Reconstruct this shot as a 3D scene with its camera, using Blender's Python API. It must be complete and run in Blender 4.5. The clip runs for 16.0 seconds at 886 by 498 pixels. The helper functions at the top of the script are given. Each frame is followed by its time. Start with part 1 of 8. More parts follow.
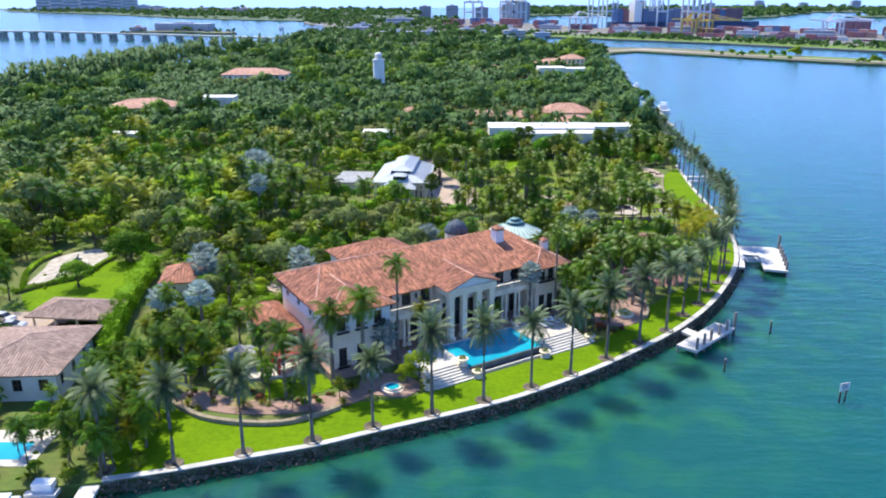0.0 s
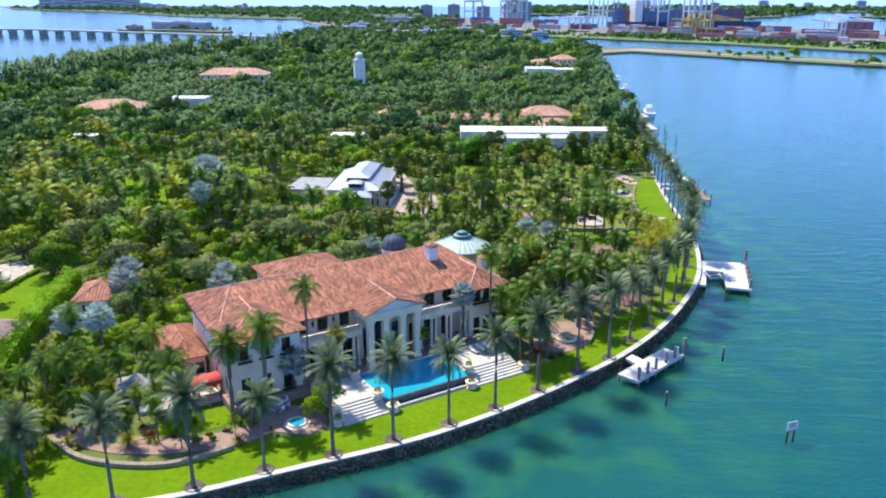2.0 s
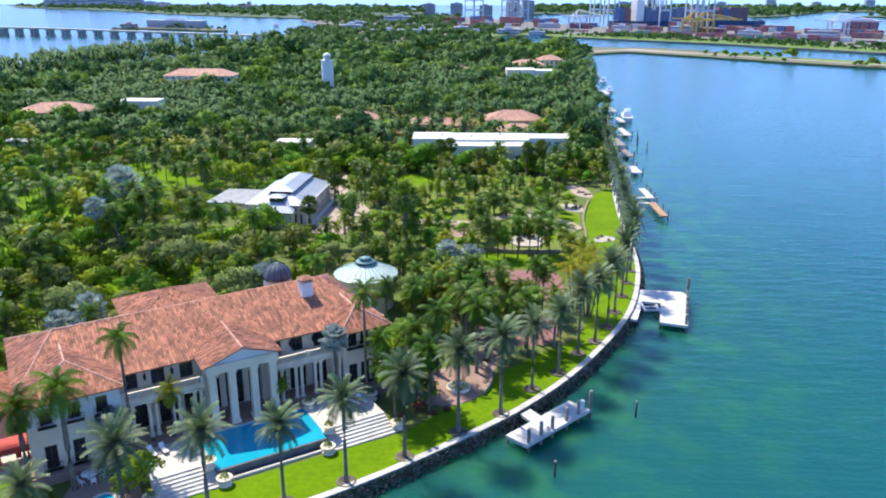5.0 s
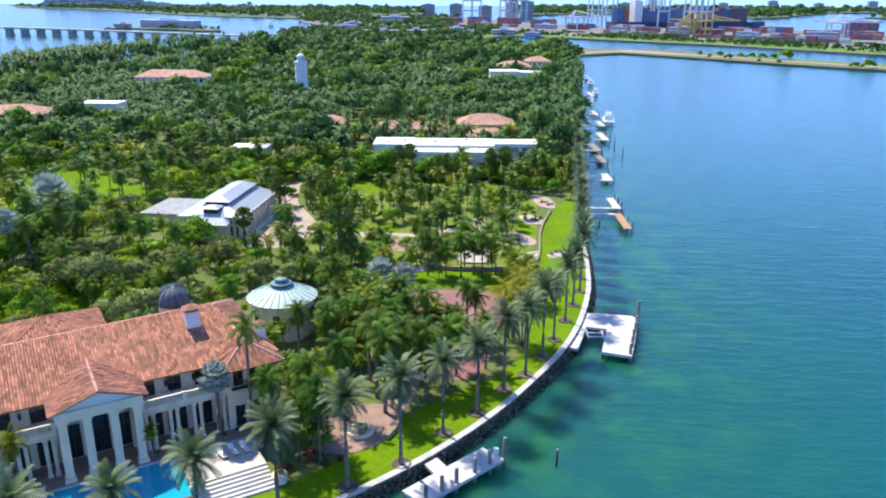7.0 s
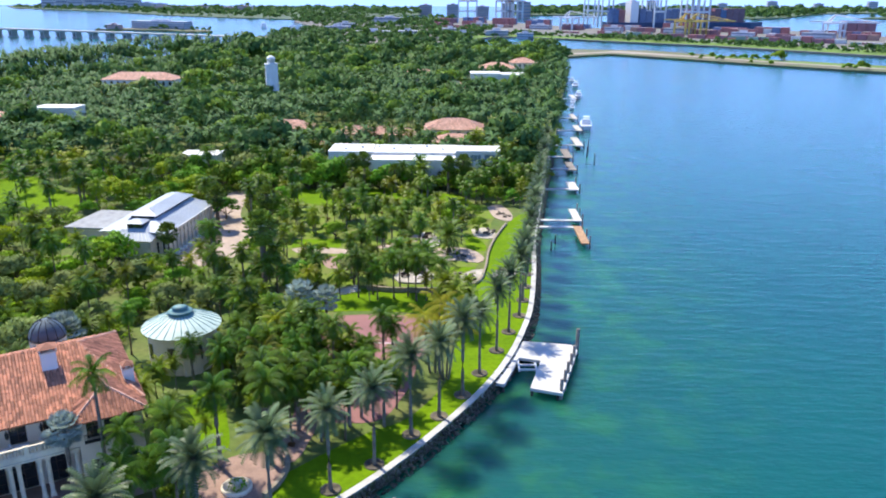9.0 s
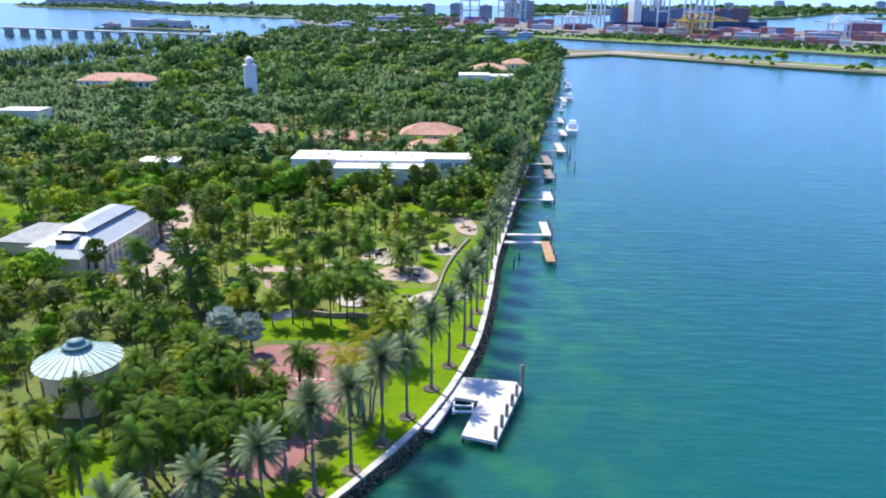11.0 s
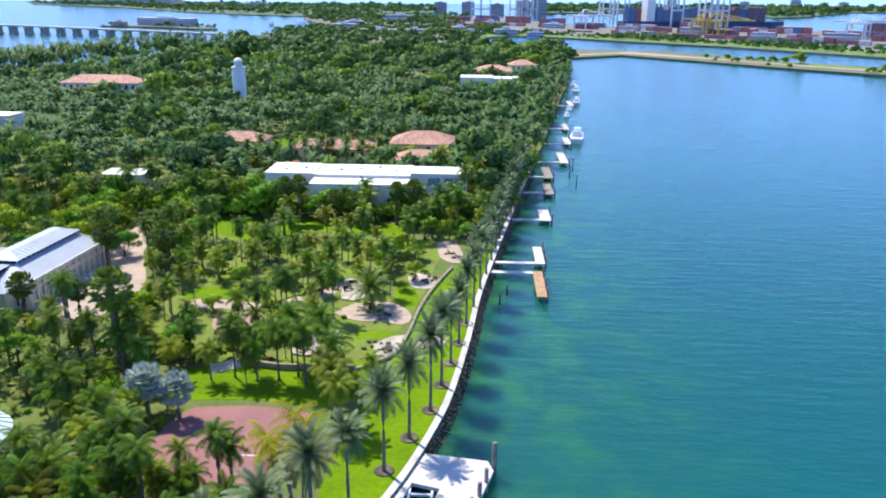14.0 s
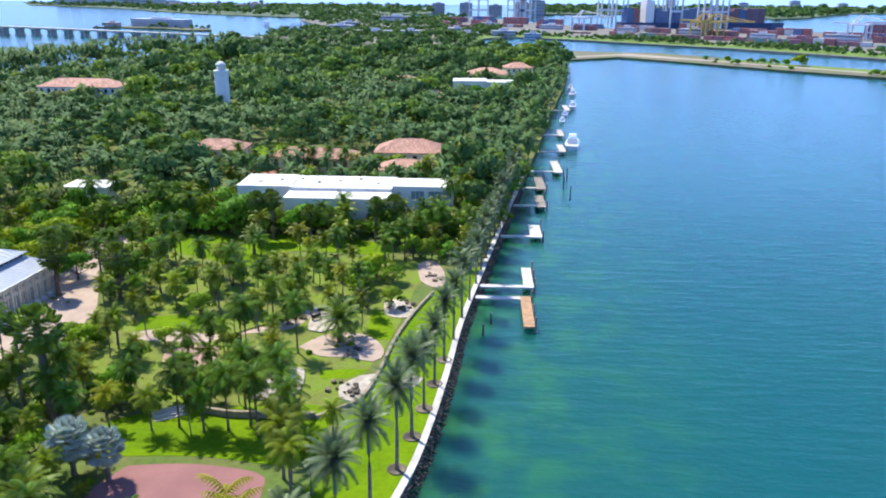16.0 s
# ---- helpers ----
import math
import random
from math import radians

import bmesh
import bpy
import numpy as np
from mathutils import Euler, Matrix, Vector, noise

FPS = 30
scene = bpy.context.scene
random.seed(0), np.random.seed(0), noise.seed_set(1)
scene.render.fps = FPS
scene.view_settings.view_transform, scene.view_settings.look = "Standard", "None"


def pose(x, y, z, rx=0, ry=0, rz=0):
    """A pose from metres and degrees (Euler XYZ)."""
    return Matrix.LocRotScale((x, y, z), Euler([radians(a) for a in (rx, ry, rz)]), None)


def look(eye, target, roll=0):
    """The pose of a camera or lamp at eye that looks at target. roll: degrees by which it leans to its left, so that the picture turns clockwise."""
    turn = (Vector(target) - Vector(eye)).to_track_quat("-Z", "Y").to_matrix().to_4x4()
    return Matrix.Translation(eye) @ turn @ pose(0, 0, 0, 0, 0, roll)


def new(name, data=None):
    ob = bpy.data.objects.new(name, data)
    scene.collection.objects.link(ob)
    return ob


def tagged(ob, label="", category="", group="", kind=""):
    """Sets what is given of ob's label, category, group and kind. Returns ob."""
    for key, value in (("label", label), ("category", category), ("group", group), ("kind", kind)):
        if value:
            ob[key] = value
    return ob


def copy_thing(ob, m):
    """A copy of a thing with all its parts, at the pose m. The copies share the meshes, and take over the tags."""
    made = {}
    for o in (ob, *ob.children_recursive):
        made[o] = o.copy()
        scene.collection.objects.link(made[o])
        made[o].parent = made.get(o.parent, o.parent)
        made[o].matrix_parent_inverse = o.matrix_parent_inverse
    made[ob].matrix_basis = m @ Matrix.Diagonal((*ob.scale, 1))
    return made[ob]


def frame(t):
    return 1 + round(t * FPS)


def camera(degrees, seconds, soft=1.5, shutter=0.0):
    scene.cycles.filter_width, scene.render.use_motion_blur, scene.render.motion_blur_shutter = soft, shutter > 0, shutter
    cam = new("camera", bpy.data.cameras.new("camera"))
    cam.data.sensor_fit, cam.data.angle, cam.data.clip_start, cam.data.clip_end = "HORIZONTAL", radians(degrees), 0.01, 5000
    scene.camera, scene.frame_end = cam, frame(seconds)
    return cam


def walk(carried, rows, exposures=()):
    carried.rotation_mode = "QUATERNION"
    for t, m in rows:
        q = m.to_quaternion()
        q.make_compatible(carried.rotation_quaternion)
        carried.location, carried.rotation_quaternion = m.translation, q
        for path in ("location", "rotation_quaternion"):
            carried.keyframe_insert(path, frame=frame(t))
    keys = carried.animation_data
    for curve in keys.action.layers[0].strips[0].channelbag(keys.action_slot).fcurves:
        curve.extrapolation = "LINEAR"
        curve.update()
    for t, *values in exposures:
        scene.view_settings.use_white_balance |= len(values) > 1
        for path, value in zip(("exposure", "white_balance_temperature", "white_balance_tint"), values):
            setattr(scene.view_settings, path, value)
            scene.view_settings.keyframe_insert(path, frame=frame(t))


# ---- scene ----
cam = camera(59.91, 16.0, soft=1.95)
# seconds, x, y, z, yaw, pitch, roll
PATH = [
    (0.00, 0.00, 0.00, 57.00, -0.000, -18.058, 0.089),
    (0.50, 3.22, 2.46, 57.03, 0.100, -18.069, 0.044),
    (1.00, 6.42, 5.03, 57.02, 0.198, -18.085, 0.003),
    (1.50, 9.61, 7.67, 57.03, 0.296, -18.105, -0.035),
    (2.00, 12.84, 10.52, 57.03, 0.396, -18.128, -0.069),
    (2.50, 16.11, 13.44, 57.03, 0.504, -18.151, -0.091),
    (3.00, 19.38, 16.41, 57.03, 0.616, -18.174, -0.097),
    (3.50, 22.66, 19.51, 57.02, 0.714, -18.196, -0.091),
    (4.00, 25.93, 22.57, 57.04, 0.803, -18.214, -0.084),
    (5.25, 34.12, 30.33, 56.86, 1.071, -18.216, -0.179),
    (6.50, 42.29, 38.43, 56.50, 1.244, -18.180, -0.257),
    (7.00, 45.59, 41.81, 56.32, 1.267, -18.170, -0.240),
    (7.50, 48.82, 45.13, 56.21, 1.279, -18.156, -0.219),
    (8.00, 52.04, 48.35, 56.12, 1.289, -18.143, -0.203),
    (8.50, 55.29, 51.50, 56.13, 1.310, -18.130, -0.196),
    (9.00, 58.53, 54.61, 56.12, 1.346, -18.130, -0.198),
    (9.50, 61.68, 57.88, 56.13, 1.411, -18.132, -0.207),
    (10.00, 64.64, 61.12, 56.15, 1.512, -18.137, -0.222),
    (11.25, 70.31, 69.44, 56.39, 1.947, -18.228, -0.312),
    (12.50, 73.21, 78.00, 56.63, 2.438, -18.319, -0.393),
    (13.00, 74.05, 81.41, 56.66, 2.571, -18.323, -0.400),
    (13.50, 74.87, 84.89, 56.68, 2.693, -18.325, -0.402),
    (14.00, 75.40, 88.35, 56.68, 2.810, -18.326, -0.396),
    (14.50, 75.99, 91.81, 56.69, 2.880, -18.320, -0.392),
    (15.00, 76.62, 95.34, 56.68, 2.896, -18.307, -0.391),
    (15.50, 77.36, 98.83, 56.69, 2.845, -18.288, -0.396),
    (16.00, 78.48, 102.32, 56.71, 2.736, -18.266, -0.406),
]
walk(cam, [(t, pose(x, y, z, 90 + pitch, roll, yaw)) for t, x, y, z, yaw, pitch, roll in PATH],
     [(0.0, 0.36, 6600, 9), (16.0, 0.36, 6600, 9)])

# ---- world, sun, exposure ----
SUN_EL, SUN_AZ = radians(55.0), radians(-41.0)      # azimuth from +y towards +x
world = bpy.data.worlds.new("sky")
scene.world = world
world.use_nodes = True
wn = world.node_tree
sky = wn.nodes.new("ShaderNodeTexSky")
sky.sky_type = 'NISHITA'
sky.sun_disc = False
sky.sun_elevation, sky.sun_rotation = SUN_EL, SUN_AZ
sky.air_density, sky.dust_density, sky.ozone_density = 0.5, 0.7, 4.5
sky.altitude = 1500.0
bg = wn.nodes["Background"]
bg.inputs[1].default_value = 0.385
tone = wn.nodes.new("ShaderNodeVectorMath")
tone.operation = 'MULTIPLY'
tone.inputs[1].default_value = (0.72, 0.85, 1.04)     # the deep blue of a clear subtropical sky
wn.links.new(sky.outputs[0], tone.inputs[0])
haze = wn.nodes.new("ShaderNodeVectorMath")
haze.operation = 'MINIMUM'
haze.inputs[1].default_value = (1.3, 2.2, 4.7)     # pale blue, no whiter, down to the horizon
wn.links.new(tone.outputs[0], haze.inputs[0])
wn.links.new(haze.outputs[0], bg.inputs[0])
sun_data = bpy.data.lights.new("sun", 'SUN')
sun_data.energy, sun_data.angle, sun_data.color = 5.3, radians(0.53), (1.0, 0.93, 0.78)
sun = new("sun", sun_data)
sun_way = Vector((math.sin(SUN_AZ) * math.cos(SUN_EL), math.cos(SUN_AZ) * math.cos(SUN_EL), math.sin(SUN_EL)))
sun.matrix_world = look(sun_way * 300, (0, 0, 0))

# ---- materials ----


def mat(name, color, rough=0.7, metal=0.0, vary=0.25, scale=3.0, fine=0.0, bump=0.0, island=0.0, obj=0.0, hue=0.0,
        coat=0.0, spec=0.5, second=None, translucent=0.0):
    """A surface with a coarse and a fine grain; island and obj: spread of brightness piece by piece and thing by thing."""
    m = bpy.data.materials.new(name)
    m.use_nodes = True
    nt = m.node_tree
    b = nt.nodes["Principled BSDF"]
    b.inputs["Roughness"].default_value = rough
    b.inputs["Metallic"].default_value = metal
    b.inputs["Specular IOR Level"].default_value = spec
    b.inputs["Coat Weight"].default_value = coat
    geo = nt.nodes.new("ShaderNodeNewGeometry")
    n1 = nt.nodes.new("ShaderNodeTexNoise")
    n1.inputs["Scale"].default_value = 1.0 / scale
    n1.inputs["Detail"].default_value = 5.0
    nt.links.new(geo.outputs["Position"], n1.inputs["Vector"])
    mix = nt.nodes.new("ShaderNodeMix")
    mix.data_type = 'RGBA'
    c2 = second if second else tuple(c * (1 - vary) for c in color)
    c1 = color if second else tuple(min(1, c * (1 + vary * 0.6)) for c in color)
    mix.inputs[6].default_value = (*c1, 1)
    mix.inputs[7].default_value = (*c2, 1)
    ramp = nt.nodes.new("ShaderNodeMapRange")
    ramp.inputs[1].default_value, ramp.inputs[2].default_value = 0.35, 0.65
    nt.links.new(n1.outputs[0], ramp.inputs[0])
    nt.links.new(ramp.outputs[0], mix.inputs[0])
    out = mix.outputs[2]
    n2 = None
    if fine or bump:
        n2 = nt.nodes.new("ShaderNodeTexNoise")
        n2.inputs["Scale"].default_value = 7.0 / scale
        n2.inputs["Detail"].default_value = 6.0
        nt.links.new(geo.outputs["Position"], n2.inputs["Vector"])
    if fine or island or obj or hue:
        total = None
        terms = []
        if fine:
            terms.append((n2.outputs[0], fine * 2.2))
        if island:
            terms.append((geo.outputs["Random Per Island"], island))
        info = nt.nodes.new("ShaderNodeObjectInfo")
        if obj:
            terms.append((info.outputs["Random"], obj))
        val = None
        for sock, amount in terms:
            mm = nt.nodes.new("ShaderNodeMath")
            mm.operation = 'MULTIPLY_ADD'
            mm.inputs[1].default_value = amount
            nt.links.new(sock, mm.inputs[0])
            if val is None:
                mm.inputs[2].default_value = 1.0 - sum(a for _, a in terms) * 0.5
            else:
                nt.links.new(val, mm.inputs[2])
            val = mm.outputs[0]
        hsv = nt.nodes.new("ShaderNodeHueSaturation")
        nt.links.new(out, hsv.inputs["Color"])
        if val is not None:
            nt.links.new(val, hsv.inputs["Value"])
        if hue:
            hm = nt.nodes.new("ShaderNodeMath")
            hm.operation = 'MULTIPLY_ADD'
            hm.inputs[1].default_value = hue
            hm.inputs[2].default_value = 0.5 - hue / 2
            # a second draw from the same number, so that hue and value go separately
            fr = nt.nodes.new("ShaderNodeMath")
            fr.operation = 'MULTIPLY'
            fr.inputs[1].default_value = 17.31
            fr2 = nt.nodes.new("ShaderNodeMath")
            fr2.operation = 'FRACT'
            nt.links.new(info.outputs["Random"], fr.inputs[0])
            nt.links.new(fr.outputs[0], fr2.inputs[0])
            nt.links.new(fr2.outputs[0], hm.inputs[0])
            nt.links.new(hm.outputs[0], hsv.inputs["Hue"])
        out = hsv.outputs[0]
    nt.links.new(out, b.inputs["Base Color"])
    if bump:
        bp = nt.nodes.new("ShaderNodeBump")
        bp.inputs["Strength"].default_value = 0.6
        bp.inputs["Distance"].default_value = bump
        nt.links.new(n2.outputs[0], bp.inputs["Height"])
        nt.links.new(bp.outputs[0], b.inputs["Normal"])
    if translucent:
        tr = nt.nodes.new("ShaderNodeBsdfTranslucent")
        nt.links.new(out, tr.inputs[0])
        ms = nt.nodes.new("ShaderNodeMixShader")
        ms.inputs[0].default_value = translucent
        nt.links.new(b.outputs[0], ms.inputs[1])
        nt.links.new(tr.outputs[0], ms.inputs[2])
        nt.links.new(ms.outputs[0], nt.nodes["Material Output"].inputs[0])
    return m


def leaf_mat(name, color, second, obj=0.5, hue=0.05, island=0.5, rough=0.6, spec=0.12, translucent=0.3):
    return mat(name, color, rough, second=second, scale=9.0, island=island, obj=obj, hue=hue, translucent=translucent, spec=spec)


M_LAWN = mat("lawn_grass", (0.14, 0.245, 0.003), 0.95, second=(0.105, 0.2, 0.003), scale=6.0, spec=0.1, fine=0.35, bump=0.05)
M_FLAG = mat("worn_pale_flagstone", (0.52, 0.47, 0.40), 0.9, second=(0.33, 0.29, 0.24), scale=1.2, fine=0.3, bump=0.01)
M_TURF = mat("dry_turf", (0.145, 0.23, 0.008), 0.95, second=(0.145, 0.165, 0.03), scale=4.0, fine=0.4, bump=0.05)
M_GROUND = mat("garden_soil", (0.09, 0.15, 0.02), 0.95, second=(0.13, 0.145, 0.035), scale=7.0, fine=0.4, bump=0.06)
M_ROCK = mat("rock", (0.17, 0.14, 0.095), 0.9, second=(0.06, 0.052, 0.04), scale=1.5, fine=0.3, bump=0.05, obj=0.4, island=0.8)
M_CONC = mat("concrete_cap", (0.53, 0.51, 0.47), 0.85, vary=0.2, scale=2.5, fine=0.15, bump=0.01)
M_DECK = mat("dock_concrete", (0.57, 0.56, 0.54), 0.8, vary=0.12, scale=2.0, fine=0.12, bump=0.006, obj=0.1)
M_PILE = mat("weathered_pile", (0.27, 0.24, 0.21), 0.9, vary=0.35, scale=0.8, fine=0.3, obj=0.3)
M_PILEDARK = mat("tarred_pile", (0.05, 0.045, 0.04), 0.85, vary=0.3, scale=0.8, fine=0.3)
M_STUCCO = mat("cream_stucco", (0.80, 0.68, 0.52), 0.9, vary=0.08, scale=3.0, fine=0.06, bump=0.004)
M_WHITE = mat("white_stucco", (0.78, 0.77, 0.75), 0.9, vary=0.06, scale=4.0, fine=0.05)
M_CREAMW = mat("warm_white_render", (0.82, 0.75, 0.64), 0.9, vary=0.08, scale=4.0, fine=0.06)
M_STONE = mat("pale_limestone", (0.76, 0.67, 0.52), 0.85, vary=0.15, scale=1.5, fine=0.12, bump=0.004)
M_TILE = mat("terracotta_tile", (0.46, 0.195, 0.115), 0.85, second=(0.33, 0.14, 0.085), scale=2.4, fine=0.3, island=0.85, obj=0.1)
M_TILEOLD = mat("faded_brown_tile", (0.42, 0.295, 0.235), 0.85, second=(0.33, 0.225, 0.18), scale=2.2, fine=0.15, island=0.5, obj=0.1)
M_TILEPINK = mat("salmon_tile", (0.60, 0.345, 0.25), 0.85, second=(0.50, 0.27, 0.19), scale=3.0, fine=0.15, island=0.5, obj=0.2)
M_WOOD = mat("dark_wood", (0.055, 0.032, 0.022), 0.5, vary=0.3, scale=0.6, fine=0.2)
M_IRON = mat("black_iron", (0.02, 0.02, 0.022), 0.45, metal=0.3, vary=0.2, scale=0.5)
M_GLASSD = mat("window_glass", (0.025, 0.03, 0.035), 0.06, vary=0.2, scale=2.0, spec=0.9)
# panes' reflection is put into the base colour, paler than bare glass
M_PALEGLASS = mat("reflection_pale_glass", (0.28, 0.34, 0.35), 0.12, vary=0.15, scale=2.0, spec=0.7)
M_PAVE = mat("white_travertine", (0.56, 0.53, 0.48), 0.75, vary=0.1, scale=1.6, fine=0.1, obj=0.06)
M_BRICKP = mat("rose_brick_paving", (0.36, 0.235, 0.185), 0.9, second=(0.28, 0.18, 0.145), scale=1.5, fine=0.25, bump=0.01, obj=0.1)
M_COURT = mat("rose_court_surface", (0.30, 0.14, 0.135), 0.9, second=(0.25, 0.115, 0.115), scale=5.0, fine=0.08)
M_LINE = mat("white_line_paint", (0.75, 0.73, 0.70), 0.8, vary=0.1, scale=1.0)
M_GRAVEL = mat("pale_rose_paving", (0.46, 0.36, 0.29), 0.95, second=(0.38, 0.295, 0.24), scale=2.5, fine=0.25, bump=0.02)
M_COPPER = mat("verdigris_copper", (0.54, 0.66, 0.60), 0.6, second=(0.43, 0.56, 0.50), scale=2.0, fine=0.15, obj=0.1)
M_COPPERD = mat("dark_verdigris", (0.15, 0.29, 0.28), 0.6, vary=0.2, scale=1.5, fine=0.15)
M_METALROOF = mat("pale_metal_roof", (0.40, 0.45, 0.51), 0.6, vary=0.1, scale=4.0, fine=0.06, metal=0.1)
M_FLATROOF = mat("white_flat_roof", (0.72, 0.72, 0.70), 0.8, vary=0.07, scale=6.0, fine=0.05)
M_REDCLOTH = mat("red_canvas", (0.55, 0.07, 0.055), 0.8, vary=0.2, scale=1.0, fine=0.1)
M_BLUEMESH = mat("dark_blue_mesh", (0.085, 0.125, 0.155), 0.7, vary=0.2, scale=1.0, fine=0.2)
M_TRUNK = mat("grey_palm_bark", (0.22, 0.195, 0.16), 0.9, second=(0.14, 0.12, 0.10), scale=0.7, fine=0.25, obj=0.3)
M_TRUNKD = mat("brown_palm_bark", (0.19, 0.145, 0.10), 0.95, second=(0.12, 0.09, 0.065), scale=0.5, fine=0.3, obj=0.3, bump=0.03)
M_BARK = mat("tree_bark", (0.16, 0.125, 0.09), 0.95, vary=0.3, scale=0.6, fine=0.3, obj=0.3)
M_SHAFT = mat("green_crownshaft", (0.12, 0.22, 0.05), 0.45, vary=0.2, scale=1.0)
M_DATE = leaf_mat("date_palm_leaf", (0.14, 0.195, 0.088), (0.10, 0.152, 0.068), obj=0.3, hue=0.02, spec=0.18, rough=0.42, island=0.8, translucent=0.2)
M_ROYAL = leaf_mat("royal_palm_leaf", (0.115, 0.205, 0.012), (0.07, 0.145, 0.010), obj=0.45, hue=0.03, spec=0.2, rough=0.42, island=1.0, translucent=0.2)
M_COCO = leaf_mat("coconut_palm_leaf", (0.235, 0.295, 0.014), (0.135, 0.205, 0.012), obj=0.55, hue=0.06, spec=0.2, rough=0.42, island=1.0, translucent=0.2)
M_CANARY = leaf_mat("canary_palm_leaf", (0.18, 0.255, 0.03), (0.125, 0.19, 0.025), obj=0.3, hue=0.02, spec=0.2, rough=0.45, island=0.8, translucent=0.2)
M_REDLEAF = leaf_mat("copper_red_leaf", (0.24, 0.075, 0.05), (0.17, 0.1, 0.04), obj=0.4, hue=0.04, island=0.6)
M_GOLD = leaf_mat("golden_palm_leaf", (0.42, 0.38, 0.03), (0.3, 0.29, 0.025), obj=0.3, hue=0.04)
M_BISM = leaf_mat("silver_fan_leaf", (0.50, 0.58, 0.52), (0.38, 0.46, 0.42), obj=0.3, hue=0.02)
M_BROAD = leaf_mat("broad_leaf", (0.185, 0.325, 0.02), (0.105, 0.22, 0.018), obj=0.65, hue=0.06, island=0.35)
M_OLIVE = leaf_mat("olive_leaf", (0.26, 0.32, 0.10), (0.19, 0.245, 0.075), obj=0.35, hue=0.03, island=0.3)
M_LIME = leaf_mat("bright_leaf", (0.28, 0.42, 0.018), (0.19, 0.32, 0.016), obj=0.4, hue=0.05, island=0.3)
M_HEDGE = leaf_mat("hedge_leaf", (0.27, 0.46, 0.015), (0.2, 0.38, 0.014), obj=0.2, hue=0.03, island=0.4)
# M_WOODS and M_WOODPALM: extra blue in the leaf colour stands in for haze
M_WOODS = leaf_mat("woods_leaf", (0.12, 0.225, 0.05), (0.068, 0.15, 0.05), obj=0.0, hue=0.0, island=0.4)
M_WOODLIGHT = leaf_mat("bright_woods_leaf", (0.19, 0.31, 0.035), (0.13, 0.24, 0.04), obj=0.0, hue=0.0, island=0.4)
M_WOODPALM = leaf_mat("palm_woods_leaf", (0.105, 0.2, 0.068), (0.065, 0.145, 0.056), obj=0.0, hue=0.0, island=0.35)
M_RUBBLE = mat("tan_rubble", (0.34, 0.28, 0.20), 0.9, second=(0.22, 0.18, 0.13), scale=0.8, fine=0.35, bump=0.03)
M_BOAT = mat("white_gelcoat", (0.80, 0.80, 0.80), 0.25, vary=0.05, scale=1.5, coat=0.5)
M_BOATD = mat("smoked_glass", (0.03, 0.035, 0.045), 0.1, vary=0.1, scale=1.0)
M_TEAK = mat("teak_planks", (0.42, 0.25, 0.13), 0.7, vary=0.25, scale=0.8, fine=0.2)
M_POOLW = mat("pool_water", (0.012, 0.40, 0.53), 0.06, second=(0.008, 0.31, 0.45), scale=5.0, spec=0.6, bump=0.01)
M_DARKSTONE = mat("dark_basin_stone", (0.10, 0.115, 0.13), 0.4, vary=0.3, scale=1.0, fine=0.1)
M_CARPAINT = mat("silver_car_paint", (0.55, 0.56, 0.58), 0.3, metal=0.4, vary=0.05, scale=2.0, coat=0.6)
M_TYRE = mat("black_rubber", (0.025, 0.025, 0.025), 0.9, vary=0.2, scale=0.5)
# slight blue in this facade colour replaces the haze before distant buildings
M_FARBLD = mat("distant_facade", (0.54, 0.55, 0.60), 0.85, vary=0.12, scale=20.0, obj=0.25)
M_FARPINK = mat("distant_rose_facade", (0.58, 0.42, 0.38), 0.85, vary=0.12, scale=20.0, obj=0.25)
M_VERGE = mat("bright_verge_grass", (0.15, 0.26, 0.03), 0.95, second=(0.11, 0.19, 0.03), scale=25.0, fine=0.3)
M_FARWIN = mat("distant_window_band", (0.22, 0.26, 0.32), 0.3, vary=0.15, scale=10.0, obj=0.2)
# lighter, greyer green than the land has: far-coast haze put into the colour
M_MANGROVE = mat("distant_wooded_ground", (0.10, 0.145, 0.075), 0.95, second=(0.075, 0.12, 0.065), scale=40.0, fine=0.3)
M_TENT = mat("weathered_grey_canvas", (0.33, 0.34, 0.35), 0.9, vary=0.2, scale=1.5, fine=0.15)
M_YARD = mat("harbour_yard", (0.22, 0.20, 0.18), 0.95, second=(0.15, 0.15, 0.13), scale=30.0, fine=0.2)
M_FARROAD = mat("causeway_concrete", (0.50, 0.47, 0.42), 0.9, vary=0.15, scale=12.0, fine=0.1)
M_SANDROAD = mat("sandy_road", (0.42, 0.36, 0.29), 0.95, second=(0.32, 0.27, 0.21), scale=14.0, fine=0.2)
M_FARGRASS = mat("verge_grass", (0.12, 0.155, 0.05), 0.95, second=(0.17, 0.145, 0.10), scale=25.0, fine=0.3)
M_STEELW = mat("white_crane_steel", (0.72, 0.74, 0.77), 0.5, vary=0.1, scale=5.0)
M_STEELY = mat("yellow_crane_steel", (0.62, 0.45, 0.10), 0.5, vary=0.15, scale=5.0)
M_SHIP = mat("navy_hull_paint", (0.04, 0.07, 0.15), 0.5, vary=0.2, scale=10.0)


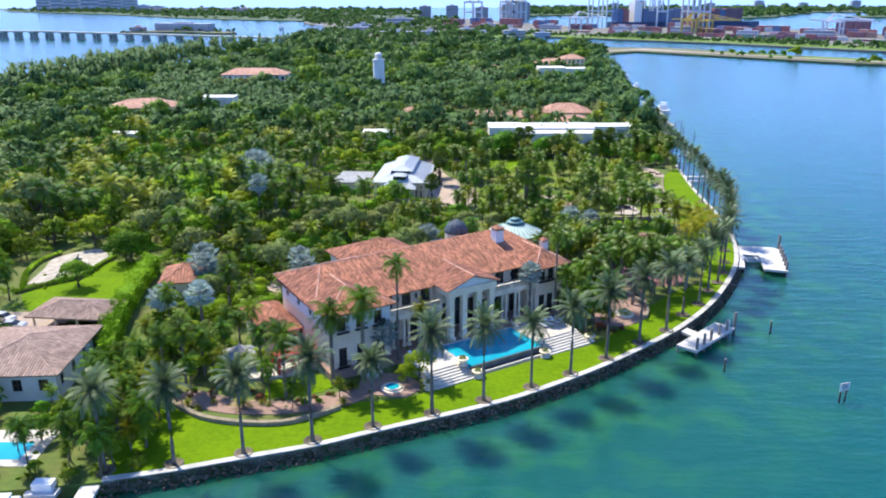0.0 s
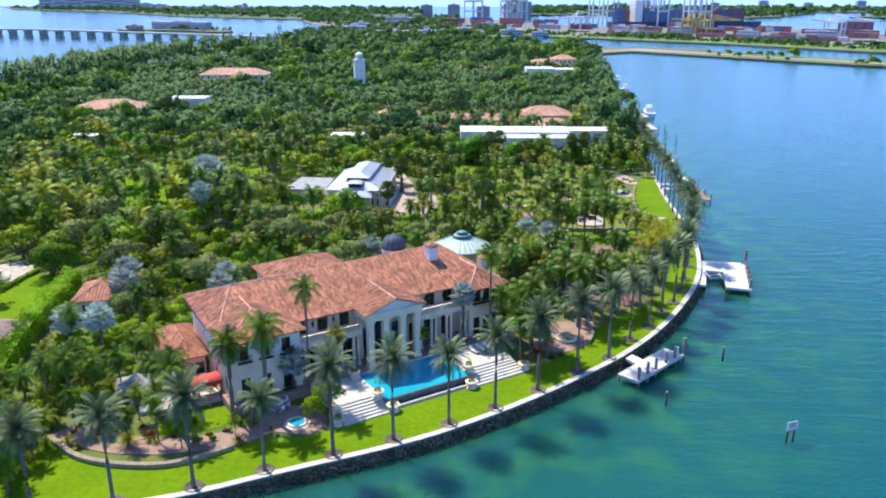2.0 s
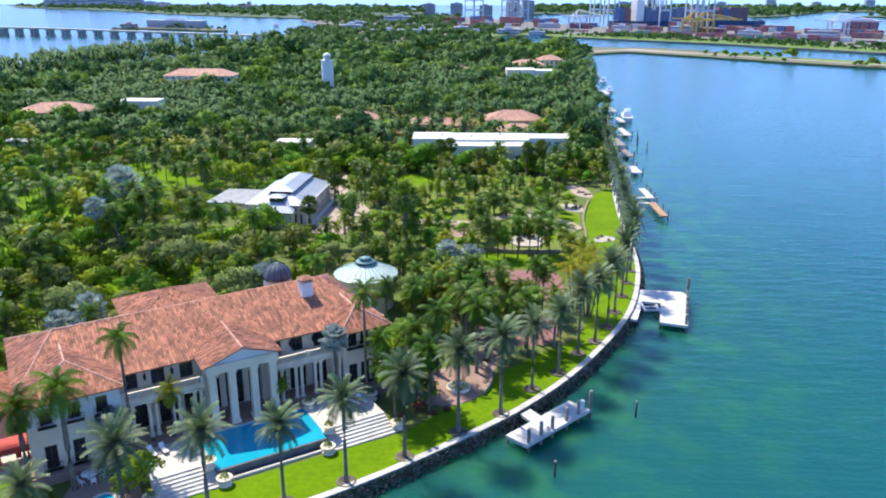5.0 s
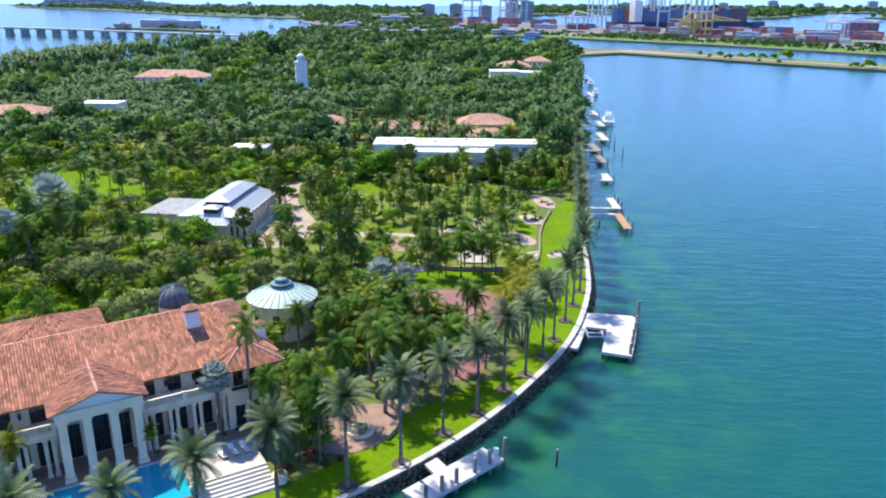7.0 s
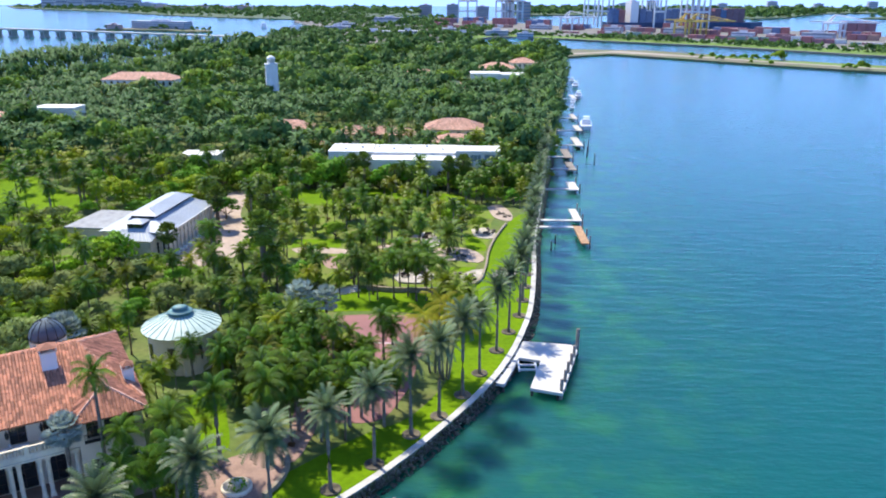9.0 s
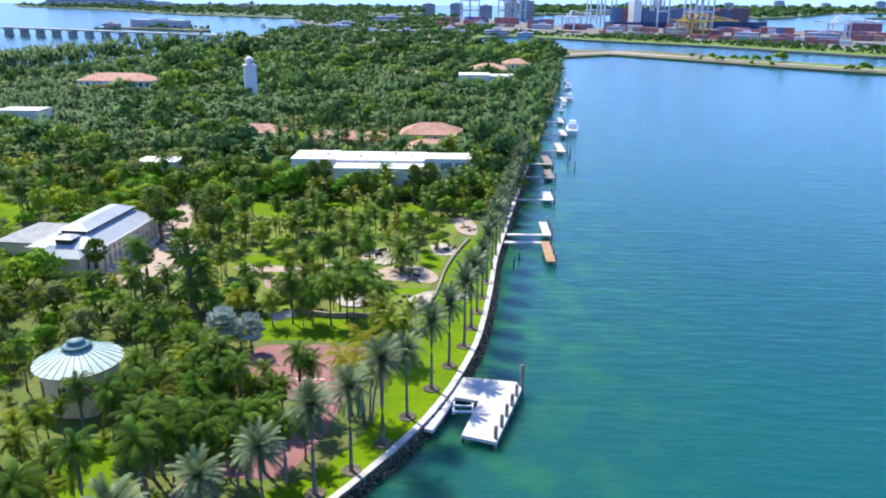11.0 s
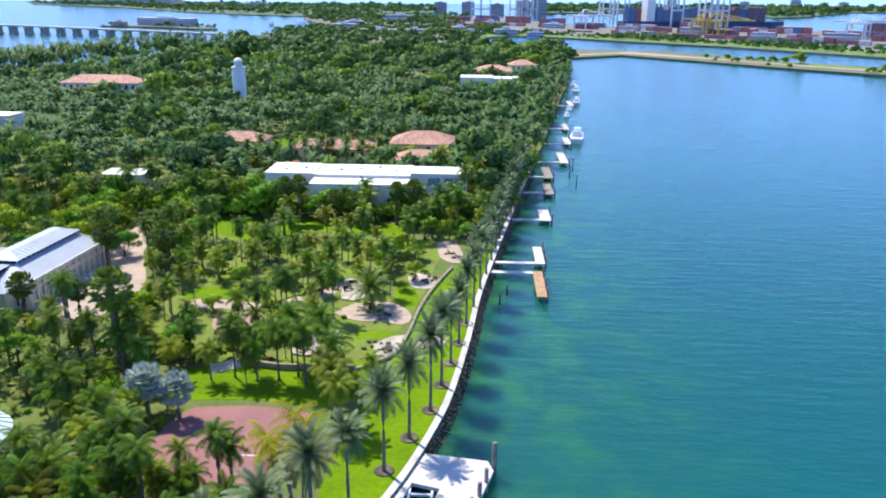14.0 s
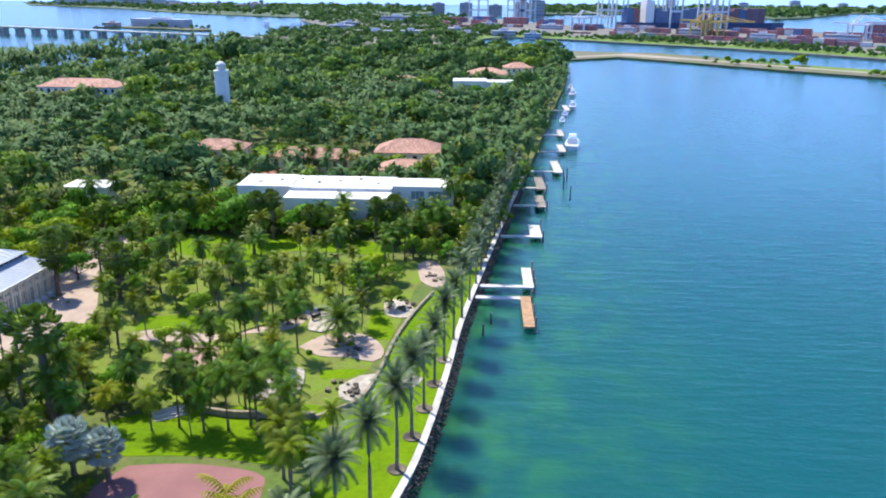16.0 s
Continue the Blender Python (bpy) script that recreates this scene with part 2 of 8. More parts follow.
def water_material():
    m = bpy.data.materials.new("bay_water")
    m.use_nodes = True
    nt = m.node_tree
    b = nt.nodes["Principled BSDF"]
    b.inputs["Roughness"].default_value = 0.16
    b.inputs["IOR"].default_value = 1.33
    b.subsurface_method = 'BURLEY'
    b.inputs["Subsurface Weight"].default_value = 1.0
    b.inputs["Subsurface Radius"].default_value = (0.5, 1.0, 1.0)
    b.inputs["Subsurface Scale"].default_value = 5.0
    geo = nt.nodes.new("ShaderNodeNewGeometry")
    att = nt.nodes.new("ShaderNodeAttribute")
    att.attribute_name = "shallow"
    big = nt.nodes.new("ShaderNodeTexNoise")
    big.inputs["Scale"].default_value = 0.035
    big.inputs["Detail"].default_value = 4.0
    nt.links.new(geo.outputs["Position"], big.inputs["Vector"])
    deep = nt.nodes.new("ShaderNodeMix")
    deep.data_type = 'RGBA'
    deep.inputs[6].default_value = (0.005, 0.080, 0.102, 1)
    deep.inputs[7].default_value = (0.006, 0.100, 0.086, 1)
    nt.links.new(big.outputs[0], deep.inputs[0])
    bed = nt.nodes.new("ShaderNodeTexNoise")
    bed.inputs["Scale"].default_value = 0.13
    bed.inputs["Detail"].default_value = 3.0
    nt.links.new(geo.outputs["Position"], bed.inputs["Vector"])
    sand = nt.nodes.new("ShaderNodeMix")
    sand.data_type = 'RGBA'
    sand.inputs[6].default_value = (0.010, 0.092, 0.074, 1)
    sand.inputs[7].default_value = (0.024, 0.142, 0.056, 1)
    mr = nt.nodes.new("ShaderNodeMapRange")
    mr.inputs[1].default_value, mr.inputs[2].default_value = 0.45, 0.65
    nt.links.new(bed.outputs[0], mr.inputs[0])
    nt.links.new(mr.outputs[0], sand.inputs[0])
    mix = nt.nodes.new("ShaderNodeMix")
    mix.data_type = 'RGBA'
    nt.links.new(att.outputs["Fac"], mix.inputs[0])
    nt.links.new(deep.outputs[2], mix.inputs[6])
    nt.links.new(sand.outputs[2], mix.inputs[7])
    nt.links.new(mix.outputs[2], b.inputs["Base Color"])
    last = None
    for scale, dist, stretch in ((0.16, 0.3, (0.5, 1.0, 1.0)), (0.5, 0.34, (0.28, 1.0, 1.0)), (1.4, 0.12, (0.5, 1.0, 1.0))):
        mp = nt.nodes.new("ShaderNodeMapping")
        mp.inputs["Scale"].default_value = stretch
        mp.inputs["Rotation"].default_value = (0, 0, 0.12)
        nt.links.new(geo.outputs["Position"], mp.inputs["Vector"])
        n = nt.nodes.new("ShaderNodeTexNoise")
        n.inputs["Scale"].default_value = scale
        n.inputs["Detail"].default_value = 4.0
        nt.links.new(mp.outputs[0], n.inputs["Vector"])
        bp = nt.nodes.new("ShaderNodeBump")
        bp.inputs["Strength"].default_value = 0.5
        bp.inputs["Distance"].default_value = dist
        nt.links.new(n.outputs[0], bp.inputs["Height"])
        if last:
            nt.links.new(last, bp.inputs["Normal"])
        last = bp.outputs[0]
    nt.links.new(last, b.inputs["Normal"])
    return m


M_WATER = water_material()

# ---- building blocks ----


class MB:
    """Collects vertices and faces of one mesh."""

    def __init__(self):
        self.v, self.f = [], []

    def add(self, vs, fs):
        n = len(self.v)
        self.v.extend(tuple(p) for p in vs)
        self.f.extend(tuple(n + i for i in q) for q in fs)
        return self

    def box(self, x0, y0, z0, x1, y1, z1, m=None):
        vs = [(x0, y0, z0), (x1, y0, z0), (x1, y1, z0), (x0, y1, z0), (x0, y0, z1), (x1, y0, z1), (x1, y1, z1), (x0, y1, z1)]
        if m is not None:
            vs = [m @ Vector(p) for p in vs]
        return self.add(vs, [(3, 2, 1, 0), (4, 5, 6, 7), (0, 1, 5, 4), (1, 2, 6, 5), (2, 3, 7, 6), (3, 0, 4, 7)])

    def prism(self, pts, z0, z1):
        n = len(pts)
        vs = [(x, y, z0) for x, y in pts] + [(x, y, z1) for x, y in pts]
        fs = [tuple(range(n - 1, -1, -1)), tuple(range(n, 2 * n))]
        fs += [(i, (i + 1) % n, n + (i + 1) % n, n + i) for i in range(n)]
        return self.add(vs, fs)

    def lathe(self, prof, n=12, cx=0.0, cy=0.0):
        vs = [(cx + r * math.cos(6.28319 * k / n), cy + r * math.sin(6.28319 * k / n), z) for r, z in prof for k in range(n)]
        fs = [(i * n + k, i * n + (k + 1) % n, (i + 1) * n + (k + 1) % n, (i + 1) * n + k) for i in range(len(prof) - 1) for k in range(n)]
        fs += [tuple(range(n - 1, -1, -1)), tuple((len(prof) - 1) * n + k for k in range(n))]
        return self.add(vs, fs)

    def tube(self, path, radii, n=6):
        """A round bar along a path; radii: one or a list."""
        if not isinstance(radii, (list, tuple)):
            radii = [radii] * len(path)
        vs = []
        for i, p in enumerate(path):
            a, b = Vector(path[max(i - 1, 0)]), Vector(path[min(i + 1, len(path) - 1)])
            q = (b - a).to_track_quat('Z', 'Y')
            for k in range(n):
                c = 6.28319 * k / n
                vs.append(Vector(p) + q @ Vector((radii[i] * math.cos(c), radii[i] * math.sin(c), 0)))
        fs = [(i * n + k, i * n + (k + 1) % n, (i + 1) * n + (k + 1) % n, (i + 1) * n + k) for i in range(len(path) - 1) for k in range(n)]
        fs += [tuple(range(n - 1, -1, -1)), tuple((len(path) - 1) * n + k for k in range(n))]
        return self.add(vs, fs)

    def weld(self):
        """Joins corners that meet."""
        seen, ids, vs = {}, [], []
        for p in self.v:
            k = (round(p[0], 3), round(p[1], 3), round(p[2], 3))
            if k not in seen:
                seen[k] = len(vs)
                vs.append(p)
            ids.append(seen[k])
        self.v, self.f = vs, [tuple(ids[i] for i in q) for q in self.f]
        return self

    def mesh(self, name, smooth=False):
        me = bpy.data.meshes.new(name)
        me.from_pydata(self.v, [], self.f)
        if smooth:
            me.polygons.foreach_set("use_smooth", [True] * len(me.polygons))
        me.update()
        return me


def part(name, mb, material, parent=None, label="", smooth=False, m=None):
    me = mb if isinstance(mb, bpy.types.Mesh) else mb.mesh(name, smooth)
    if not me.materials:
        me.materials.append(material)
    ob = new(name, me)
    if parent is not None:
        ob.parent = parent
    if m is not None:
        ob.matrix_basis = m
    return tagged(ob, label)


def thing(name, label, category, m=None, group="", kind=""):
    ob = new(name)
    ob.empty_display_size = 0.2
    if m is not None:
        ob.matrix_basis = m
    return tagged(ob, label, category, group, kind)


def structure(name, mb, material, label, category, smooth=False):
    return tagged(part(name, mb, material, None, "", smooth), label, category, "", "structure")


def put(x, y, z, turn=0.0, s=1.0, sz=None):
    return pose(x, y, z, 0, 0, turn) @ Matrix.Diagonal((s, s, sz or s, 1))


def smooth_line(pts, step=2.0):
    """A smooth curve through the points, in even steps."""
    out = []
    n = len(pts)
    for i in range(n - 1):
        p0, p1, p2, p3 = (Vector(pts[max(0, min(n - 1, j))]) for j in (i - 1, i, i + 1, i + 2))
        k = max(1, int((p2 - p1).length / step))
        for j in range(k):
            t = j / k
            out.append(0.5 * ((2 * p1) + (p2 - p0) * t + (2 * p0 - 5 * p1 + 4 * p2 - p3) * t * t + (3 * p1 - p0 - 3 * p2 + p3) * t ** 3))
    out.append(Vector(pts[-1]))
    return [(p.x, p.y) for p in out]


def offset_line(line, d):
    out = []
    for i, p in enumerate(line):
        a, b = line[max(i - 1, 0)], line[min(i + 1, len(line) - 1)]
        t = Vector((b[0] - a[0], b[1] - a[1])).normalized()
        out.append((p[0] - t.y * d, p[1] + t.x * d))
    return out


def strip(line_a, line_b, z0, z1):
    """A raised strip between two lines of the same length."""
    mb = MB()
    n = len(line_a)
    vs = [(*p, z1) for p in line_a] + [(*p, z1) for p in line_b] + [(*p, z0) for p in line_a] + [(*p, z0) for p in line_b]
    fs = []
    for i in range(n - 1):
        fs += [(i, i + 1, n + i + 1, n + i), (2 * n + i, 2 * n + i + 1, i + 1, i), (n + i, n + i + 1, 3 * n + i + 1, 3 * n + i)]
    fs += [(0, n, 3 * n, 2 * n), (n - 1, 3 * n - 1, 4 * n - 1, 2 * n - 1)][:1]
    return mb.add(vs, fs)


def inside(x, y, poly):
    c, n = False, len(poly)
    for i in range(n):
        (x1, y1), (x2, y2) = poly[i], poly[(i + 1) % n]
        if (y1 > y) != (y2 > y) and x < (x2 - x1) * (y - y1) / (y2 - y1) + x1:
            c = not c
    return c


GZ = 1.7     # the island's ground

# ---- water and island ----
SHORE = smooth_line([(-41.2, 79.3), (-33.7, 81.2), (-24.7, 84.2), (-16.5, 86.9), (-9.5, 90.1), (-1.6, 93.6), (6, 97), (13.7, 101.3),
                     (24.4, 108.8), (34.5, 117.3), (43.1, 125.6), (52, 136.8), (61.5, 152.7), (67, 165.5), (71.0, 180.0), (72.9, 191),
                     (74.8, 208), (76.6, 228), (80.3, 255), (83.5, 277.7), (88.7, 313), (95.3, 356), (105, 422), (121, 532), (134, 619), (148, 740)])
REST = smooth_line([(148, 740), (154, 810), (140, 850), (60, 880), (-60, 890), (-160, 880), (-225, 830), (-230, 700), (-236, 600), (-250, 450),
                    (-254, 320), (-230, 210), (-180, 140), (-130, 100), (-90, 82), (-62, 76), (-41.2, 79.3)], 12.0)
ISLAND = SHORE[:-1] + REST[:-1]


def build_water():
    xs = [-70 + 4 * i for i in range(52)]
    ys = [50 + 5 * i for i in range(60)]

    def widen(vals):
        lo, hi, d = vals[0], vals[-1], 12.0
        left, right = [], []
        while hi < 45000:
            d *= 1.5
            hi += d
            lo -= d
            right.append(hi)
            left.append(lo)
        return left[::-1] + vals + right
    xs, ys = widen(xs), widen(ys)
    sh = np.array(SHORE[::2] + REST[::3])
    verts, shallow = [], []
    for y in ys:
        for x in xs:
            verts.append((x, y, 0.0))
            d = float(np.sqrt(((sh - (x, y)) ** 2).sum(1).min()))
            shallow.append(max(0.0, 1 - d / 46.0))
    w = len(xs)
    faces = [(j * w + i, j * w + i + 1, (j + 1) * w + i + 1, (j + 1) * w + i) for j in range(len(ys) - 1) for i in range(w - 1)]
    me = bpy.data.meshes.new("water")
    me.from_pydata(verts, [], faces)
    at = me.attributes.new("shallow", 'FLOAT', 'POINT')
    at.data.foreach_set("value", shallow)
    me.materials.append(M_WATER)
    tagged(new("water", me), "calm blue-green bay water with fine ripples", "water", "", "structure")


build_water()
mb = MB().prism(ISLAND, -2.0, GZ)
structure("ground", mb, M_GROUND, "dark garden soil and leaf litter of the island", "ground")

# ---- the sea wall, its rocks and lawns ----
cap = [p for p in SHORE if p[1] < 345]
mb = strip(cap, offset_line(cap, 0.95), -1.5, GZ + 0.14)
structure("sea_wall", mb, M_CONC, "pale concrete sea wall cap along the water", "sea wall")


def rock_mesh(seed):
    rnd = random.Random(seed)
    bm = bmesh.new()
    bmesh.ops.create_icosphere(bm, subdivisions=1, radius=1.0)
    for v in bm.verts:
        v.co *= 0.75 + 0.45 * rnd.random()
    me = bpy.data.meshes.new("rock")
    bm.to_mesh(me)
    bm.free()
    me.materials.append(M_ROCK)
    return me


def np_mesh(name, verts, faces, material, smooth=False, normals=None):
    """A mesh from arrays; all faces have the same number of corners."""
    me = bpy.data.meshes.new(name)
    k = faces.shape[1]
    me.vertices.add(len(verts))
    me.vertices.foreach_set("co", np.asarray(verts, np.float32).ravel())
    me.loops.add(faces.size)
    me.loops.foreach_set("vertex_index", faces.astype(np.int32).ravel())
    me.polygons.add(len(faces))
    me.polygons.foreach_set("loop_start", (np.arange(len(faces)) * k).astype(np.int32))
    me.polygons.foreach_set("loop_total", np.full(len(faces), k, np.int32))
    if smooth:
        me.polygons.foreach_set("use_smooth", np.ones(len(faces), bool))
    me.update(calc_edges=True)
    if normals is not None:
        me.polygons.foreach_set("use_smooth", np.ones(len(faces), bool))
        me.normals_split_custom_set_from_vertices(normals.tolist())
    me.materials.append(material)
    return me


def arrays(me):
    v = np.empty(len(me.vertices) * 3, np.float32)
    me.vertices.foreach_get("co", v)
    return v.reshape(-1, 3), [tuple(p.vertices) for p in me.polygons]


def scatter_mesh(name, templates, places, material):
    """Joins turned and scaled copies of templates (verts, faces) into one mesh. places: (template, x, y, z, turn, sx, sz)."""
    vs, fs, ns, n = [], [], [], 0
    for k, x, y, z, turn, s, sz in places:
        tv, tf = templates[k][:2]
        c, d = math.cos(turn), math.sin(turn)
        w = np.empty_like(tv)
        w[:, 0] = (tv[:, 0] * c - tv[:, 1] * d) * s + x
        w[:, 1] = (tv[:, 0] * d + tv[:, 1] * c) * s + y
        w[:, 2] = tv[:, 2] * sz + z
        vs.append(w)
        fs.append(tf + n)
        n += len(tv)
        if len(templates[k]) > 2:
            tn = templates[k][2]
            ns.append(np.stack([tn[:, 0] * c - tn[:, 1] * d, tn[:, 0] * d + tn[:, 1] * c, tn[:, 2]], 1))
    return np_mesh(name, np.concatenate(vs), np.concatenate(fs), material, normals=np.concatenate(ns) if ns else None)


rnd = random.Random(4)
ROCKS = [rock_mesh(s) for s in range(6)]
rock_t = [(arrays(me)[0], np.array(arrays(me)[1])) for me in ROCKS]
places = []
for i, (x, y) in enumerate(SHORE):
    if y > 330:
        break
    a, b = SHORE[max(i - 1, 0)], SHORE[i + 1]
    t = Vector((b[0] - a[0], b[1] - a[1])).normalized()
    for j in range(36):
        off = 0.05 + 1.0 * rnd.random() ** 1.1
        al = 2.2 * (rnd.random() - 0.5)
        s = 0.11 + 0.19 * rnd.random() ** 1.6
        places.append((rnd.randrange(6), x + t.y * off + t.x * al, y - t.x * off + t.y * al, 1.5 - 1.5 * off, rnd.random() * 6.28, s, s * 0.8))
tagged(new("rock_riprap", scatter_mesh("rock_riprap", rock_t, places, M_ROCK)), "brown and grey boulders piled against the sea wall", "rocks", "", "stuff")


def slab(name, pts, z0, z1, material, label, category, curve=True):
    line = smooth_line(list(pts) + [pts[0]], 1.5)[:-1] if curve else list(pts)
    return structure(name, MB().prism(line, z0, z1), material, label, category)


lawn_pts = offset_line([p for p in SHORE if p[1] < 258], 0.95)
inner = smooth_line([(-43.5, 92), (-41.0, 98.5), (-37, 96), (-33, 93.6), (-28, 92.3), (-22, 92.3), (-17, 94.8), (-12, 98.5), (-6.5, 99.2), (0.4, 103), (5.5, 106.3), (12, 110.2), (19, 114.5),
                     (25, 117.7), (30, 123), (36, 131), (42, 138), (47, 143), (52, 147), (57, 158), (58, 170), (60, 184), (62, 197), (64.2, 212), (66, 225), (68.5, 236), (73, 248), (78, 256)])
slab("lawn", lawn_pts + inner[::-1], GZ - 0.2, GZ + 0.03, M_LAWN, "bright mown lawn along the sea wall", "lawn", curve=False)

# ---- trees ----


def frond(mb, base, az, elev, length, droop, n, leaf, full, sag=0.35, fwd=0.45, up=0.12):
    """A feather leaf: a bent midrib with n pairs of leaflets; full: how far they close up."""
    seg = n
    p, el = Vector(base), elev
    pts, dirs = [p.copy()], []
    for i in range(seg):
        d = Vector((math.cos(az) * math.cos(el), math.sin(az) * math.cos(el), math.sin(el)))
        dirs.append(d)
        p = p + d * (length / seg)
        pts.append(p.copy())
        el -= droop / seg * (0.5 + i / seg)
    side = Vector((-math.sin(az), math.cos(az), 0))
    vs, fs = list(pts), []
    for i in range(1, seg):
        s = i / seg
        ll = leaf * (0.55 + 0.9 * s - 1.1 * s * s) * 1.25
        d = dirs[i]
        k = len(vs)
        vs.append(pts[i] + (pts[i + 1] - pts[i]) * full + Vector((0, 0, 0.03)))
        fs.append((i, i + 1, k))
        for sg in (1, -1):
            vs.append(pts[i] + side * (sg * ll * 0.85) + d * (ll * fwd) + Vector((0, 0, ll * (up - sag))))
            fs.append((i, k, len(vs) - 1) if sg < 0 else (k, i, len(vs) - 1))
    k = len(vs)
    vs += [pts[0] + side * 0.05, pts[0] - side * 0.05, pts[-1] + dirs[-1] * leaf * 0.5]
    fs += [(k, k + 1, 1), (seg - 1, seg, k + 2)]
    mb.add(vs, fs)


def crown_mesh(name, seed, count, e0, e1, length, droop, n, leaf, full, material, sag=0.35, up=0.12):
    r = random.Random(seed)
    mb = MB()
    for i in range(count):
        f = (i + 0.5) / count
        el = radians(e0 + (e1 - e0) * f + r.uniform(-8, 8))
        frond(mb, (0, 0, 0.15 * (1 - f)), i * 2.39996 + r.uniform(-.2, .2), el, length * r.uniform(0.85, 1.1), radians(droop * r.uniform(0.75, 1.2)), n, leaf, full, sag, 0.45, up)
    me = mb.mesh(name)
    me.materials.append(material)
    return me


def trunk_mesh(name, h, r0, r1, bend, seed, material, bulge=0.0, n=7, rings=7):
    r = random.Random(seed)
    a = r.random() * 6.28
    path, rad = [], []
    for i in range(rings):
        t = i / (rings - 1)
        o = bend * (t * t - t)
        path.append((math.cos(a) * o, math.sin(a) * o, -0.4 + (h + 0.4) * t))
        rad.append(r0 + (r1 - r0) * t + bulge * math.sin(3.14159 * t) + (0.35 * r0 if i == 0 else 0))
    me = MB().tube(path, rad, n).mesh(name, True)
    me.materials.append(material)
    return me


class Kind:
    """One kind of plant: trunks of unit height scale, crowns, and the copies made of them."""

    def __init__(self, name, label, category, group, builder, variants, whole=False):
        self.whole = whole
        self.name, self.label, self.category, self.group = name, label, category, group
        self.builder, self.variants, self.protos = builder, variants, {}

    def plant(self, x, y, z, s=1.0, turn=None, var=None, rnd=random):
        turn = rnd.random() * 360 if turn is None else turn
        var = rnd.randrange(min(self.variants, 2) if self.name == "silver_fan_palm" else self.variants) if var is None else var
        m = put(x, y, z, turn, s)
        if var in self.protos:
            return copy_thing(self.protos[var], m)
        if self.whole:
            ob = tagged(new(self.name, self.builder(var)), self.label, self.category, self.group)
        else:
            ob = thing(self.name, self.label, self.category, None, self.group)
            self.builder(ob, var)
        ob.matrix_basis = m
        self.protos[var] = ob
        return ob


def build_date(ob, v):
    h = 10.5
    part("trunk", trunk_mesh("trunk", h, 0.22, 0.18, 0.25, v, M_TRUNK, n=8), M_TRUNK, ob)
    part("crown", crown_mesh("crown", 10 + v, 58, 84, -48, 3.2, 60, 15, 0.66, 0.85, M_DATE, 0.30, 0.22), M_DATE, ob, m=put(0, 0, h - 0.1))
    boss = MB().lathe([(0.18, -1.0), (0.36, -0.5), (0.36, 0.0), (0.15, 0.35)], 8)
    part("leaf_base_boss", boss, M_TRUNKD, ob, "brown boss of old leaf bases", True, put(0, 0, h))


def build_slim(ob, v):
    """A very tall palm with a small plume."""
    h = 16.0
    part("trunk", trunk_mesh("trunk", h - 1.3, 0.22, 0.15, 0.2, 26 + v, M_TRUNK, 0.04), M_TRUNK, ob)
    part("crownshaft", MB().lathe([(0.15, 0), (0.2, 0.3), (0.12, 1.4)], 8), M_SHAFT, ob, "smooth green crownshaft", True, put(0, 0, h - 1.35))
    part("crown", crown_mesh("crown", 36 + v, 22, 82, -48, 3.0, 105, 14, 0.9, 0.95, M_ROYAL, 0.6, 0.1), M_ROYAL, ob, m=put(0, 0, h))


def build_canary(ob, v):
    """A stout palm with a wide, full head."""
    h = (3.4, 5.2)[v]
    part("trunk", trunk_mesh("trunk", h, 0.48, 0.42, 0.05, 28 + v, M_TRUNKD, n=9), M_TRUNKD, ob)
    part("crown", crown_mesh("crown", 38 + v, 56, 84, -40, 3.9, 78, 17, 0.75, 0.85, M_CANARY, 0.3, 0.2), M_CANARY, ob, m=put(0, 0, h))


def build_royal(ob, v):
    h = (11.5, 12.5, 10.5)[v]
    part("trunk", trunk_mesh("trunk", h - 1.5, 0.27, 0.20, 0.2, 20 + v, M_TRUNK, 0.08), M_TRUNK, ob)
    part("crownshaft", MB().lathe([(0.20, 0), (0.24, 0.3), (0.15, 1.6)], 8), M_SHAFT, ob, "smooth green crownshaft", True, put(0, 0, h - 1.55))
    part("crown", crown_mesh("crown", 30 + v, 30, 84, -52, 3.7, 108, 14, 1.05, 0.95, M_ROYAL, 0.62, 0.1), M_ROYAL, ob, m=put(0, 0, h))


def build_coco(ob, v):
    h = (9.0, 7.5, 10.5, 6.0)[v]
    part("trunk", trunk_mesh("trunk", h, 0.21, 0.15, 1.0, 40 + v, M_TRUNK), M_TRUNK, ob)
    part("crown", crown_mesh("crown", 50 + v, 30, 80, -55, 3.7, 95, 14, 1.05, 0.9, M_COCO, 0.55, 0.1), M_COCO, ob, m=put(0, 0, h))


def build_feather(ob, v):
    h = (8.5, 7.0, 9.5)[v]
    part("trunk", trunk_mesh("trunk", h, 0.19, 0.14, 0.5, 60 + v, M_TRUNKD), M_TRUNKD, ob)
    part("crown", crown_mesh("crown", 64 + v, 30, 86, -66, 3.4, 112, 13, 1.0, 0.95, M_ROYAL, 0.7, 0.1), M_ROYAL, ob, m=put(0, 0, h))


def build_gold(ob, v):
    for k in range(4):
        a = k * 1.6
        h = (7.0, 6.0, 7.6, 5.2)[k]
        path = [(0.35 * math.cos(a), 0.35 * math.sin(a), -0.3), (0.8 * math.cos(a), 0.8 * math.sin(a), h * 0.5), (1.4 * math.cos(a), 1.4 * math.sin(a), h)]
        part("trunk", MB().tube(path, [0.12, 0.09, 0.07], 6), M_TRUNK, ob, "", True)
        part("crown", crown_mesh("crown", 60 + k, 12, 78, -35, 2.5, 100, 11, 0.75, 0.7, M_GOLD, 0.6, 0.1), M_GOLD, ob, m=put(1.4 * math.cos(a), 1.4 * math.sin(a), h))


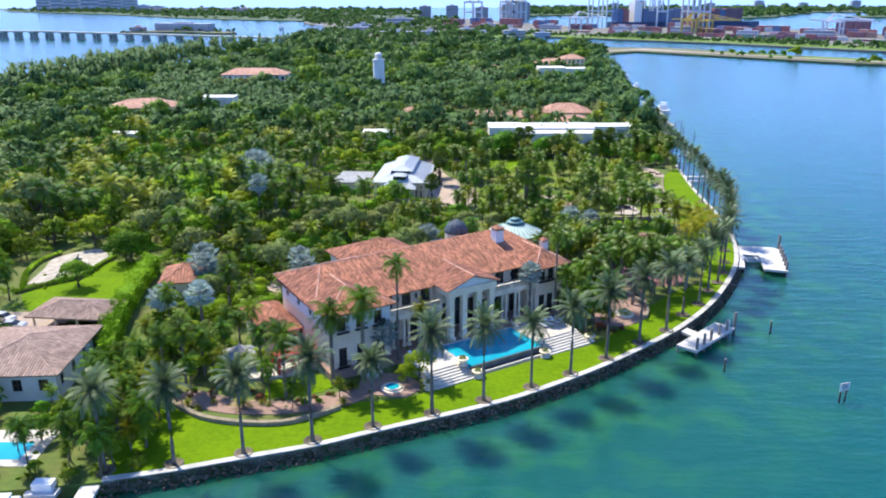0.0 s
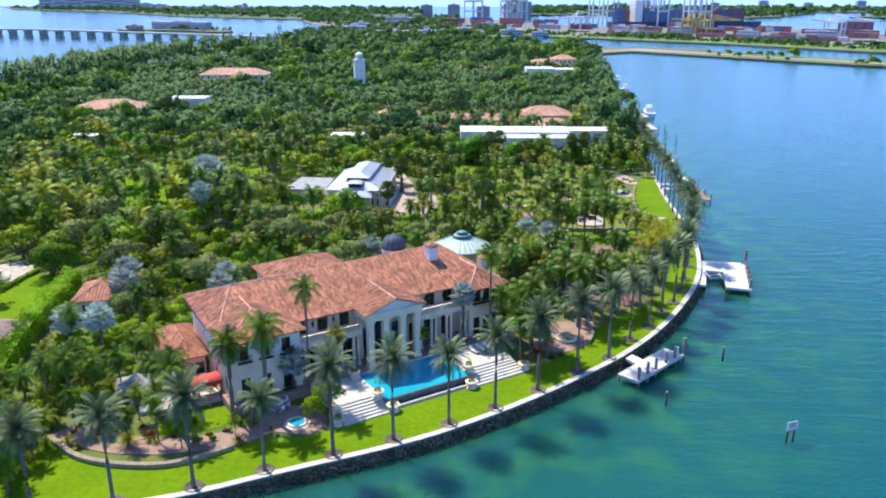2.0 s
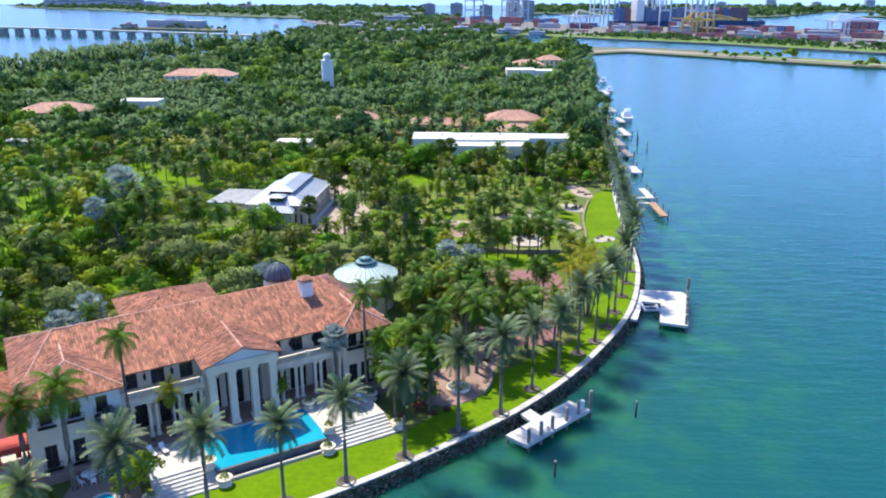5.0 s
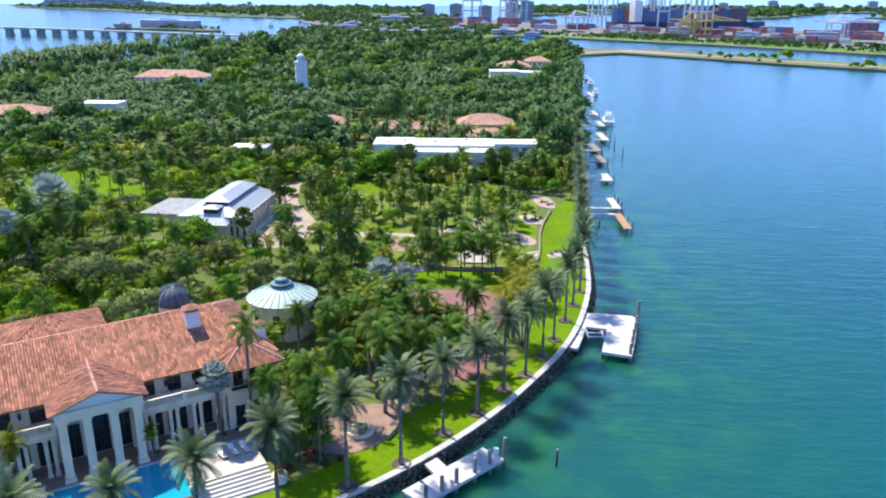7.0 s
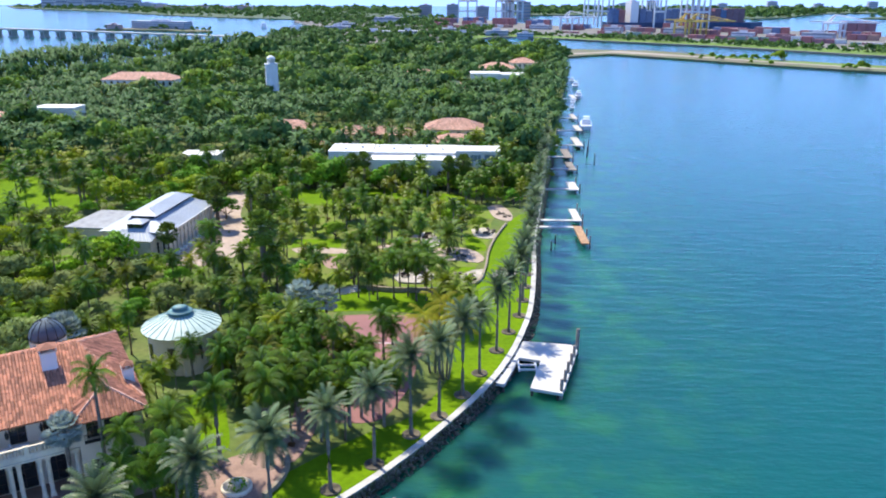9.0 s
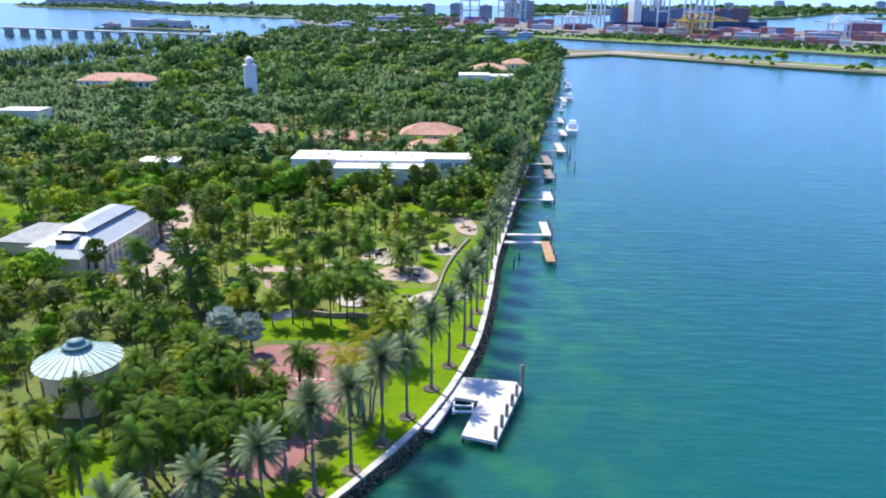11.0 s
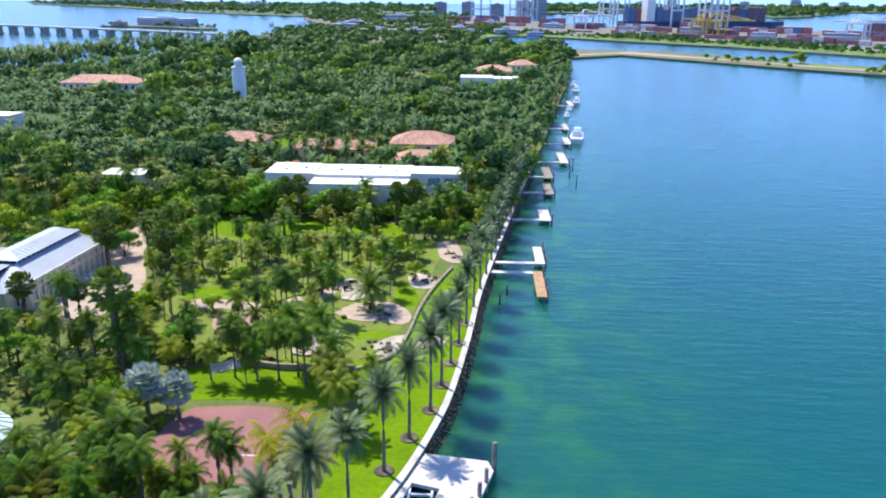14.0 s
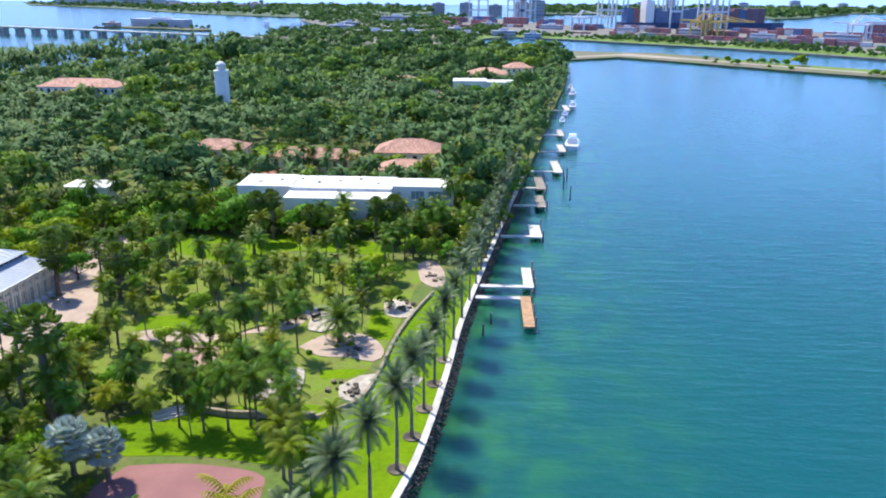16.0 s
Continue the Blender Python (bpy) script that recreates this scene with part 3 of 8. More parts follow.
def build_clump(ob, v):
    """A palm that branches from the ground, all leaves."""
    r = random.Random(70 + v)
    part("stem", MB().tube([(0, 0, -0.3), (0.05, 0, 1.6)], [0.35, 0.25], 7), M_TRUNKD, ob, "", True)
    part("crown", crown_mesh("crown", 75 + v, 26, 84, 5, 3.6, 78, 14, 0.9, 0.75, M_COCO, 0.4, 0.15), M_COCO, ob, m=put(0, 0, 1.2))


def fan_crown(name, seed, count, petiole, radius, material, spread=115):
    r = random.Random(seed)
    mb = MB()
    for i in range(count):
        f = (i + 0.5) / count
        el, az = radians(86 - spread * f + r.uniform(-8, 8)), i * 2.39996 + r.uniform(-.2, .2)
        d = Vector((math.cos(az) * math.cos(el), math.sin(az) * math.cos(el), math.sin(el)))
        side = Vector((-math.sin(az), math.cos(az), 0))
        nrm = d.cross(side)
        c = d * petiole * r.uniform(0.85, 1.1) + Vector((0, 0, -0.15 * petiole))
        mb.add([side * 0.05, -side * 0.05, c], [(0, 1, 2)])
        n = 13
        vs, fs = [c], []
        for k in range(n):
            a0 = radians(-135 + 270 * k / n)
            for da, rr, bend in ((0, 0.62, 0.05), (135 / n, 1.05, -0.22)):
                a = a0 + radians(da)
                vs.append(c + (d * math.cos(a) + side * math.sin(a)) * radius * rr - nrm * (radius * bend))
        m = len(vs)
        for k in range(1, m - 1):
            fs.append((0, k, k + 1))
        mb.add(vs, fs)
    me = mb.mesh(name)
    me.materials.append(material)
    return me


def build_bism(ob, v):
    h = (4.5, 3.0, 9.2)[v]
    part("trunk", trunk_mesh("trunk", h, 0.30, 0.24, 0.1, 80 + v, M_TRUNK), M_TRUNK, ob)
    part("crown", fan_crown("crown", 82 + v, 46, 1.6, 0.95, M_BISM, 135), M_BISM, ob, m=put(0, 0, h))


def build_fan(ob, v):
    h = (8.5, 6.5)[v]
    part("trunk", trunk_mesh("trunk", h, 0.36, 0.34, 0.2, 85 + v, M_TRUNKD), M_TRUNKD, ob)
    part("crown", fan_crown("crown", 87 + v, 105, 1.6, 0.62, M_CANARY, 160), M_ROYAL, ob, m=put(0, 0, h))


def leaf_cloud(seed, blobs, leaves, size, flat=0.8):
    """Leaf clumps over the outer side of many lumps. blobs: (x, y, z, r)."""
    r = np.random.RandomState(seed)
    b = np.array(blobs)
    wgt = b[:, 3] ** 2
    pick = r.choice(len(b), leaves, p=wgt / wgt.sum())
    d = r.normal(size=(leaves, 3))
    d[:, 2] = np.where(d[:, 2] < -0.15, -d[:, 2] * 0.7, d[:, 2])
    d /= np.linalg.norm(d, axis=1)[:, None]
    c = b[pick, :3] + d * (b[pick, 3] * r.uniform(0.72, 1.08, leaves))[:, None] * np.array([1, 1, flat])
    nrm = d + r.normal(size=(leaves, 3)) * 0.45
    nrm /= np.linalg.norm(nrm, axis=1)[:, None]
    ref = r.normal(size=(leaves, 3))
    u = np.cross(nrm, ref)
    u /= np.linalg.norm(u, axis=1)[:, None]
    w = np.cross(nrm, u)
    s = (size * r.uniform(0.6, 1.3, leaves))[:, None]
    bend = nrm * s * 0.25
    verts = np.stack([c - u * s, c - w * s * 0.6 - bend, c + u * s, c + w * s * 0.6 - bend], 1).reshape(-1, 3)
    faces = np.arange(leaves * 4).reshape(-1, 4)
    mid = b[:, :3].mean(0)
    out = c - mid
    out /= np.linalg.norm(out, axis=1)[:, None] + 1e-6
    soft = 0.40 * d + 0.55 * out + 0.18 * nrm
    soft /= np.linalg.norm(soft, axis=1)[:, None]
    return verts, faces, np.repeat(soft, 4, axis=0)


def dome_blobs(seed, n, rad, z0, h):
    r = random.Random(seed)
    out = [(0, 0, z0 + h * 0.45, rad * 0.55)]
    for i in range(n):
        a, f = i * 2.39996 + r.uniform(-.3, .3), math.sqrt((i + 0.5) / n)
        rr = rad * f * 0.78
        out.append((rr * math.cos(a), rr * math.sin(a), z0 + h * (0.75 - 0.55 * f * f) + r.uniform(-.12, .12) * h, rad * r.uniform(0.22, 0.38)))
    return out


def build_broad_with(material, base_seed, share=1.15, leaf=0.3):
    def build(ob, v):
        r = random.Random(base_seed + v)
        rad, h = (3.6, 4.4, 3.0, 5.2)[v], (4.2, 4.9, 3.4, 5.4)[v]
        zc = (1.4, 1.9, 1.2, 2.1)[v]
        blobs = dome_blobs(base_seed + v, 15, rad, zc, h)
        bark = MB().tube([(0, 0, -0.3), (0.1, 0, zc * 0.6), (0.0, 0.1, zc + h * 0.3)], [0.28, 0.22, 0.12], 7)
        for bx, by, bz, br in blobs[2::3]:
            bark.tube([(0.05, 0.03, zc * 0.7), (bx * 0.5, by * 0.5, zc * 0.8 + bz * 0.15), (bx, by, bz)], [0.14, 0.09, 0.03], 5)
        part("trunk", bark, M_BARK, ob, "", True)
        verts, faces, soft = leaf_cloud(base_seed + v, blobs, int((950, 1250, 750, 1550)[v] * share), leaf)
        part("crown", np_mesh("crown", verts, faces, material, normals=soft), material, ob)
    return build


def build_bush_with(material, base_seed):
    def build(v):
        rad = (1.5, 2.1, 1.1)[v]
        verts, faces, soft = leaf_cloud(base_seed + v, dome_blobs(base_seed + v, 7, rad, 0.3, rad * 0.95), (290, 420, 200)[v], 0.265)
        me = np_mesh("shrub", verts, faces, material, normals=soft)
        if not me.materials:
            me.materials.append(material)
        return me
    return build


DATE = Kind("date_palm", "tall date palm with grey-green feather crown", "palm tree", "date palms along the sea wall", build_date, 3)
ROYAL = Kind("royal_palm", "royal palm with smooth grey trunk and dark plume", "palm tree", "royal palms", build_royal, 3)
COCO = Kind("coconut_palm", "slender coconut palm with arching yellow-green leaves", "palm tree", "coconut palms", build_coco, 4)
FEATHER = Kind("feather_palm", "slender palm with dark drooping feather leaves", "palm tree", "feather palms", build_feather, 3)
BANK = Kind("bank_tree", "round dark green tree on the causeway bank", "tree", "trees of the causeway bank", build_bush_with(M_BROAD, 190), 3, True)
GOLD = Kind("golden_cane_palm", "clump of golden cane palms with yellow leaves", "palm tree", "golden cane palms", build_gold, 1)
CLUMP = Kind("low_palm", "low palm with leaves arching from the ground", "palm tree", "low palms", build_clump, 2)
BISM = Kind("silver_fan_palm", "silver-blue fan palm with round stiff leaves", "palm tree", "silver fan palms", build_bism, 3)
FAN = Kind("fan_palm", "stout palm with round dark crown of fan leaves", "palm tree", "fan palms", build_fan, 2)
BROAD = Kind("shade_tree", "spreading broadleaf tree with deep green crown", "tree", "shade trees", build_broad_with(M_BROAD, 100), 4)
OLIVE = Kind("olive_tree", "rounded tree with dull olive-green crown", "tree", "olive-green trees", build_broad_with(M_OLIVE, 120), 4)
BROADF = Kind("woodland_tree", "broadleaf woodland tree with dense green crown", "tree", "woodland trees", build_broad_with(M_BROAD, 200, 0.36, 0.47), 4)
OLIVEF = Kind("olive_tree", "rounded tree with dull olive-green crown", "tree", "olive-green trees", build_broad_with(M_OLIVE, 220, 0.36, 0.47), 4)
LIMEF = Kind("bright_tree", "small tree with bright yellow-green leaves", "tree", "bright green trees", build_broad_with(M_LIME, 240, 0.36, 0.47), 3)
LIME = Kind("bright_tree", "small tree with bright yellow-green leaves", "tree", "bright green trees", build_broad_with(M_LIME, 140), 3)
BUSH = Kind("shrub", "rounded dark green garden shrub", "shrub", "garden shrubs", build_bush_with(M_BROAD, 160), 3, True)
BUSHR = Kind("red_shrub", "copper-red leaved shrub in a garden bed", "shrub", "red garden shrubs", build_bush_with(M_REDLEAF, 180), 3, True)
SLIM = Kind("royal_palm", "very tall slim palm with a small plume before the mansion", "palm tree", "tall slim palms", build_slim, 2)
CANARY = Kind("canary_palm", "stout palm with wide full head of arching leaves", "palm tree", "stout palms", build_canary, 2)
BUSHL = Kind("bright_shrub", "rounded yellow-green garden shrub", "shrub", "bright garden shrubs", build_bush_with(M_LIME, 170), 3, True)

# ---- roofs and walls ----


def tile_face(mb, a, b, c, d, pitch=0.36, seg=0.8, rise=0.09, seed=0):
    """Rows of round tiles down a roof face: eave from a to b, top from d to c (d and c may meet)."""
    a, b, c, d = (Vector(p) for p in (a, b, c, d))
    r = random.Random(seed)
    e = (b - a).normalized()
    nrm = e.cross(d - a if (d - a).length > 0.01 else c - a).normalized()
    if nrm.z < 0:
        nrm = -nrm
    s = nrm.cross(e).normalized()
    if s.z < 0:
        s = -s
    poly = [((p - a).dot(e), (p - a).dot(s)) for p in (a, b, c, d)]
    mb.add([a - nrm * 0.02, b - nrm * 0.02, c - nrm * 0.02, d - nrm * 0.02], [(0, 1, 2, 3)])
    x0, x1 = min(p[0] for p in poly), max(p[0] for p in poly)
    n = int((x1 - x0) / pitch)
    for i in range(n):
        x = x0 + (i + 0.5) * pitch
        ys = []
        for k in range(4):
            (px, py), (qx, qy) = poly[k], poly[(k + 1) % 4]
            if (px > x) != (qx > x):
                ys.append(py + (qy - py) * (x - px) / (qx - px))
        if len(ys) < 2:
            continue
        y0, y1 = min(ys), max(ys)
        y = y0 - 0.05
        while y < y1 - 0.05:
            z = min(y1, y + seg * r.uniform(0.5, 1.4))
            h = rise * r.uniform(0.8, 1.2)
            w = pitch * 0.46
            q = []
            for yy, lift in ((y, h * 1.15), (z, h * 0.85)):
                base = a + s * yy
                q += [base + e * (x - w), base + e * (x - w * 0.45) + nrm * lift, base + e * (x + w * 0.45) + nrm * lift, base + e * (x + w)]
            mb.add(q, [(0, 1, 5, 4), (1, 2, 6, 5), (2, 3, 7, 6), (0, 3, 2, 1)])
            y = z
    return mb


def ridge_cap(mb, p, q, r=0.16):
    p, q = Vector(p), Vector(q)
    n = max(1, int((q - p).length / 0.9))
    for i in range(n):
        mb.tube([p + (q - p) * (i / n), p + (q - p) * ((i + 1.04) / n)], [r * 1.1, r * 0.9], 6)


def hip_roof(ob, x0, y0, x1, y1, z, rise, material, over=0.6, name="roof", pitch=0.42, inset=None):
    """A hip roof with its eaves board over the rectangle; the ridge runs along the longer side."""
    x0, y0, x1, y1 = x0 - over, y0 - over, x1 + over, y1 + over
    w, d = x1 - x0, y1 - y0
    k = inset if inset is not None else min(w, d) / 2
    if w >= d:
        r0, r1 = (x0 + k, (y0 + y1) / 2, z + rise), (x1 - k, (y0 + y1) / 2, z + rise)
        faces = [((x0, y0, z), (x1, y0, z), r1, r0), ((x1, y1, z), (x0, y1, z), r0, r1), ((x0, y1, z), (x0, y0, z), r0, r0), ((x1, y0, z), (x1, y1, z), r1, r1)]
    else:
        r0, r1 = ((x0 + x1) / 2, y0 + k, z + rise), ((x0 + x1) / 2, y1 - k, z + rise)
        faces = [((x1, y0, z), (x1, y1, z), r1, r0), ((x0, y1, z), (x0, y0, z), r0, r1), ((x0, y0, z), (x1, y0, z), r0, r0), ((x1, y1, z), (x0, y1, z), r1, r1)]
    mb = MB()
    for i, f in enumerate(faces):
        tile_face(mb, *f, pitch=pitch, seed=i)
    mb.box(x0 + 0.05, y0 + 0.05, z - 0.22, x1 - 0.05, y1 - 0.05, z - 0.04)
    roof = part(name, mb, material, ob)
    caps = MB()
    ridge_cap(caps, r0, r1)
    for p, q in (((x0, y0, z), r0), ((x1, y1, z), r1), ((x1, y0, z), r1 if w >= d else r0), ((x0, y1, z), r0 if w >= d else r1)):
        ridge_cap(caps, p, q, 0.13)
    part("ridge_tiles", caps, material, roof)
    return roof


def wall_run(mb, p, q, z0, z1, th, holes=()):
    """A wall from p to q (its outer face on the right-hand side) with openings (from, to, bottom, top)."""
    p, q = Vector((*p, 0)), Vector((*q, 0))
    e = (q - p).normalized()
    m = Matrix((( e.x, -e.y, 0, p.x), (e.y, e.x, 0, p.y), (0, 0, 1, 0), (0, 0, 0, 1)))
    at = 0.0
    for a0, a1, zb, zt in sorted(holes):
        if a0 > at:
            mb.box(at, 0, z0, a0, th, z1, m)
        if zb > z0:
            mb.box(a0, 0, z0, a1, th, zb, m)
        if zt < z1:
            mb.box(a0, 0, zt, a1, th, z1, m)
        at = a1
    ln = (q - p).length
    if ln > at:
        mb.box(at, 0, z0, ln, th, z1, m)
    return m


def glazing(ob, name, m, a0, a1, zb, zt, depth=0.22, cols=2, rows=2, frame=None, label="", pane=None):
    """A window or glazed door set back in an opening: frame, glazing bars and panes."""
    fr, w = MB(), 0.09
    y0, y1 = depth, depth + 0.1
    for xa, xb in ((a0, a0 + w), (a1 - w, a1)):
        fr.box(xa, y0, zb, xb, y1, zt, m)
    for za, zc in ((zb, zb + w), (zt - w, zt)):
        fr.box(a0 + w, y0, za, a1 - w, y1, zc, m)
    for c in range(1, cols):
        x = a0 + (a1 - a0) * c / cols
        fr.box(x - 0.05, y0 + 0.01, zb + w, x + 0.05, y1 - 0.01, zt - w, m)
    for r in range(1, rows):
        z = zb + (zt - zb) * r / rows
        fr.box(a0 + w, y0 + 0.02, z - 0.035, a1 - w, y1 - 0.02, z + 0.035, m)
    win = part(name, fr.weld(), frame or M_WOOD, ob, label)
    part("pane", MB().box(a0 + w, y0 + 0.04, zb + w, a1 - w, y0 + 0.06, zt - w, m), pane or M_GLASSD, win, "dark glass" if pane is None else "glass coloured pale grey-green for its reflection")
    return win


def block(ob, x0, y0, x1, y1, z0, z1, material, holes=None, th=0.35, name="wall", glaze=True, frame=None, wname="window", cols=2, rows=2, pane=None):
    """Four walls of a block with openings by side ('s', 'e', 'n', 'w'): each (from, to, bottom, top)."""
    holes = holes or {}
    sides = {'s': ((x0, y0), (x1, y0)), 'e': ((x1, y0), (x1, y1)), 'n': ((x1, y1), (x0, y1)), 'w': ((x0, y1), (x0, y0))}
    for k, (p, q) in sides.items():
        mb = MB()
        hs = holes.get(k, ())
        if k in 'ew':
            # side walls butt between the long ones
            dy = th if k == 'e' else -th
            p, q = (p[0], p[1] + dy), (q[0], q[1] - dy)
            hs = [(a - th, b - th, c, d) for a, b, c, d in hs]
        m = wall_run(mb, p, q, z0, z1, th, hs)
        part(name, mb.weld(), material, ob)
        if glaze:
            for a, b, c, d in hs:
                glazing(ob, "door" if c <= z0 + 0.05 else wname, m, a, b, c, d, cols=cols, rows=rows, frame=frame, pane=pane)


def even(n, length, w, zb, zt, margin=0.0):
    step = (length - 2 * margin) / n
    return [(margin + step * (i + 0.5) - w / 2, margin + step * (i + 0.5) + w / 2, zb, zt) for i in range(n)]


# ---- the mansion ----
HO, HT = (4.9, 118.5), 32.0
HM = pose(HO[0], HO[1], GZ, 0, 0, HT)


def hw(u, v):
    p = HM @ Vector((u, v, 0))
    return p.x, p.y


T0, F2, EV, RG = 1.3, 7.1, 9.9, 13.5     # terrace, upper floor, eaves, ridge above the ground
house = thing("mansion", "two-storey cream mansion with terracotta tile roofs and columned portico", "house", HM)
# middle block: ground floor and upper floor of the garden front
block(house, -15, 5.2, 15, 21.5, 0, F2, M_STUCCO,
      {'s': [(1.2, 3.6, T0, T0 + 3.6), (5.0, 7.4, T0, T0 + 3.6), (8.2, 10.2, T0, T0 + 3.6), (11.3, 13.0, T0, T0 + 4.6), (13.8, 16.2, T0, T0 + 5.2), (17.0, 18.7, T0, T0 + 4.6),
              (20.2, 22.4, T0, T0 + 3.6), (23.0, 25.4, T0, T0 + 3.6), (26.4, 28.6, T0, T0 + 3.6)], 'n': even(8, 30, 1.4, 2.2, 4.4)}, cols=2, rows=3)
block(house, -15, 5.2, 15, 21.5, F2, EV, M_STUCCO,
      {'s': [(1.0, 2.7, F2 + 0.05, F2 + 2.4), (4.4, 6.1, F2 + 0.05, F2 + 2.4), (8.0, 9.7, F2 + 0.05, F2 + 2.4), (20.2, 21.9, F2 + 0.05, F2 + 2.4), (23.4, 25.1, F2 + 0.05, F2 + 2.4), (26.8, 28.5, F2 + 0.05, F2 + 2.4)],
       'n': even(8, 30, 1.3, F2 + 0.9, F2 + 2.4)}, cols=2, rows=2)
# main roof: one long front and back face with hipped ends
mb = MB()
E0, E1, V0, V1 = -26.2, 22.6, 4.2, 25.5
ra, rb = (E0 + 5.5, 14.6, RG), (E1 - 5.6, 15.6, RG)
bl = (E0, 22.0, EV + 0.7)
tile_face(mb, (E0, V0, EV), (E1, V0, EV), rb, ra, seed=1)
tile_face(mb, (E1, V1, EV), bl, ra, rb, seed=2)
tile_face(mb, bl, (E0, V0, EV), ra, ra, seed=3)
tile_face(mb, (E1, V0, EV), (E1, V1, EV), rb, rb, seed=4)
mb.box(E0 + 0.05, V0 + 0.05, EV - 0.2, E1 - 0.05, 21.5, EV - 0.04)
roof = part("roof", mb, M_TILE, house)
mb = MB()
ridge_cap(mb, ra, rb, 0.2)
for p, q in (((E0, V0, EV), ra), (bl, ra), ((E1, V0, EV), rb), ((E1, V1, EV), rb)):
    ridge_cap(mb, p, q)
part("ridge_tiles", mb, M_TILEPINK, roof, "paler mortared ridge tiles")
# the two front wings
BAR_MESH = MB().box(-0.025, -0.025, 0, 0.025, 0.025, 0.93).mesh("bar")
BAR_MESH.materials.append(M_IRON)
for side, (x0, x1, y0, ev) in (("west", (-25.4, -15.0, 1.0, EV + 0.35)), ("east", (15.0, 21.8, 2.2, EV - 0.15))):
    w = x1 - x0
    block(house, x0, y0, x1, 20.4, 0, F2, M_STUCCO,
          {'s': even(3, w, 1.35, T0 + 0.1, T0 + 3.2, 0.6), 'e': even(2, 19.4, 1.4, 2.4, 4.6), 'w': even(4, 19.4, 1.3, 2.2, 4.4)}, rows=3)
    block(house, x0, y0, x1, 20.4, F2, ev, M_WHITE if side == "west" else M_STUCCO,
          {'s': even(3, w, 1.3, F2 + 0.15, F2 + 2.3, 0.6), 'w': even(4, 19.4, 1.1, F2 + 0.8, F2 + 2.2)}, rows=3)
    rm = MB()
    a, b = x0 - 0.7, x1 + 0.7
    c = (a + b) / 2
    fr = (c, y0 - 0.7 + w * 0.56, ev + 2.35)
    tile_face(rm, (a, y0 - 0.7, ev), (b, y0 - 0.7, ev), fr, fr, seed=7)
    tile_face(rm, (b, y0 - 0.7, ev), (b, 11, ev), (c, 14.5, ev + 2.35), fr, seed=8)
    tile_face(rm, (a, 11, ev), (a, y0 - 0.7, ev), fr, (c, 14.5, ev + 2.35), seed=9)
    rm.box(a + 0.05, y0 - 0.65, ev - 0.2, b - 0.05, 9, ev - 0.03)
    wr = part("roof", rm, M_TILE, house)
    cp = MB()
    ridge_cap(cp, fr, (c, 14.5, ev + 2.35))
    ridge_cap(cp, (a, y0 - 0.7, ev), fr)
    ridge_cap(cp, (b, y0 - 0.7, ev), fr)
    part("ridge_tiles", cp, M_TILEPINK, wr)
    for i in range(3):
        xc = x0 + 0.6 + (w - 1.2) * (i + 0.5) / 3
        for zb in (F2, T0 + 0.1):
            bal = part("balconet", MB().box(xc - 1.0, y0 - 0.55, zb - 0.1, xc + 1.0, y0, zb + 0.02), M_IRON, house, "black iron balconet")
            part("handrail", MB().box(xc - 1.0, y0 - 0.55, zb + 0.95, xc + 1.0, y0 - 0.47, zb + 1.02), M_IRON, bal)
            for k in range(9):
                part("bar", BAR_MESH, M_IRON, bal, m=put(xc - 0.96 + k * 0.24, y0 - 0.51, zb + 0.02))
# balcony with its balustrade, between the wings and the portico
BAL_MESH = MB().lathe([(0.07, 0), (0.07, 0.06), (0.04, 0.12), (0.10, 0.32), (0.045, 0.6), (0.07, 0.68), (0.07, 0.74)], 6).mesh("baluster", True)
BAL_MESH.materials.append(M_STONE)
for x0, x1 in ((-15.0, -4.6), (4.6, 15.0)):
    b = part("balcony", MB().box(x0, 2.3, F2 - 0.55, x1, 5.2, F2).box(x0, 2.1, F2 - 0.75, x1, 2.6, F2 - 0.55), M_STONE, house)
    part("railing", MB().box(x0, 2.36, F2 + 0.86, x1, 2.64, F2 + 1.0).box(x0, 2.38, F2, x1, 2.62, F2 + 0.12)
         .box(x0, 2.34, F2, x0 + 0.45, 2.66, F2 + 1.06).box(x1 - 0.45, 2.34, F2, x1, 2.66, F2 + 1.06).box((x0 + x1) / 2 - .25, 2.34, F2, (x0 + x1) / 2 + .25, 2.66, F2 + 1.06), M_STONE, b)
    n = int((x1 - x0 - 1) / 0.32)
    for k in range(n):
        part("baluster", BAL_MESH, M_STONE, b, m=put(x0 + 0.6 + k * 0.32, 2.5, F2 + 0.12))
    for k in range(4):
        for dx in (-0.42, 0.42):
            xc = x0 + 0.9 + (x1 - x0 - 1.8) * k / 3
            part("column", MB().box(xc + dx - 0.3, 2.3, T0, xc + dx + 0.3, 2.9, T0 + 0.35).lathe([(0.24, T0 + 0.3), (0.24, F2 - 1.15)], 12, xc + dx, 2.6)
                 .box(xc + dx - 0.28, 2.32, F2 - 1.15, xc + dx + 0.28, 2.88, F2 - 0.75), M_STONE, house)
    for k, xc in enumerate((x0 + 3.6, x0 + 7.0)):
        part("wall_lantern", MB().lathe([(0.05, F2 + 1.0), (0.16, F2 + 1.2), (0.2, F2 + 1.7), (0.08, F2 + 1.95), (0.02, F2 + 2.2)], 6, xc, 4.95).box(xc - .05, 5.0, F2 + 1.4, xc + .05, 5.2, F2 + 1.6), M_IRON, house, "black iron lantern")
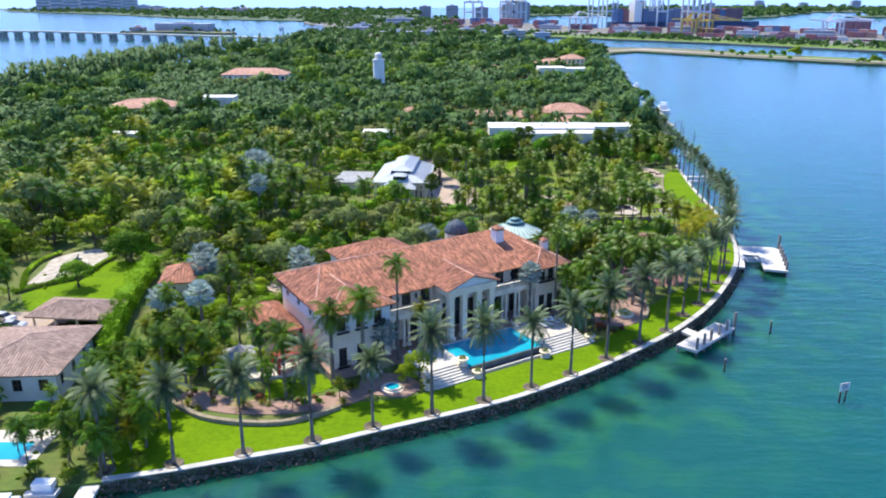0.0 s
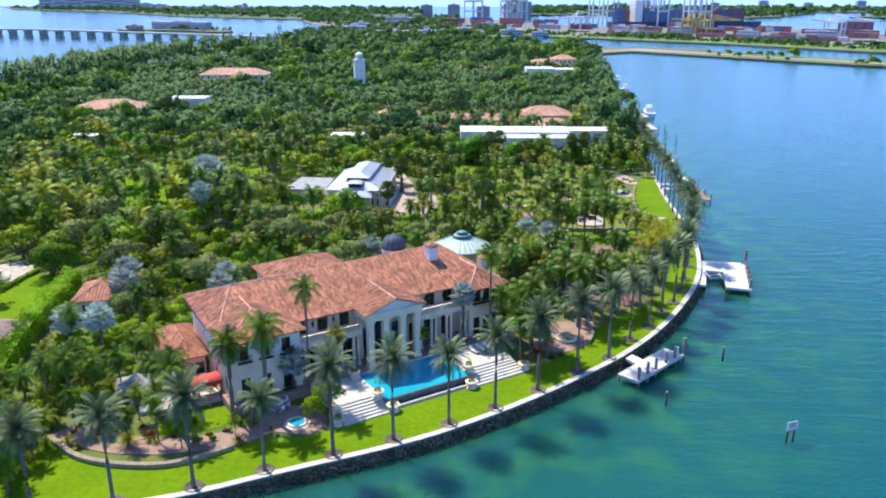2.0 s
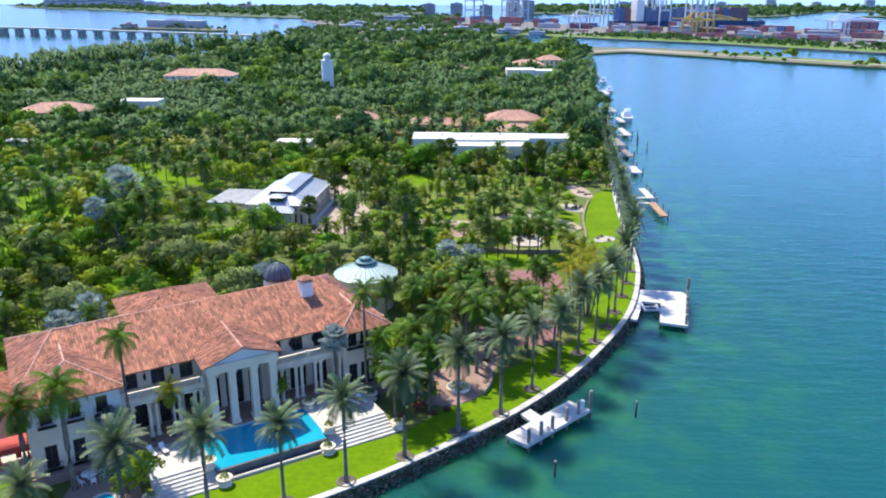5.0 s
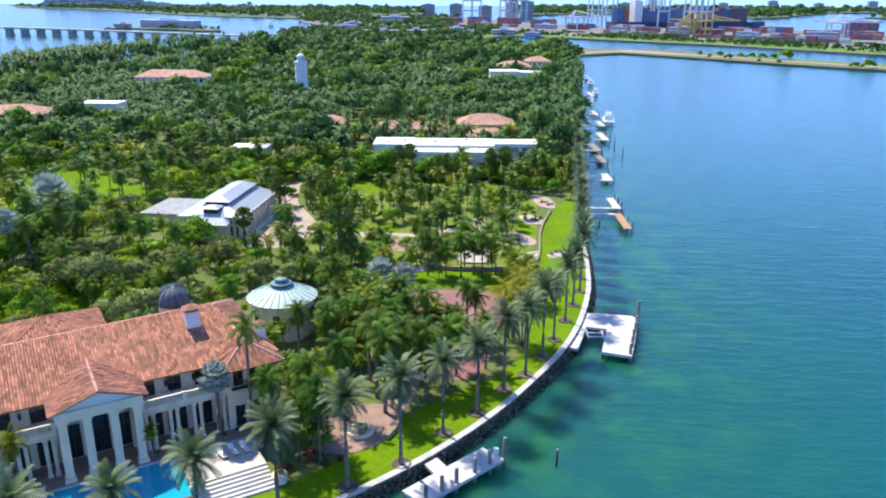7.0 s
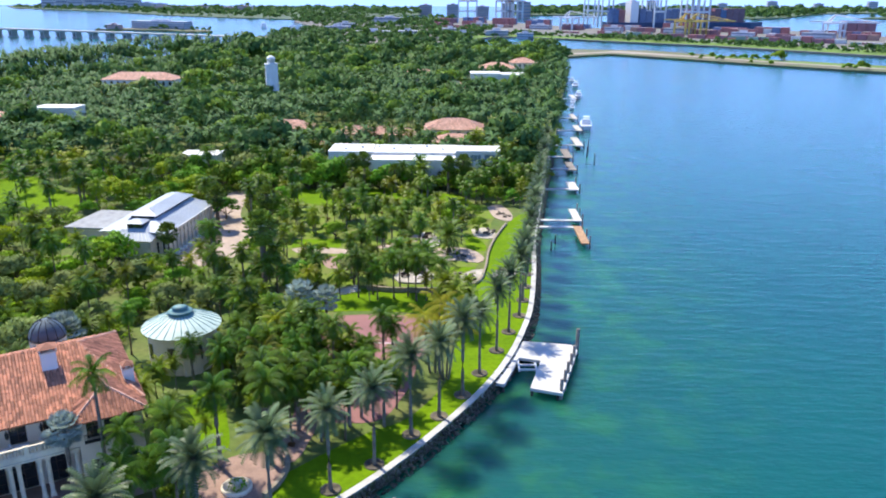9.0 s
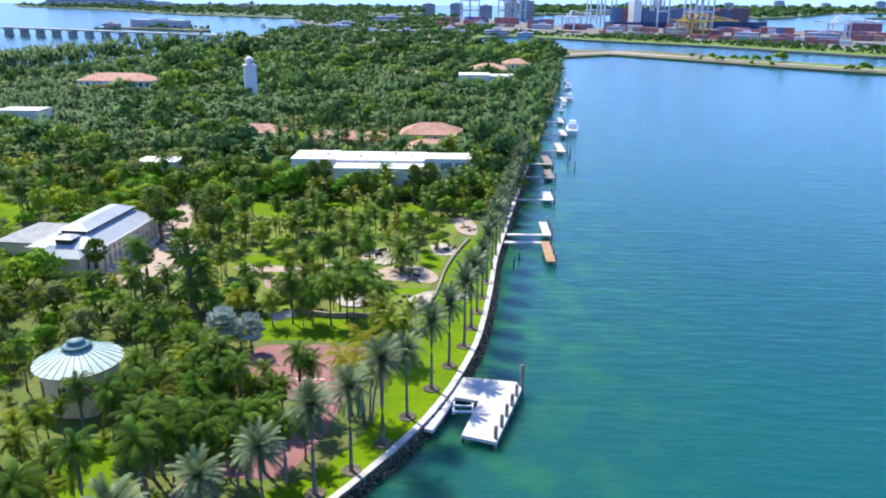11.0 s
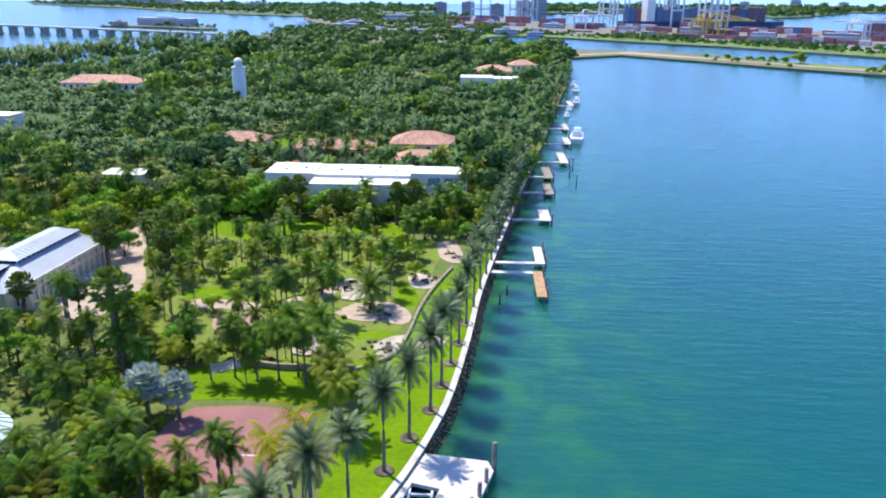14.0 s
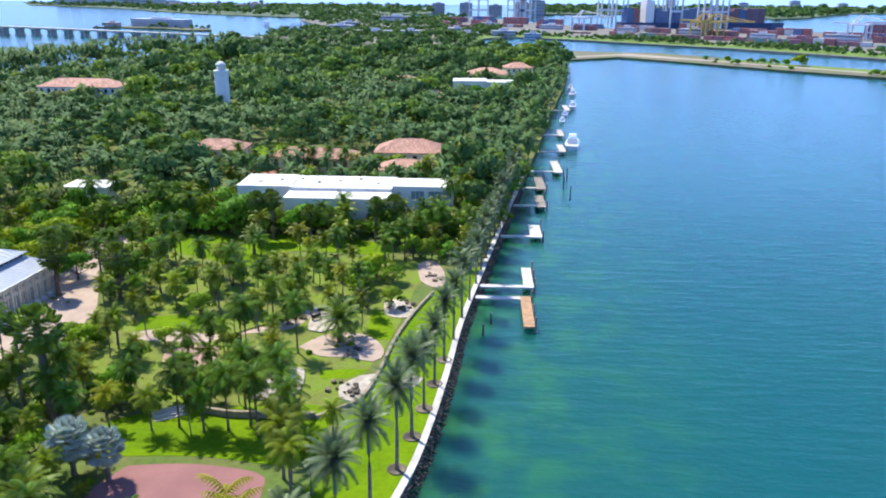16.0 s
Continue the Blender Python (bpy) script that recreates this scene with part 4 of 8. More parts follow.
# portico
for u in (-4.0, -1.45, 1.45, 4.0):
    part("pillar", MB().box(u - 0.62, 0.0, T0, u + 0.62, 1.24, T0 + 0.55).box(u - 0.46, 0.16, T0 + 0.55, u + 0.46, 1.08, 9.1).box(u - 0.58, 0.04, 8.7, u + 0.58, 1.2, 9.1), M_STUCCO, house)
for u in (-4.0, 4.0):
    part("pillar", MB().box(u - 0.45, 4.2, T0, u + 0.45, 5.19, 9.1), M_STUCCO, house)
mb = MB().box(-4.75, -0.05, 9.1, 4.75, 1.3, 10.3).box(-4.75, 1.3, 9.1, -3.9, 5.19, 10.3).box(3.9, 1.3, 9.1, 4.75, 5.19, 10.3).box(-3.9, 1.3, 10.0, 3.9, 5.19, 10.25)
part("entablature", mb, M_STUCCO, house)
mb = MB().add([(-4.7, 0.25, 10.3), (4.7, 0.25, 10.3), (0, 0.25, 11.75), (-4.7, 0.8, 10.3), (4.7, 0.8, 10.3), (0, 0.8, 11.75)],
              [(0, 1, 2), (5, 4, 3), (0, 3, 4, 1), (1, 4, 5, 2), (2, 5, 3, 0)])
part("pediment", mb, M_WHITE, house, "pale blue-white pediment")
mb = MB()
pa, pb, pe = (-5.3, -0.35, 10.35), (5.3, -0.35, 10.35), (0, -0.35, 12.15)
pz_, pv = (0, 9.6, 12.15), 4.4
tile_face(mb, (5.3, -0.35, 10.35), (5.3, pv, 10.35), pz_, pe, seed=11)
tile_face(mb, (-5.3, pv, 10.35), (-5.3, -0.35, 10.35), pe, pz_, seed=12)
mb.add([pa, pb, pe, (-5.3, -0.35, 10.2), (5.3, -0.35, 10.2), (0, -0.35, 11.98)], [(0, 2, 5, 3), (2, 1, 4, 5)])
pr = part("portico_roof", mb, M_TILE, house)
mb = MB()
ridge_cap(mb, pe, pz_)
part("ridge_tiles", mb, M_TILEPINK, pr)
# chimneys
for u, v, z, top, wd in ((13.6, 12.2, 12.0, 14.6, 0.85), (21.6, 8.4, 10.2, 12.0, 0.6)):
    ch = part("chimney", MB().box(u - wd, v - wd, z - 1.6, u + wd, v + wd, top).box(u - wd * 0.55, v - wd - 0.012, top - 0.75, u + wd * 0.55, v - wd, top - 0.3), M_WHITE, house, "white stucco chimney")
    rm = MB()
    part("cap", MB().box(u - wd * 1.15, v - wd * 1.15, top, u + wd * 1.15, v + wd * 1.15, top + 0.14), M_STONE, ch)
    for dx, dy in ((-1, -1), (1, -1), (1, 1), (-1, 1)):
        rm.box(u + dx * wd * 0.8 - .12, v + dy * wd * 0.8 - .12, top + 0.14, u + dx * wd * 0.8 + .12, v + dy * wd * 0.8 + .12, top + 0.5)
    o = wd * 1.2
    rm.add([(u - o, v - o, top + 0.5), (u + o, v - o, top + 0.5), (u + o, v + o, top + 0.5), (u - o, v + o, top + 0.5), (u, v, top + 1.05)], [(0, 1, 4), (1, 2, 4), (2, 3, 4), (3, 0, 4), (3, 2, 1, 0)])
    part("hood", rm, M_TILE, ch, "small terracotta hood")
# back wing and low service wing
block(house, -10, 20.6, 4, 35, 0, EV - 1.6, M_STUCCO, {'w': even(4, 14.4, 1.3, 2, 4)})
hip_roof(house, -10, 22.2, 4, 35.5, EV - 1.6, 3.0, M_TILE)
block(house, -31, 12, -26, 24, 0, 4.6, M_STUCCO, {'s': even(2, 5.5, 1.3, 1.4, 3.4)})
hip_roof(house, -31, 12, -25.6, 24, 4.6, 1.7, M_TILE)

# ---- terrace, steps and pool ----
def local_slab(name, u0, v0, u1, v1, z0, z1, material, label, category):
    ob = structure(name, MB().box(u0, v0, z0, u1, v1, z1), material, label, category)
    ob.matrix_basis = HM
    return ob


local_slab("house_terrace", -26, -0.3, 22.5, 5.2, -0.3, T0, M_BRICKP, "brownish paved terrace before the mansion", "terrace")
local_slab("pool_terrace_west", -13.8, -7.4, -6.7, -0.3, -0.3, T0 + 0.004, M_PAVE, "white stone pool terrace", "terrace")
local_slab("pool_terrace_east", 7.6, -7.4, 16.6, -0.3, -0.3, T0 + 0.004, M_PAVE, "white stone pool terrace", "terrace")
for nm, u0, u1 in (("steps_west", -13.8, -6.7), ("steps_east", 7.6, 16.6)):
    st = thing(nm, "broad white stone steps down to the lawn", "steps", HM, "", "structure")
    for k in range(6):
        part("step", MB().box(u0, -10.9 + k * 0.58, -0.2, u1, -10.9 + (k + 1) * 0.58, 0.2 + k * 0.183), M_PAVE, st)
local_slab("pool_wall", -6.7, -9.3, 7.6, -9.0, -0.3, T0 - 0.12, M_DARKSTONE, "dark tiled spill wall of the pool", "wall")
local_slab("pool_basin_edge", -6.7, -10.2, 7.6, -9.9, -0.2, 0.3, M_PAVE, "white stone edge of the spill basin", "kerb")
local_slab("spill_basin", -6.7, -9.9, 7.6, -9.3, -0.2, 0.12, M_DARKSTONE, "dark narrow spill basin below the pool", "water")
local_slab("pool_water", -6.7, -9.0, 7.6, -0.6, 0.2, T0 - 0.10, M_POOLW, "bright blue swimming pool water level with its edge", "water")
local_slab("pool_coping", -6.7, -0.6, 7.6, -0.3, -0.2, T0 + 0.03, M_PAVE, "white stone pool coping", "kerb")


def build_urn():
    ob = thing("stone_planter", "carved pale stone planter bowl with flowers on a plinth", "planter", None, "planters round the pool")
    part("plinth", MB().lathe([(0.85, 0), (0.85, 0.12), (0.5, 0.2), (0.4, 0.55)], 12), M_STONE, ob, "", True)
    part("bowl", MB().lathe([(0.35, 0.5), (0.8, 0.75), (1.0, 1.0), (0.95, 1.06), (0.8, 1.0)], 14), M_STONE, ob, "", True)
    v, f, _ = leaf_cloud(300, [(0, 0, 1.1, 0.55), (0.2, 0.1, 1.25, 0.35)], 70, 0.16)
    part("plant", np_mesh("plant", v, f, M_OLIVE), M_OLIVE, ob)
    return ob


urn = None
for u, v, z in ((-7.3, -8.0, T0), (-7.6, -0.9, T0), (8.2, -8.0, T0), (8.3, -0.9, T0), (-6.2, -10.6, 0), (7.0, -10.6, 0), (-14.4, -9.9, 0), (17.3, -9.9, 0), (17.2, -2, 0.6)):
    m = HM @ put(u, v, z)
    if urn is None:
        urn = build_urn()
        urn.matrix_basis = m
    else:
        copy_thing(urn, m)

# ---- docks ----


def build_piles(ob, pts, top, r=0.22, material=None, label=""):
    for x, y in pts:
        part("mooring_post", MB().lathe([(r, -1.5), (r, top - 0.05), (r * 0.85, top)], 10, x, y), material or M_PILE, ob, label, True)


dk = thing("dock", "white concrete boat dock with grey mooring piles", "dock")
d1 = [(39.3, 118.3), (41.9, 115.8), (51.6, 125.2), (49.0, 127.7)]
part("deck", MB().prism(d1, 0.95, 1.4), M_DECK, dk)
part("gangway", MB().prism([(41.7, 123.8), (43.0, 121.8), (44.5, 123.3), (43.2, 125.3)], 0.96, 1.395), M_DECK, dk)
build_piles(dk, [(42.2, 116.6), (44.0, 118.4), (45.7, 120.1), (47.9, 122.3), (49.8, 124.1)], 3.4, 0.24)
build_piles(dk, [(51.7, 125.6)], 4.2, 0.26)
build_piles(dk, [(39.6, 118.4), (49.1, 127.4)], 1.0, 0.2)
lift = part("pump_post", MB().box(50.3, 125.6, 1.4, 50.8, 126.1, 2.5).box(50.6, 126.1, 1.4, 51.0, 126.5, 2.2), M_BOAT, dk, "white service post")

dk = thing("dock", "large white concrete dock with a notched boat lift", "dock")
part("deck", MB().prism([(67.6, 172.8), (77.3, 171.3), (78.0, 169.3), (73.8, 154.7), (69.2, 156.2), (71.6, 165.3), (68.2, 166.3), (67.2, 162.6), (65.4, 157.2), (62.9, 158.2), (65.4, 164.4)][::-1], 0.95, 1.42), M_DECK, dk)
build_piles(dk, [(73.7, 155.6), (74.6, 158.5), (75.4, 161.3), (76.3, 164.2), (77.1, 167.0)], 3.3, 0.26)
build_piles(dk, [(78.1, 170.4)], 4.7, 0.3)
build_piles(dk, [(69.5, 156.6), (65.3, 157.6), (73.2, 155.2)], 1.0, 0.22, M_PILEDARK)
lf = part("boat_lift", MB().box(67.9, 162.3, 0.9, 68.2, 166.2, 1.2).box(70.6, 161.5, 0.9, 70.9, 165.2, 1.2).box(68.2, 163.0, 0.75, 70.6, 163.3, 1.0).box(68.2, 164.6, 0.75, 70.6, 164.9, 1.0), M_STEELW, dk, "grey steel boat lift")


def channel_marker(x, y):
    ob = thing("channel_marker", "white notice board on two dark piles in the water", "sign")
    m = put(x, y, 0, 20)
    for dx in (-0.55, 0.55):
        part("mooring_post", MB().lathe([(0.13, -1.5), (0.13, 2.4)], 8, dx, 0), M_PILEDARK, ob, "", True)
    b = part("board", MB().box(-0.85, -0.13, 1.9, 0.85, -0.05, 3.2), M_BOAT, ob)
    part("lettering", MB().box(-0.6, -0.15, 2.85, 0.6, -0.132, 2.95).box(-0.6, -0.15, 2.6, 0.5, -0.132, 2.68).box(-0.6, -0.15, 2.35, 0.55, -0.132, 2.43), M_IRON, b, "rows of small dark lettering")
    part("border", MB().box(-0.85, -0.15, 3.1, 0.85, -0.131, 3.2).box(-0.85, -0.15, 1.9, 0.85, -0.131, 2.0), M_TEAK, b, "orange border bars")
    ob.matrix_basis = m


channel_marker(59.0, 101.3)
for x, y, h in ((58.3, 125.8, 2.6), (45.0, 111.1, 2.4), (105.6, 322, 4.5), (105, 335, 4.5), (107, 345, 5.0), (80.0, 226, 2.4), (81.5, 231, 2.4)):
    ob = thing("mooring_pile", "single dark mooring pile standing in the water", "pile", put(x, y, 0), "mooring piles")
    part("shaft", MB().lathe([(0.16, -1.5), (0.16, h - 0.25)], 8), M_PILEDARK, ob, "", True)
    part("pile_cap", MB().lathe([(0.19, h - 0.25), (0.17, h - 0.1), (0.03, h)], 8), M_CONC, ob, "pale cone cap", True)


def jetty(pts_walk, pts_head, piles, material, label):
    ob = thing("jetty", label, "dock", None, "jetties along the shore")
    part("walkway", MB().prism(pts_walk, 1.0, 1.3), M_DECK, ob)
    part("head", MB().prism(pts_head, 0.98, 1.32), material, ob)
    build_piles(ob, piles, 2.9, 0.2)


def rect(x0, y0, x1, y1):
    return [(x0, y0), (x1, y0), (x1, y1), (x0, y1)]


jetty(rect(76.5, 240.3, 87.2, 241.8), rect(87.2, 227.3, 89.2, 241.8), [(89.3, 228), (89.4, 234), (89.4, 241)], M_TEAK, "narrow white jetty with a weathered plank head")
jetty(rect(77.3, 246.6, 88.2, 248.0), rect(88.2, 246.6, 90.2, 258.4), [(90.4, 247.5), (90.5, 253), (90.5, 258)], M_DECK, "narrow white jetty with a pale deck head")
jetty(rect(83.6, 280.8, 91.6, 282.2), rect(91.6, 280.6, 94.4, 291), [(94.6, 281), (94.7, 290.6)], M_DECK, "short white jetty with an outer float")
jetty(rect(88.0, 310, 95.0, 311.2), rect(95.0, 308.7, 97.6, 322), [(97.8, 309), (97.9, 321)], M_PILE, "grey timber jetty with an outer float")
jetty(rect(91.0, 331, 96.6, 332.2), rect(96.4, 329.5, 99.2, 346), [(99.3, 330), (99.4, 345)], M_PILE, "brown timber jetty with an outer float")
jetty(rect(95.0, 354.4, 103.8, 355.8), rect(103.8, 353.2, 106.6, 372), [(106.8, 354), (106.9, 371)], M_FARROAD, "pale jetty with a long outer float")
jetty(rect(100.5, 389, 110.0, 390.4), rect(109.0, 389, 111.5, 404), [(111.6, 390), (111.7, 403)], M_FARROAD, "pale jetty with an outer float")
jetty(rect(104.0, 426, 113, 427.4), rect(112, 424, 114.4, 440), [(114.5, 425)], M_FARROAD, "pale jetty with an outer float")
jetty(rect(114.0, 500, 124, 501.5), rect(122.5, 500, 125, 520), [(125.2, 501)], M_FARROAD, "pale jetty with an outer float")


def boat(x, y, turn, length, label, cabin=True):
    ob = thing("motor_boat", label, "boat", None, "boats at the jetties")
    L, W, H = length, length * 0.28, length * 0.085
    secs = []
    for t, w, k in ((0, 0.82, 0.0), (0.3, 1.0, 0.0), (0.65, 0.9, 0.12), (0.88, 0.5, 0.35), (1.0, 0.04, 0.6)):
        yy = -L / 2 + L * t
        secs.append([(-W / 2 * w, yy, H * (1 + k)), (-W / 2 * w * 0.8, yy, -0.25), (W / 2 * w * 0.8, yy, -0.25), (W / 2 * w, yy, H * (1 + k))])
    mb = MB()
    for a, b in zip(secs, secs[1:]):
        mb.add(a + b, [(0, 4, 5, 1), (1, 5, 6, 2), (2, 6, 7, 3), (3, 7, 4, 0)])
    mb.add(secs[0], [(0, 1, 2, 3)])
    part("hull", mb, M_BOAT, ob)
    if cabin:
        z = H * 1.05
        part("cabin", MB().add([(-W * .36, -L * .25, z), (W * .36, -L * .25, z), (W * .28, L * .24, z), (-W * .28, L * .24, z),
                                (-W * .32, -L * .22, z + L * .1), (W * .32, -L * .22, z + L * .1), (W * .24, L * .1, z + L * .1), (-W * .24, L * .1, z + L * .1)],
                               [(4, 5, 6, 7), (0, 1, 5, 4), (1, 2, 6, 5), (2, 3, 7, 6), (3, 0, 4, 7)]), M_BOAT, ob)
        part("windscreen", MB().add([(-W * .29, L * .235, z + .12), (W * .29, L * .235, z + .12), (W * .25, L * .12, z + L * .09), (-W * .25, L * .12, z + L * .09)], [(0, 1, 2, 3)]), M_BOATD, ob, "smoked glass")
        part("flybridge", MB().box(-W * .26, -L * .15, z + L * .14, W * .26, L * .04, z + L * .155).box(-W * .24, -L * .14, z + L * .1, -W * .21, -L * .11, z + L * .14)
             .box(W * .21, -L * .14, z + L * .1, W * .24, -L * .11, z + L * .14).box(-W * .24, 0, z + L * .1, -W * .21, L * .03, z + L * .14).box(W * .21, 0, z + L * .1, W * .24, L * .03, z + L * .14), M_BOAT, ob)
        part("cockpit", MB().box(-W * .3, -L * .47, H * .8, W * .3, -L * .27, H * .9), M_TEAK, ob, "teak cockpit sole")
    ob.matrix_basis = put(x, y, 0.1, turn)
    return ob


boat(115.8, 408, -8, 20, "white motor yacht with flybridge lying at a jetty")
boat(128.5, 520, -10, 15, "white motor yacht lying at a jetty")
boat(121.5, 492, -10, 11, "white motor boat at a jetty")
boat(134.5, 575, -10, 16, "white motor yacht lying at a jetty")
boat(118.0, 470, -8, 10, "small white motor boat at a jetty")
boat(137, 610, -10, 12, "white motor boat at a far jetty")
boat(-51.5, 74.8, 95, 11, "white open motor boat at a private dock")

# ---- other buildings of the island ----


def villa(name, label, x, y, turn, w, d, h, rise, wallm, roofm, pitch=0.6, holes=True, z=GZ):
    ob = thing(name, label, "house", None)
    hs = {}
    if holes:
        hs = {'s': even(max(2, int(w / 3.2)), w, 1.4, h - 2.8, h - 0.9), 'e': even(max(1, int(d / 3.5)), d, 1.3, h - 2.8, h - 0.9)}
    block(ob, -w / 2, -d / 2, w / 2, d / 2, 0, h, wallm, hs)
    hip_roof(ob, -w / 2, -d / 2, w / 2, d / 2, h, rise, roofm, pitch=pitch)
    ob.matrix_basis = put(x, y, z, turn)
    return ob


villa("guest_house", "white low house with faded brown tile roof", -63.6, 107.0, 3, 15, 16.5, 4.3, 2.2, M_WHITE, M_TILEOLD, 0.45)
cp = thing("carport", "open carport with faded brown hip roof", "carport", put(-64.9, 126.2, GZ, -6))
hip_roof(cp, -6.5, -4, 6.5, 4, 3.2, 1.5, M_TILEOLD)
for px in (-6, -2, 2, 6):
    for py in (-3.6, 3.6):
        part("post", MB().box(px - .15, py - .15, 0, px + .15, py + .15, 3.0), M_STUCCO, cp)
part("back_wall", MB().box(-6, 3.8, 0, 6, 4.0, 3.0), M_WOOD, cp)
villa("cottage", "small cottage with weathered terracotta roof among trees", -51.5, 143.5, 10, 7, 9, 3.4, 2.0, M_STUCCO, M_TILE)
villa("villa", "cream villa with salmon tile roof", 56, 356, 0, 22, 14, 6.2, 3.4, M_STUCCO, M_TILEPINK)
villa("villa", "long villa wing with salmon tile roof", 26, 351, -6, 30, 9, 4.6, 2.4, M_STUCCO, M_TILEPINK)
villa("villa", "cream villa with salmon tile roof", -9, 356, 0, 18, 11, 6.0, 2.6, M_STUCCO, M_TILEPINK)
villa("villa", "low front wing with salmon tile roof", 56.5, 332.5, 0, 15, 10, 5.2, 2.4, M_STUCCO, M_TILEPINK)
villa("garage", "low outbuilding with weathered terracotta roof", 10.5, 333, 0, 11, 9, 2.8, 1.7, M_STUCCO, M_TILE)
villa("villa", "low villa with salmon tile roof beside the shore palms", 77, 334, 5, 8, 7, 3.8, 1.8, M_STUCCO, M_TILEPINK)
villa("villa", "salmon-roofed villa among trees", -135, 350, 18, 27, 16, 9.6, 3.2, M_STUCCO, M_TILEPINK)
villa("villa", "large white villa with salmon hip roof", -112, 470, 0, 38, 14, 12.6, 3.4, M_WHITE, M_TILEPINK, 0.9)
villa("villa", "salmon-roofed villa near the far end", 83, 600, 0, 24, 16, 8.5, 3.4, M_STUCCO, M_TILEPINK, 0.9)
villa("villa", "salmon-roofed villa near the far end", 104, 640, 8, 18, 14, 9.0, 3.4, M_STUCCO, M_TILEPINK, 0.9)
villa("villa", "salmon-roofed villa in the woods", 30, 560, 5, 26, 14, 7.5, 3.2, M_STUCCO, M_TILEPINK, 0.9)
villa("villa", "salmon-roofed villa in the woods", 55, 492, 5, 14, 10, 7.0, 3.0, M_STUCCO, M_TILEPINK, 0.9)
villa("villa", "brown-roofed villa in the woods", -185, 470, 5, 22, 14, 7.0, 3.0, M_WHITE, M_TILEOLD, 0.9)


def flat_house(name, label, boxes, wins, x=0.0, y=0.0):
    ob = thing(name, label, "house", put(x, y, GZ))
    for x0, y0, x1, y1, h in boxes:
        hs = {'s': wins.get((x0, y0), ())}
        block(ob, x0, y0, x1, y1, 0, h, M_CREAMW, hs, cols=3, rows=1, frame=M_WHITE, pane=M_PALEGLASS)
        part("roof", MB().box(x0 - 0.15, y0 - 0.2, h, x1 + 0.15, y1 + 0.15, h + 0.22), M_FLATROOF, ob)
    return ob


fh = flat_house("modern_house", "long white modern house with flat roofs", [(17.5, 290, 31.3, 303, 8.7), (31.3, 289, 57.0, 302, 8.7), (31.4, 281.5, 56.9, 289, 7.9), (57.0, 291.0, 72.2, 300, 8.9)],
                {(57.0, 291.0): [(1.2, 2.1, 6.2, 7.6), (4.6, 8.0, 5.6, 7.9), (9.0, 14.4, 5.6, 7.9)], (17.5, 290): [(8, 10, 6, 7.4)]})
for k in range(7):
    part("rooftop_unit", MB().box(22 + k * 5.1, 294 + (k % 3) * 2, 8.7, 22.8 + k * 5.1, 294.8 + (k % 3) * 2, 9.2 + 0.2 * (k % 2)), M_METALROOF, fh)
flat_house("modern_house", "white flat-roofed house beyond the woods", [(64, 525, 82, 540, 11.0), (82, 530, 97, 543, 10.0)], {(64, 525): [(3, 15, 6.5, 9)]})
flat_house("modern_house", "pale flat-roofed house half hidden in trees", [(-31, 295, -19, 303, 6.2)], {})
flat_house("modern_house", "white flat roof half hidden in trees", [(-116, 366, -99, 376, 11.0)], {})
flat_house("modern_house", "white flat roof half hidden in trees", [(-131, 300, -120, 306, 5.0)], {})
tw = thing("water_tower", "tall slender white water tower with domed top", "tower", put(-36.5, 446.4, GZ))
part("shaft", MB().lathe([(3.2, 0), (3.2, 22.0), (3.45, 22.1), (3.45, 22.7), (3.0, 22.8)], 8), M_WHITE, tw)
part("lantern", MB().lathe([(2.0, 22.7), (2.0, 24.8), (2.3, 24.9), (2.2, 25.3), (1.2, 26.3), (0.1, 26.7)], 12), M_WHITE, tw, "", True)

# rotunda with copper roof
rt = thing("rotunda", "round pavilion with pale verdigris copper roof", "pavilion", put(15.8, 162.8, GZ))
part("wall", MB().lathe([(5.1, 0), (5.1, 5.6), (5.3, 5.7), (5.3, 6.1)], 28), M_STUCCO, rt)
rf = part("roof", MB().lathe([(5.9, 6.2), (5.95, 6.32), (4.2, 7.15), (2.6, 7.8), (1.55, 8.15)], 28), M_COPPER, rt)
for k in range(28):
    a = 6.28319 * (k + 0.5) / 28
    c, s = math.cos(a), math.sin(a)
    part("seam", MB().tube([(5.9 * c, 5.9 * s, 6.36), (4.15 * c, 4.15 * s, 7.2), (1.55 * c, 1.55 * s, 8.2)], 0.06, 4), M_COPPERD, rf)
part("lantern", MB().lathe([(1.6, 8.0), (1.6, 8.5), (1.9, 8.55), (1.7, 8.7), (1.1, 8.85), (1.1, 9.1), (1.25, 9.15), (0.6, 9.4), (0.05, 9.6)], 16), M_COPPERD, rt, "darker copper lantern", True)
for k in range(8):
    a = 6.28319 * k / 8
    part("window", MB().box(-0.55, -0.06, 2.2, 0.55, 0.06, 4.6), M_GLASSD, rt, "tall dark window", m=pose(5.12 * math.cos(a), 5.12 * math.sin(a), 0, 0, 0, math.degrees(a) + 90))
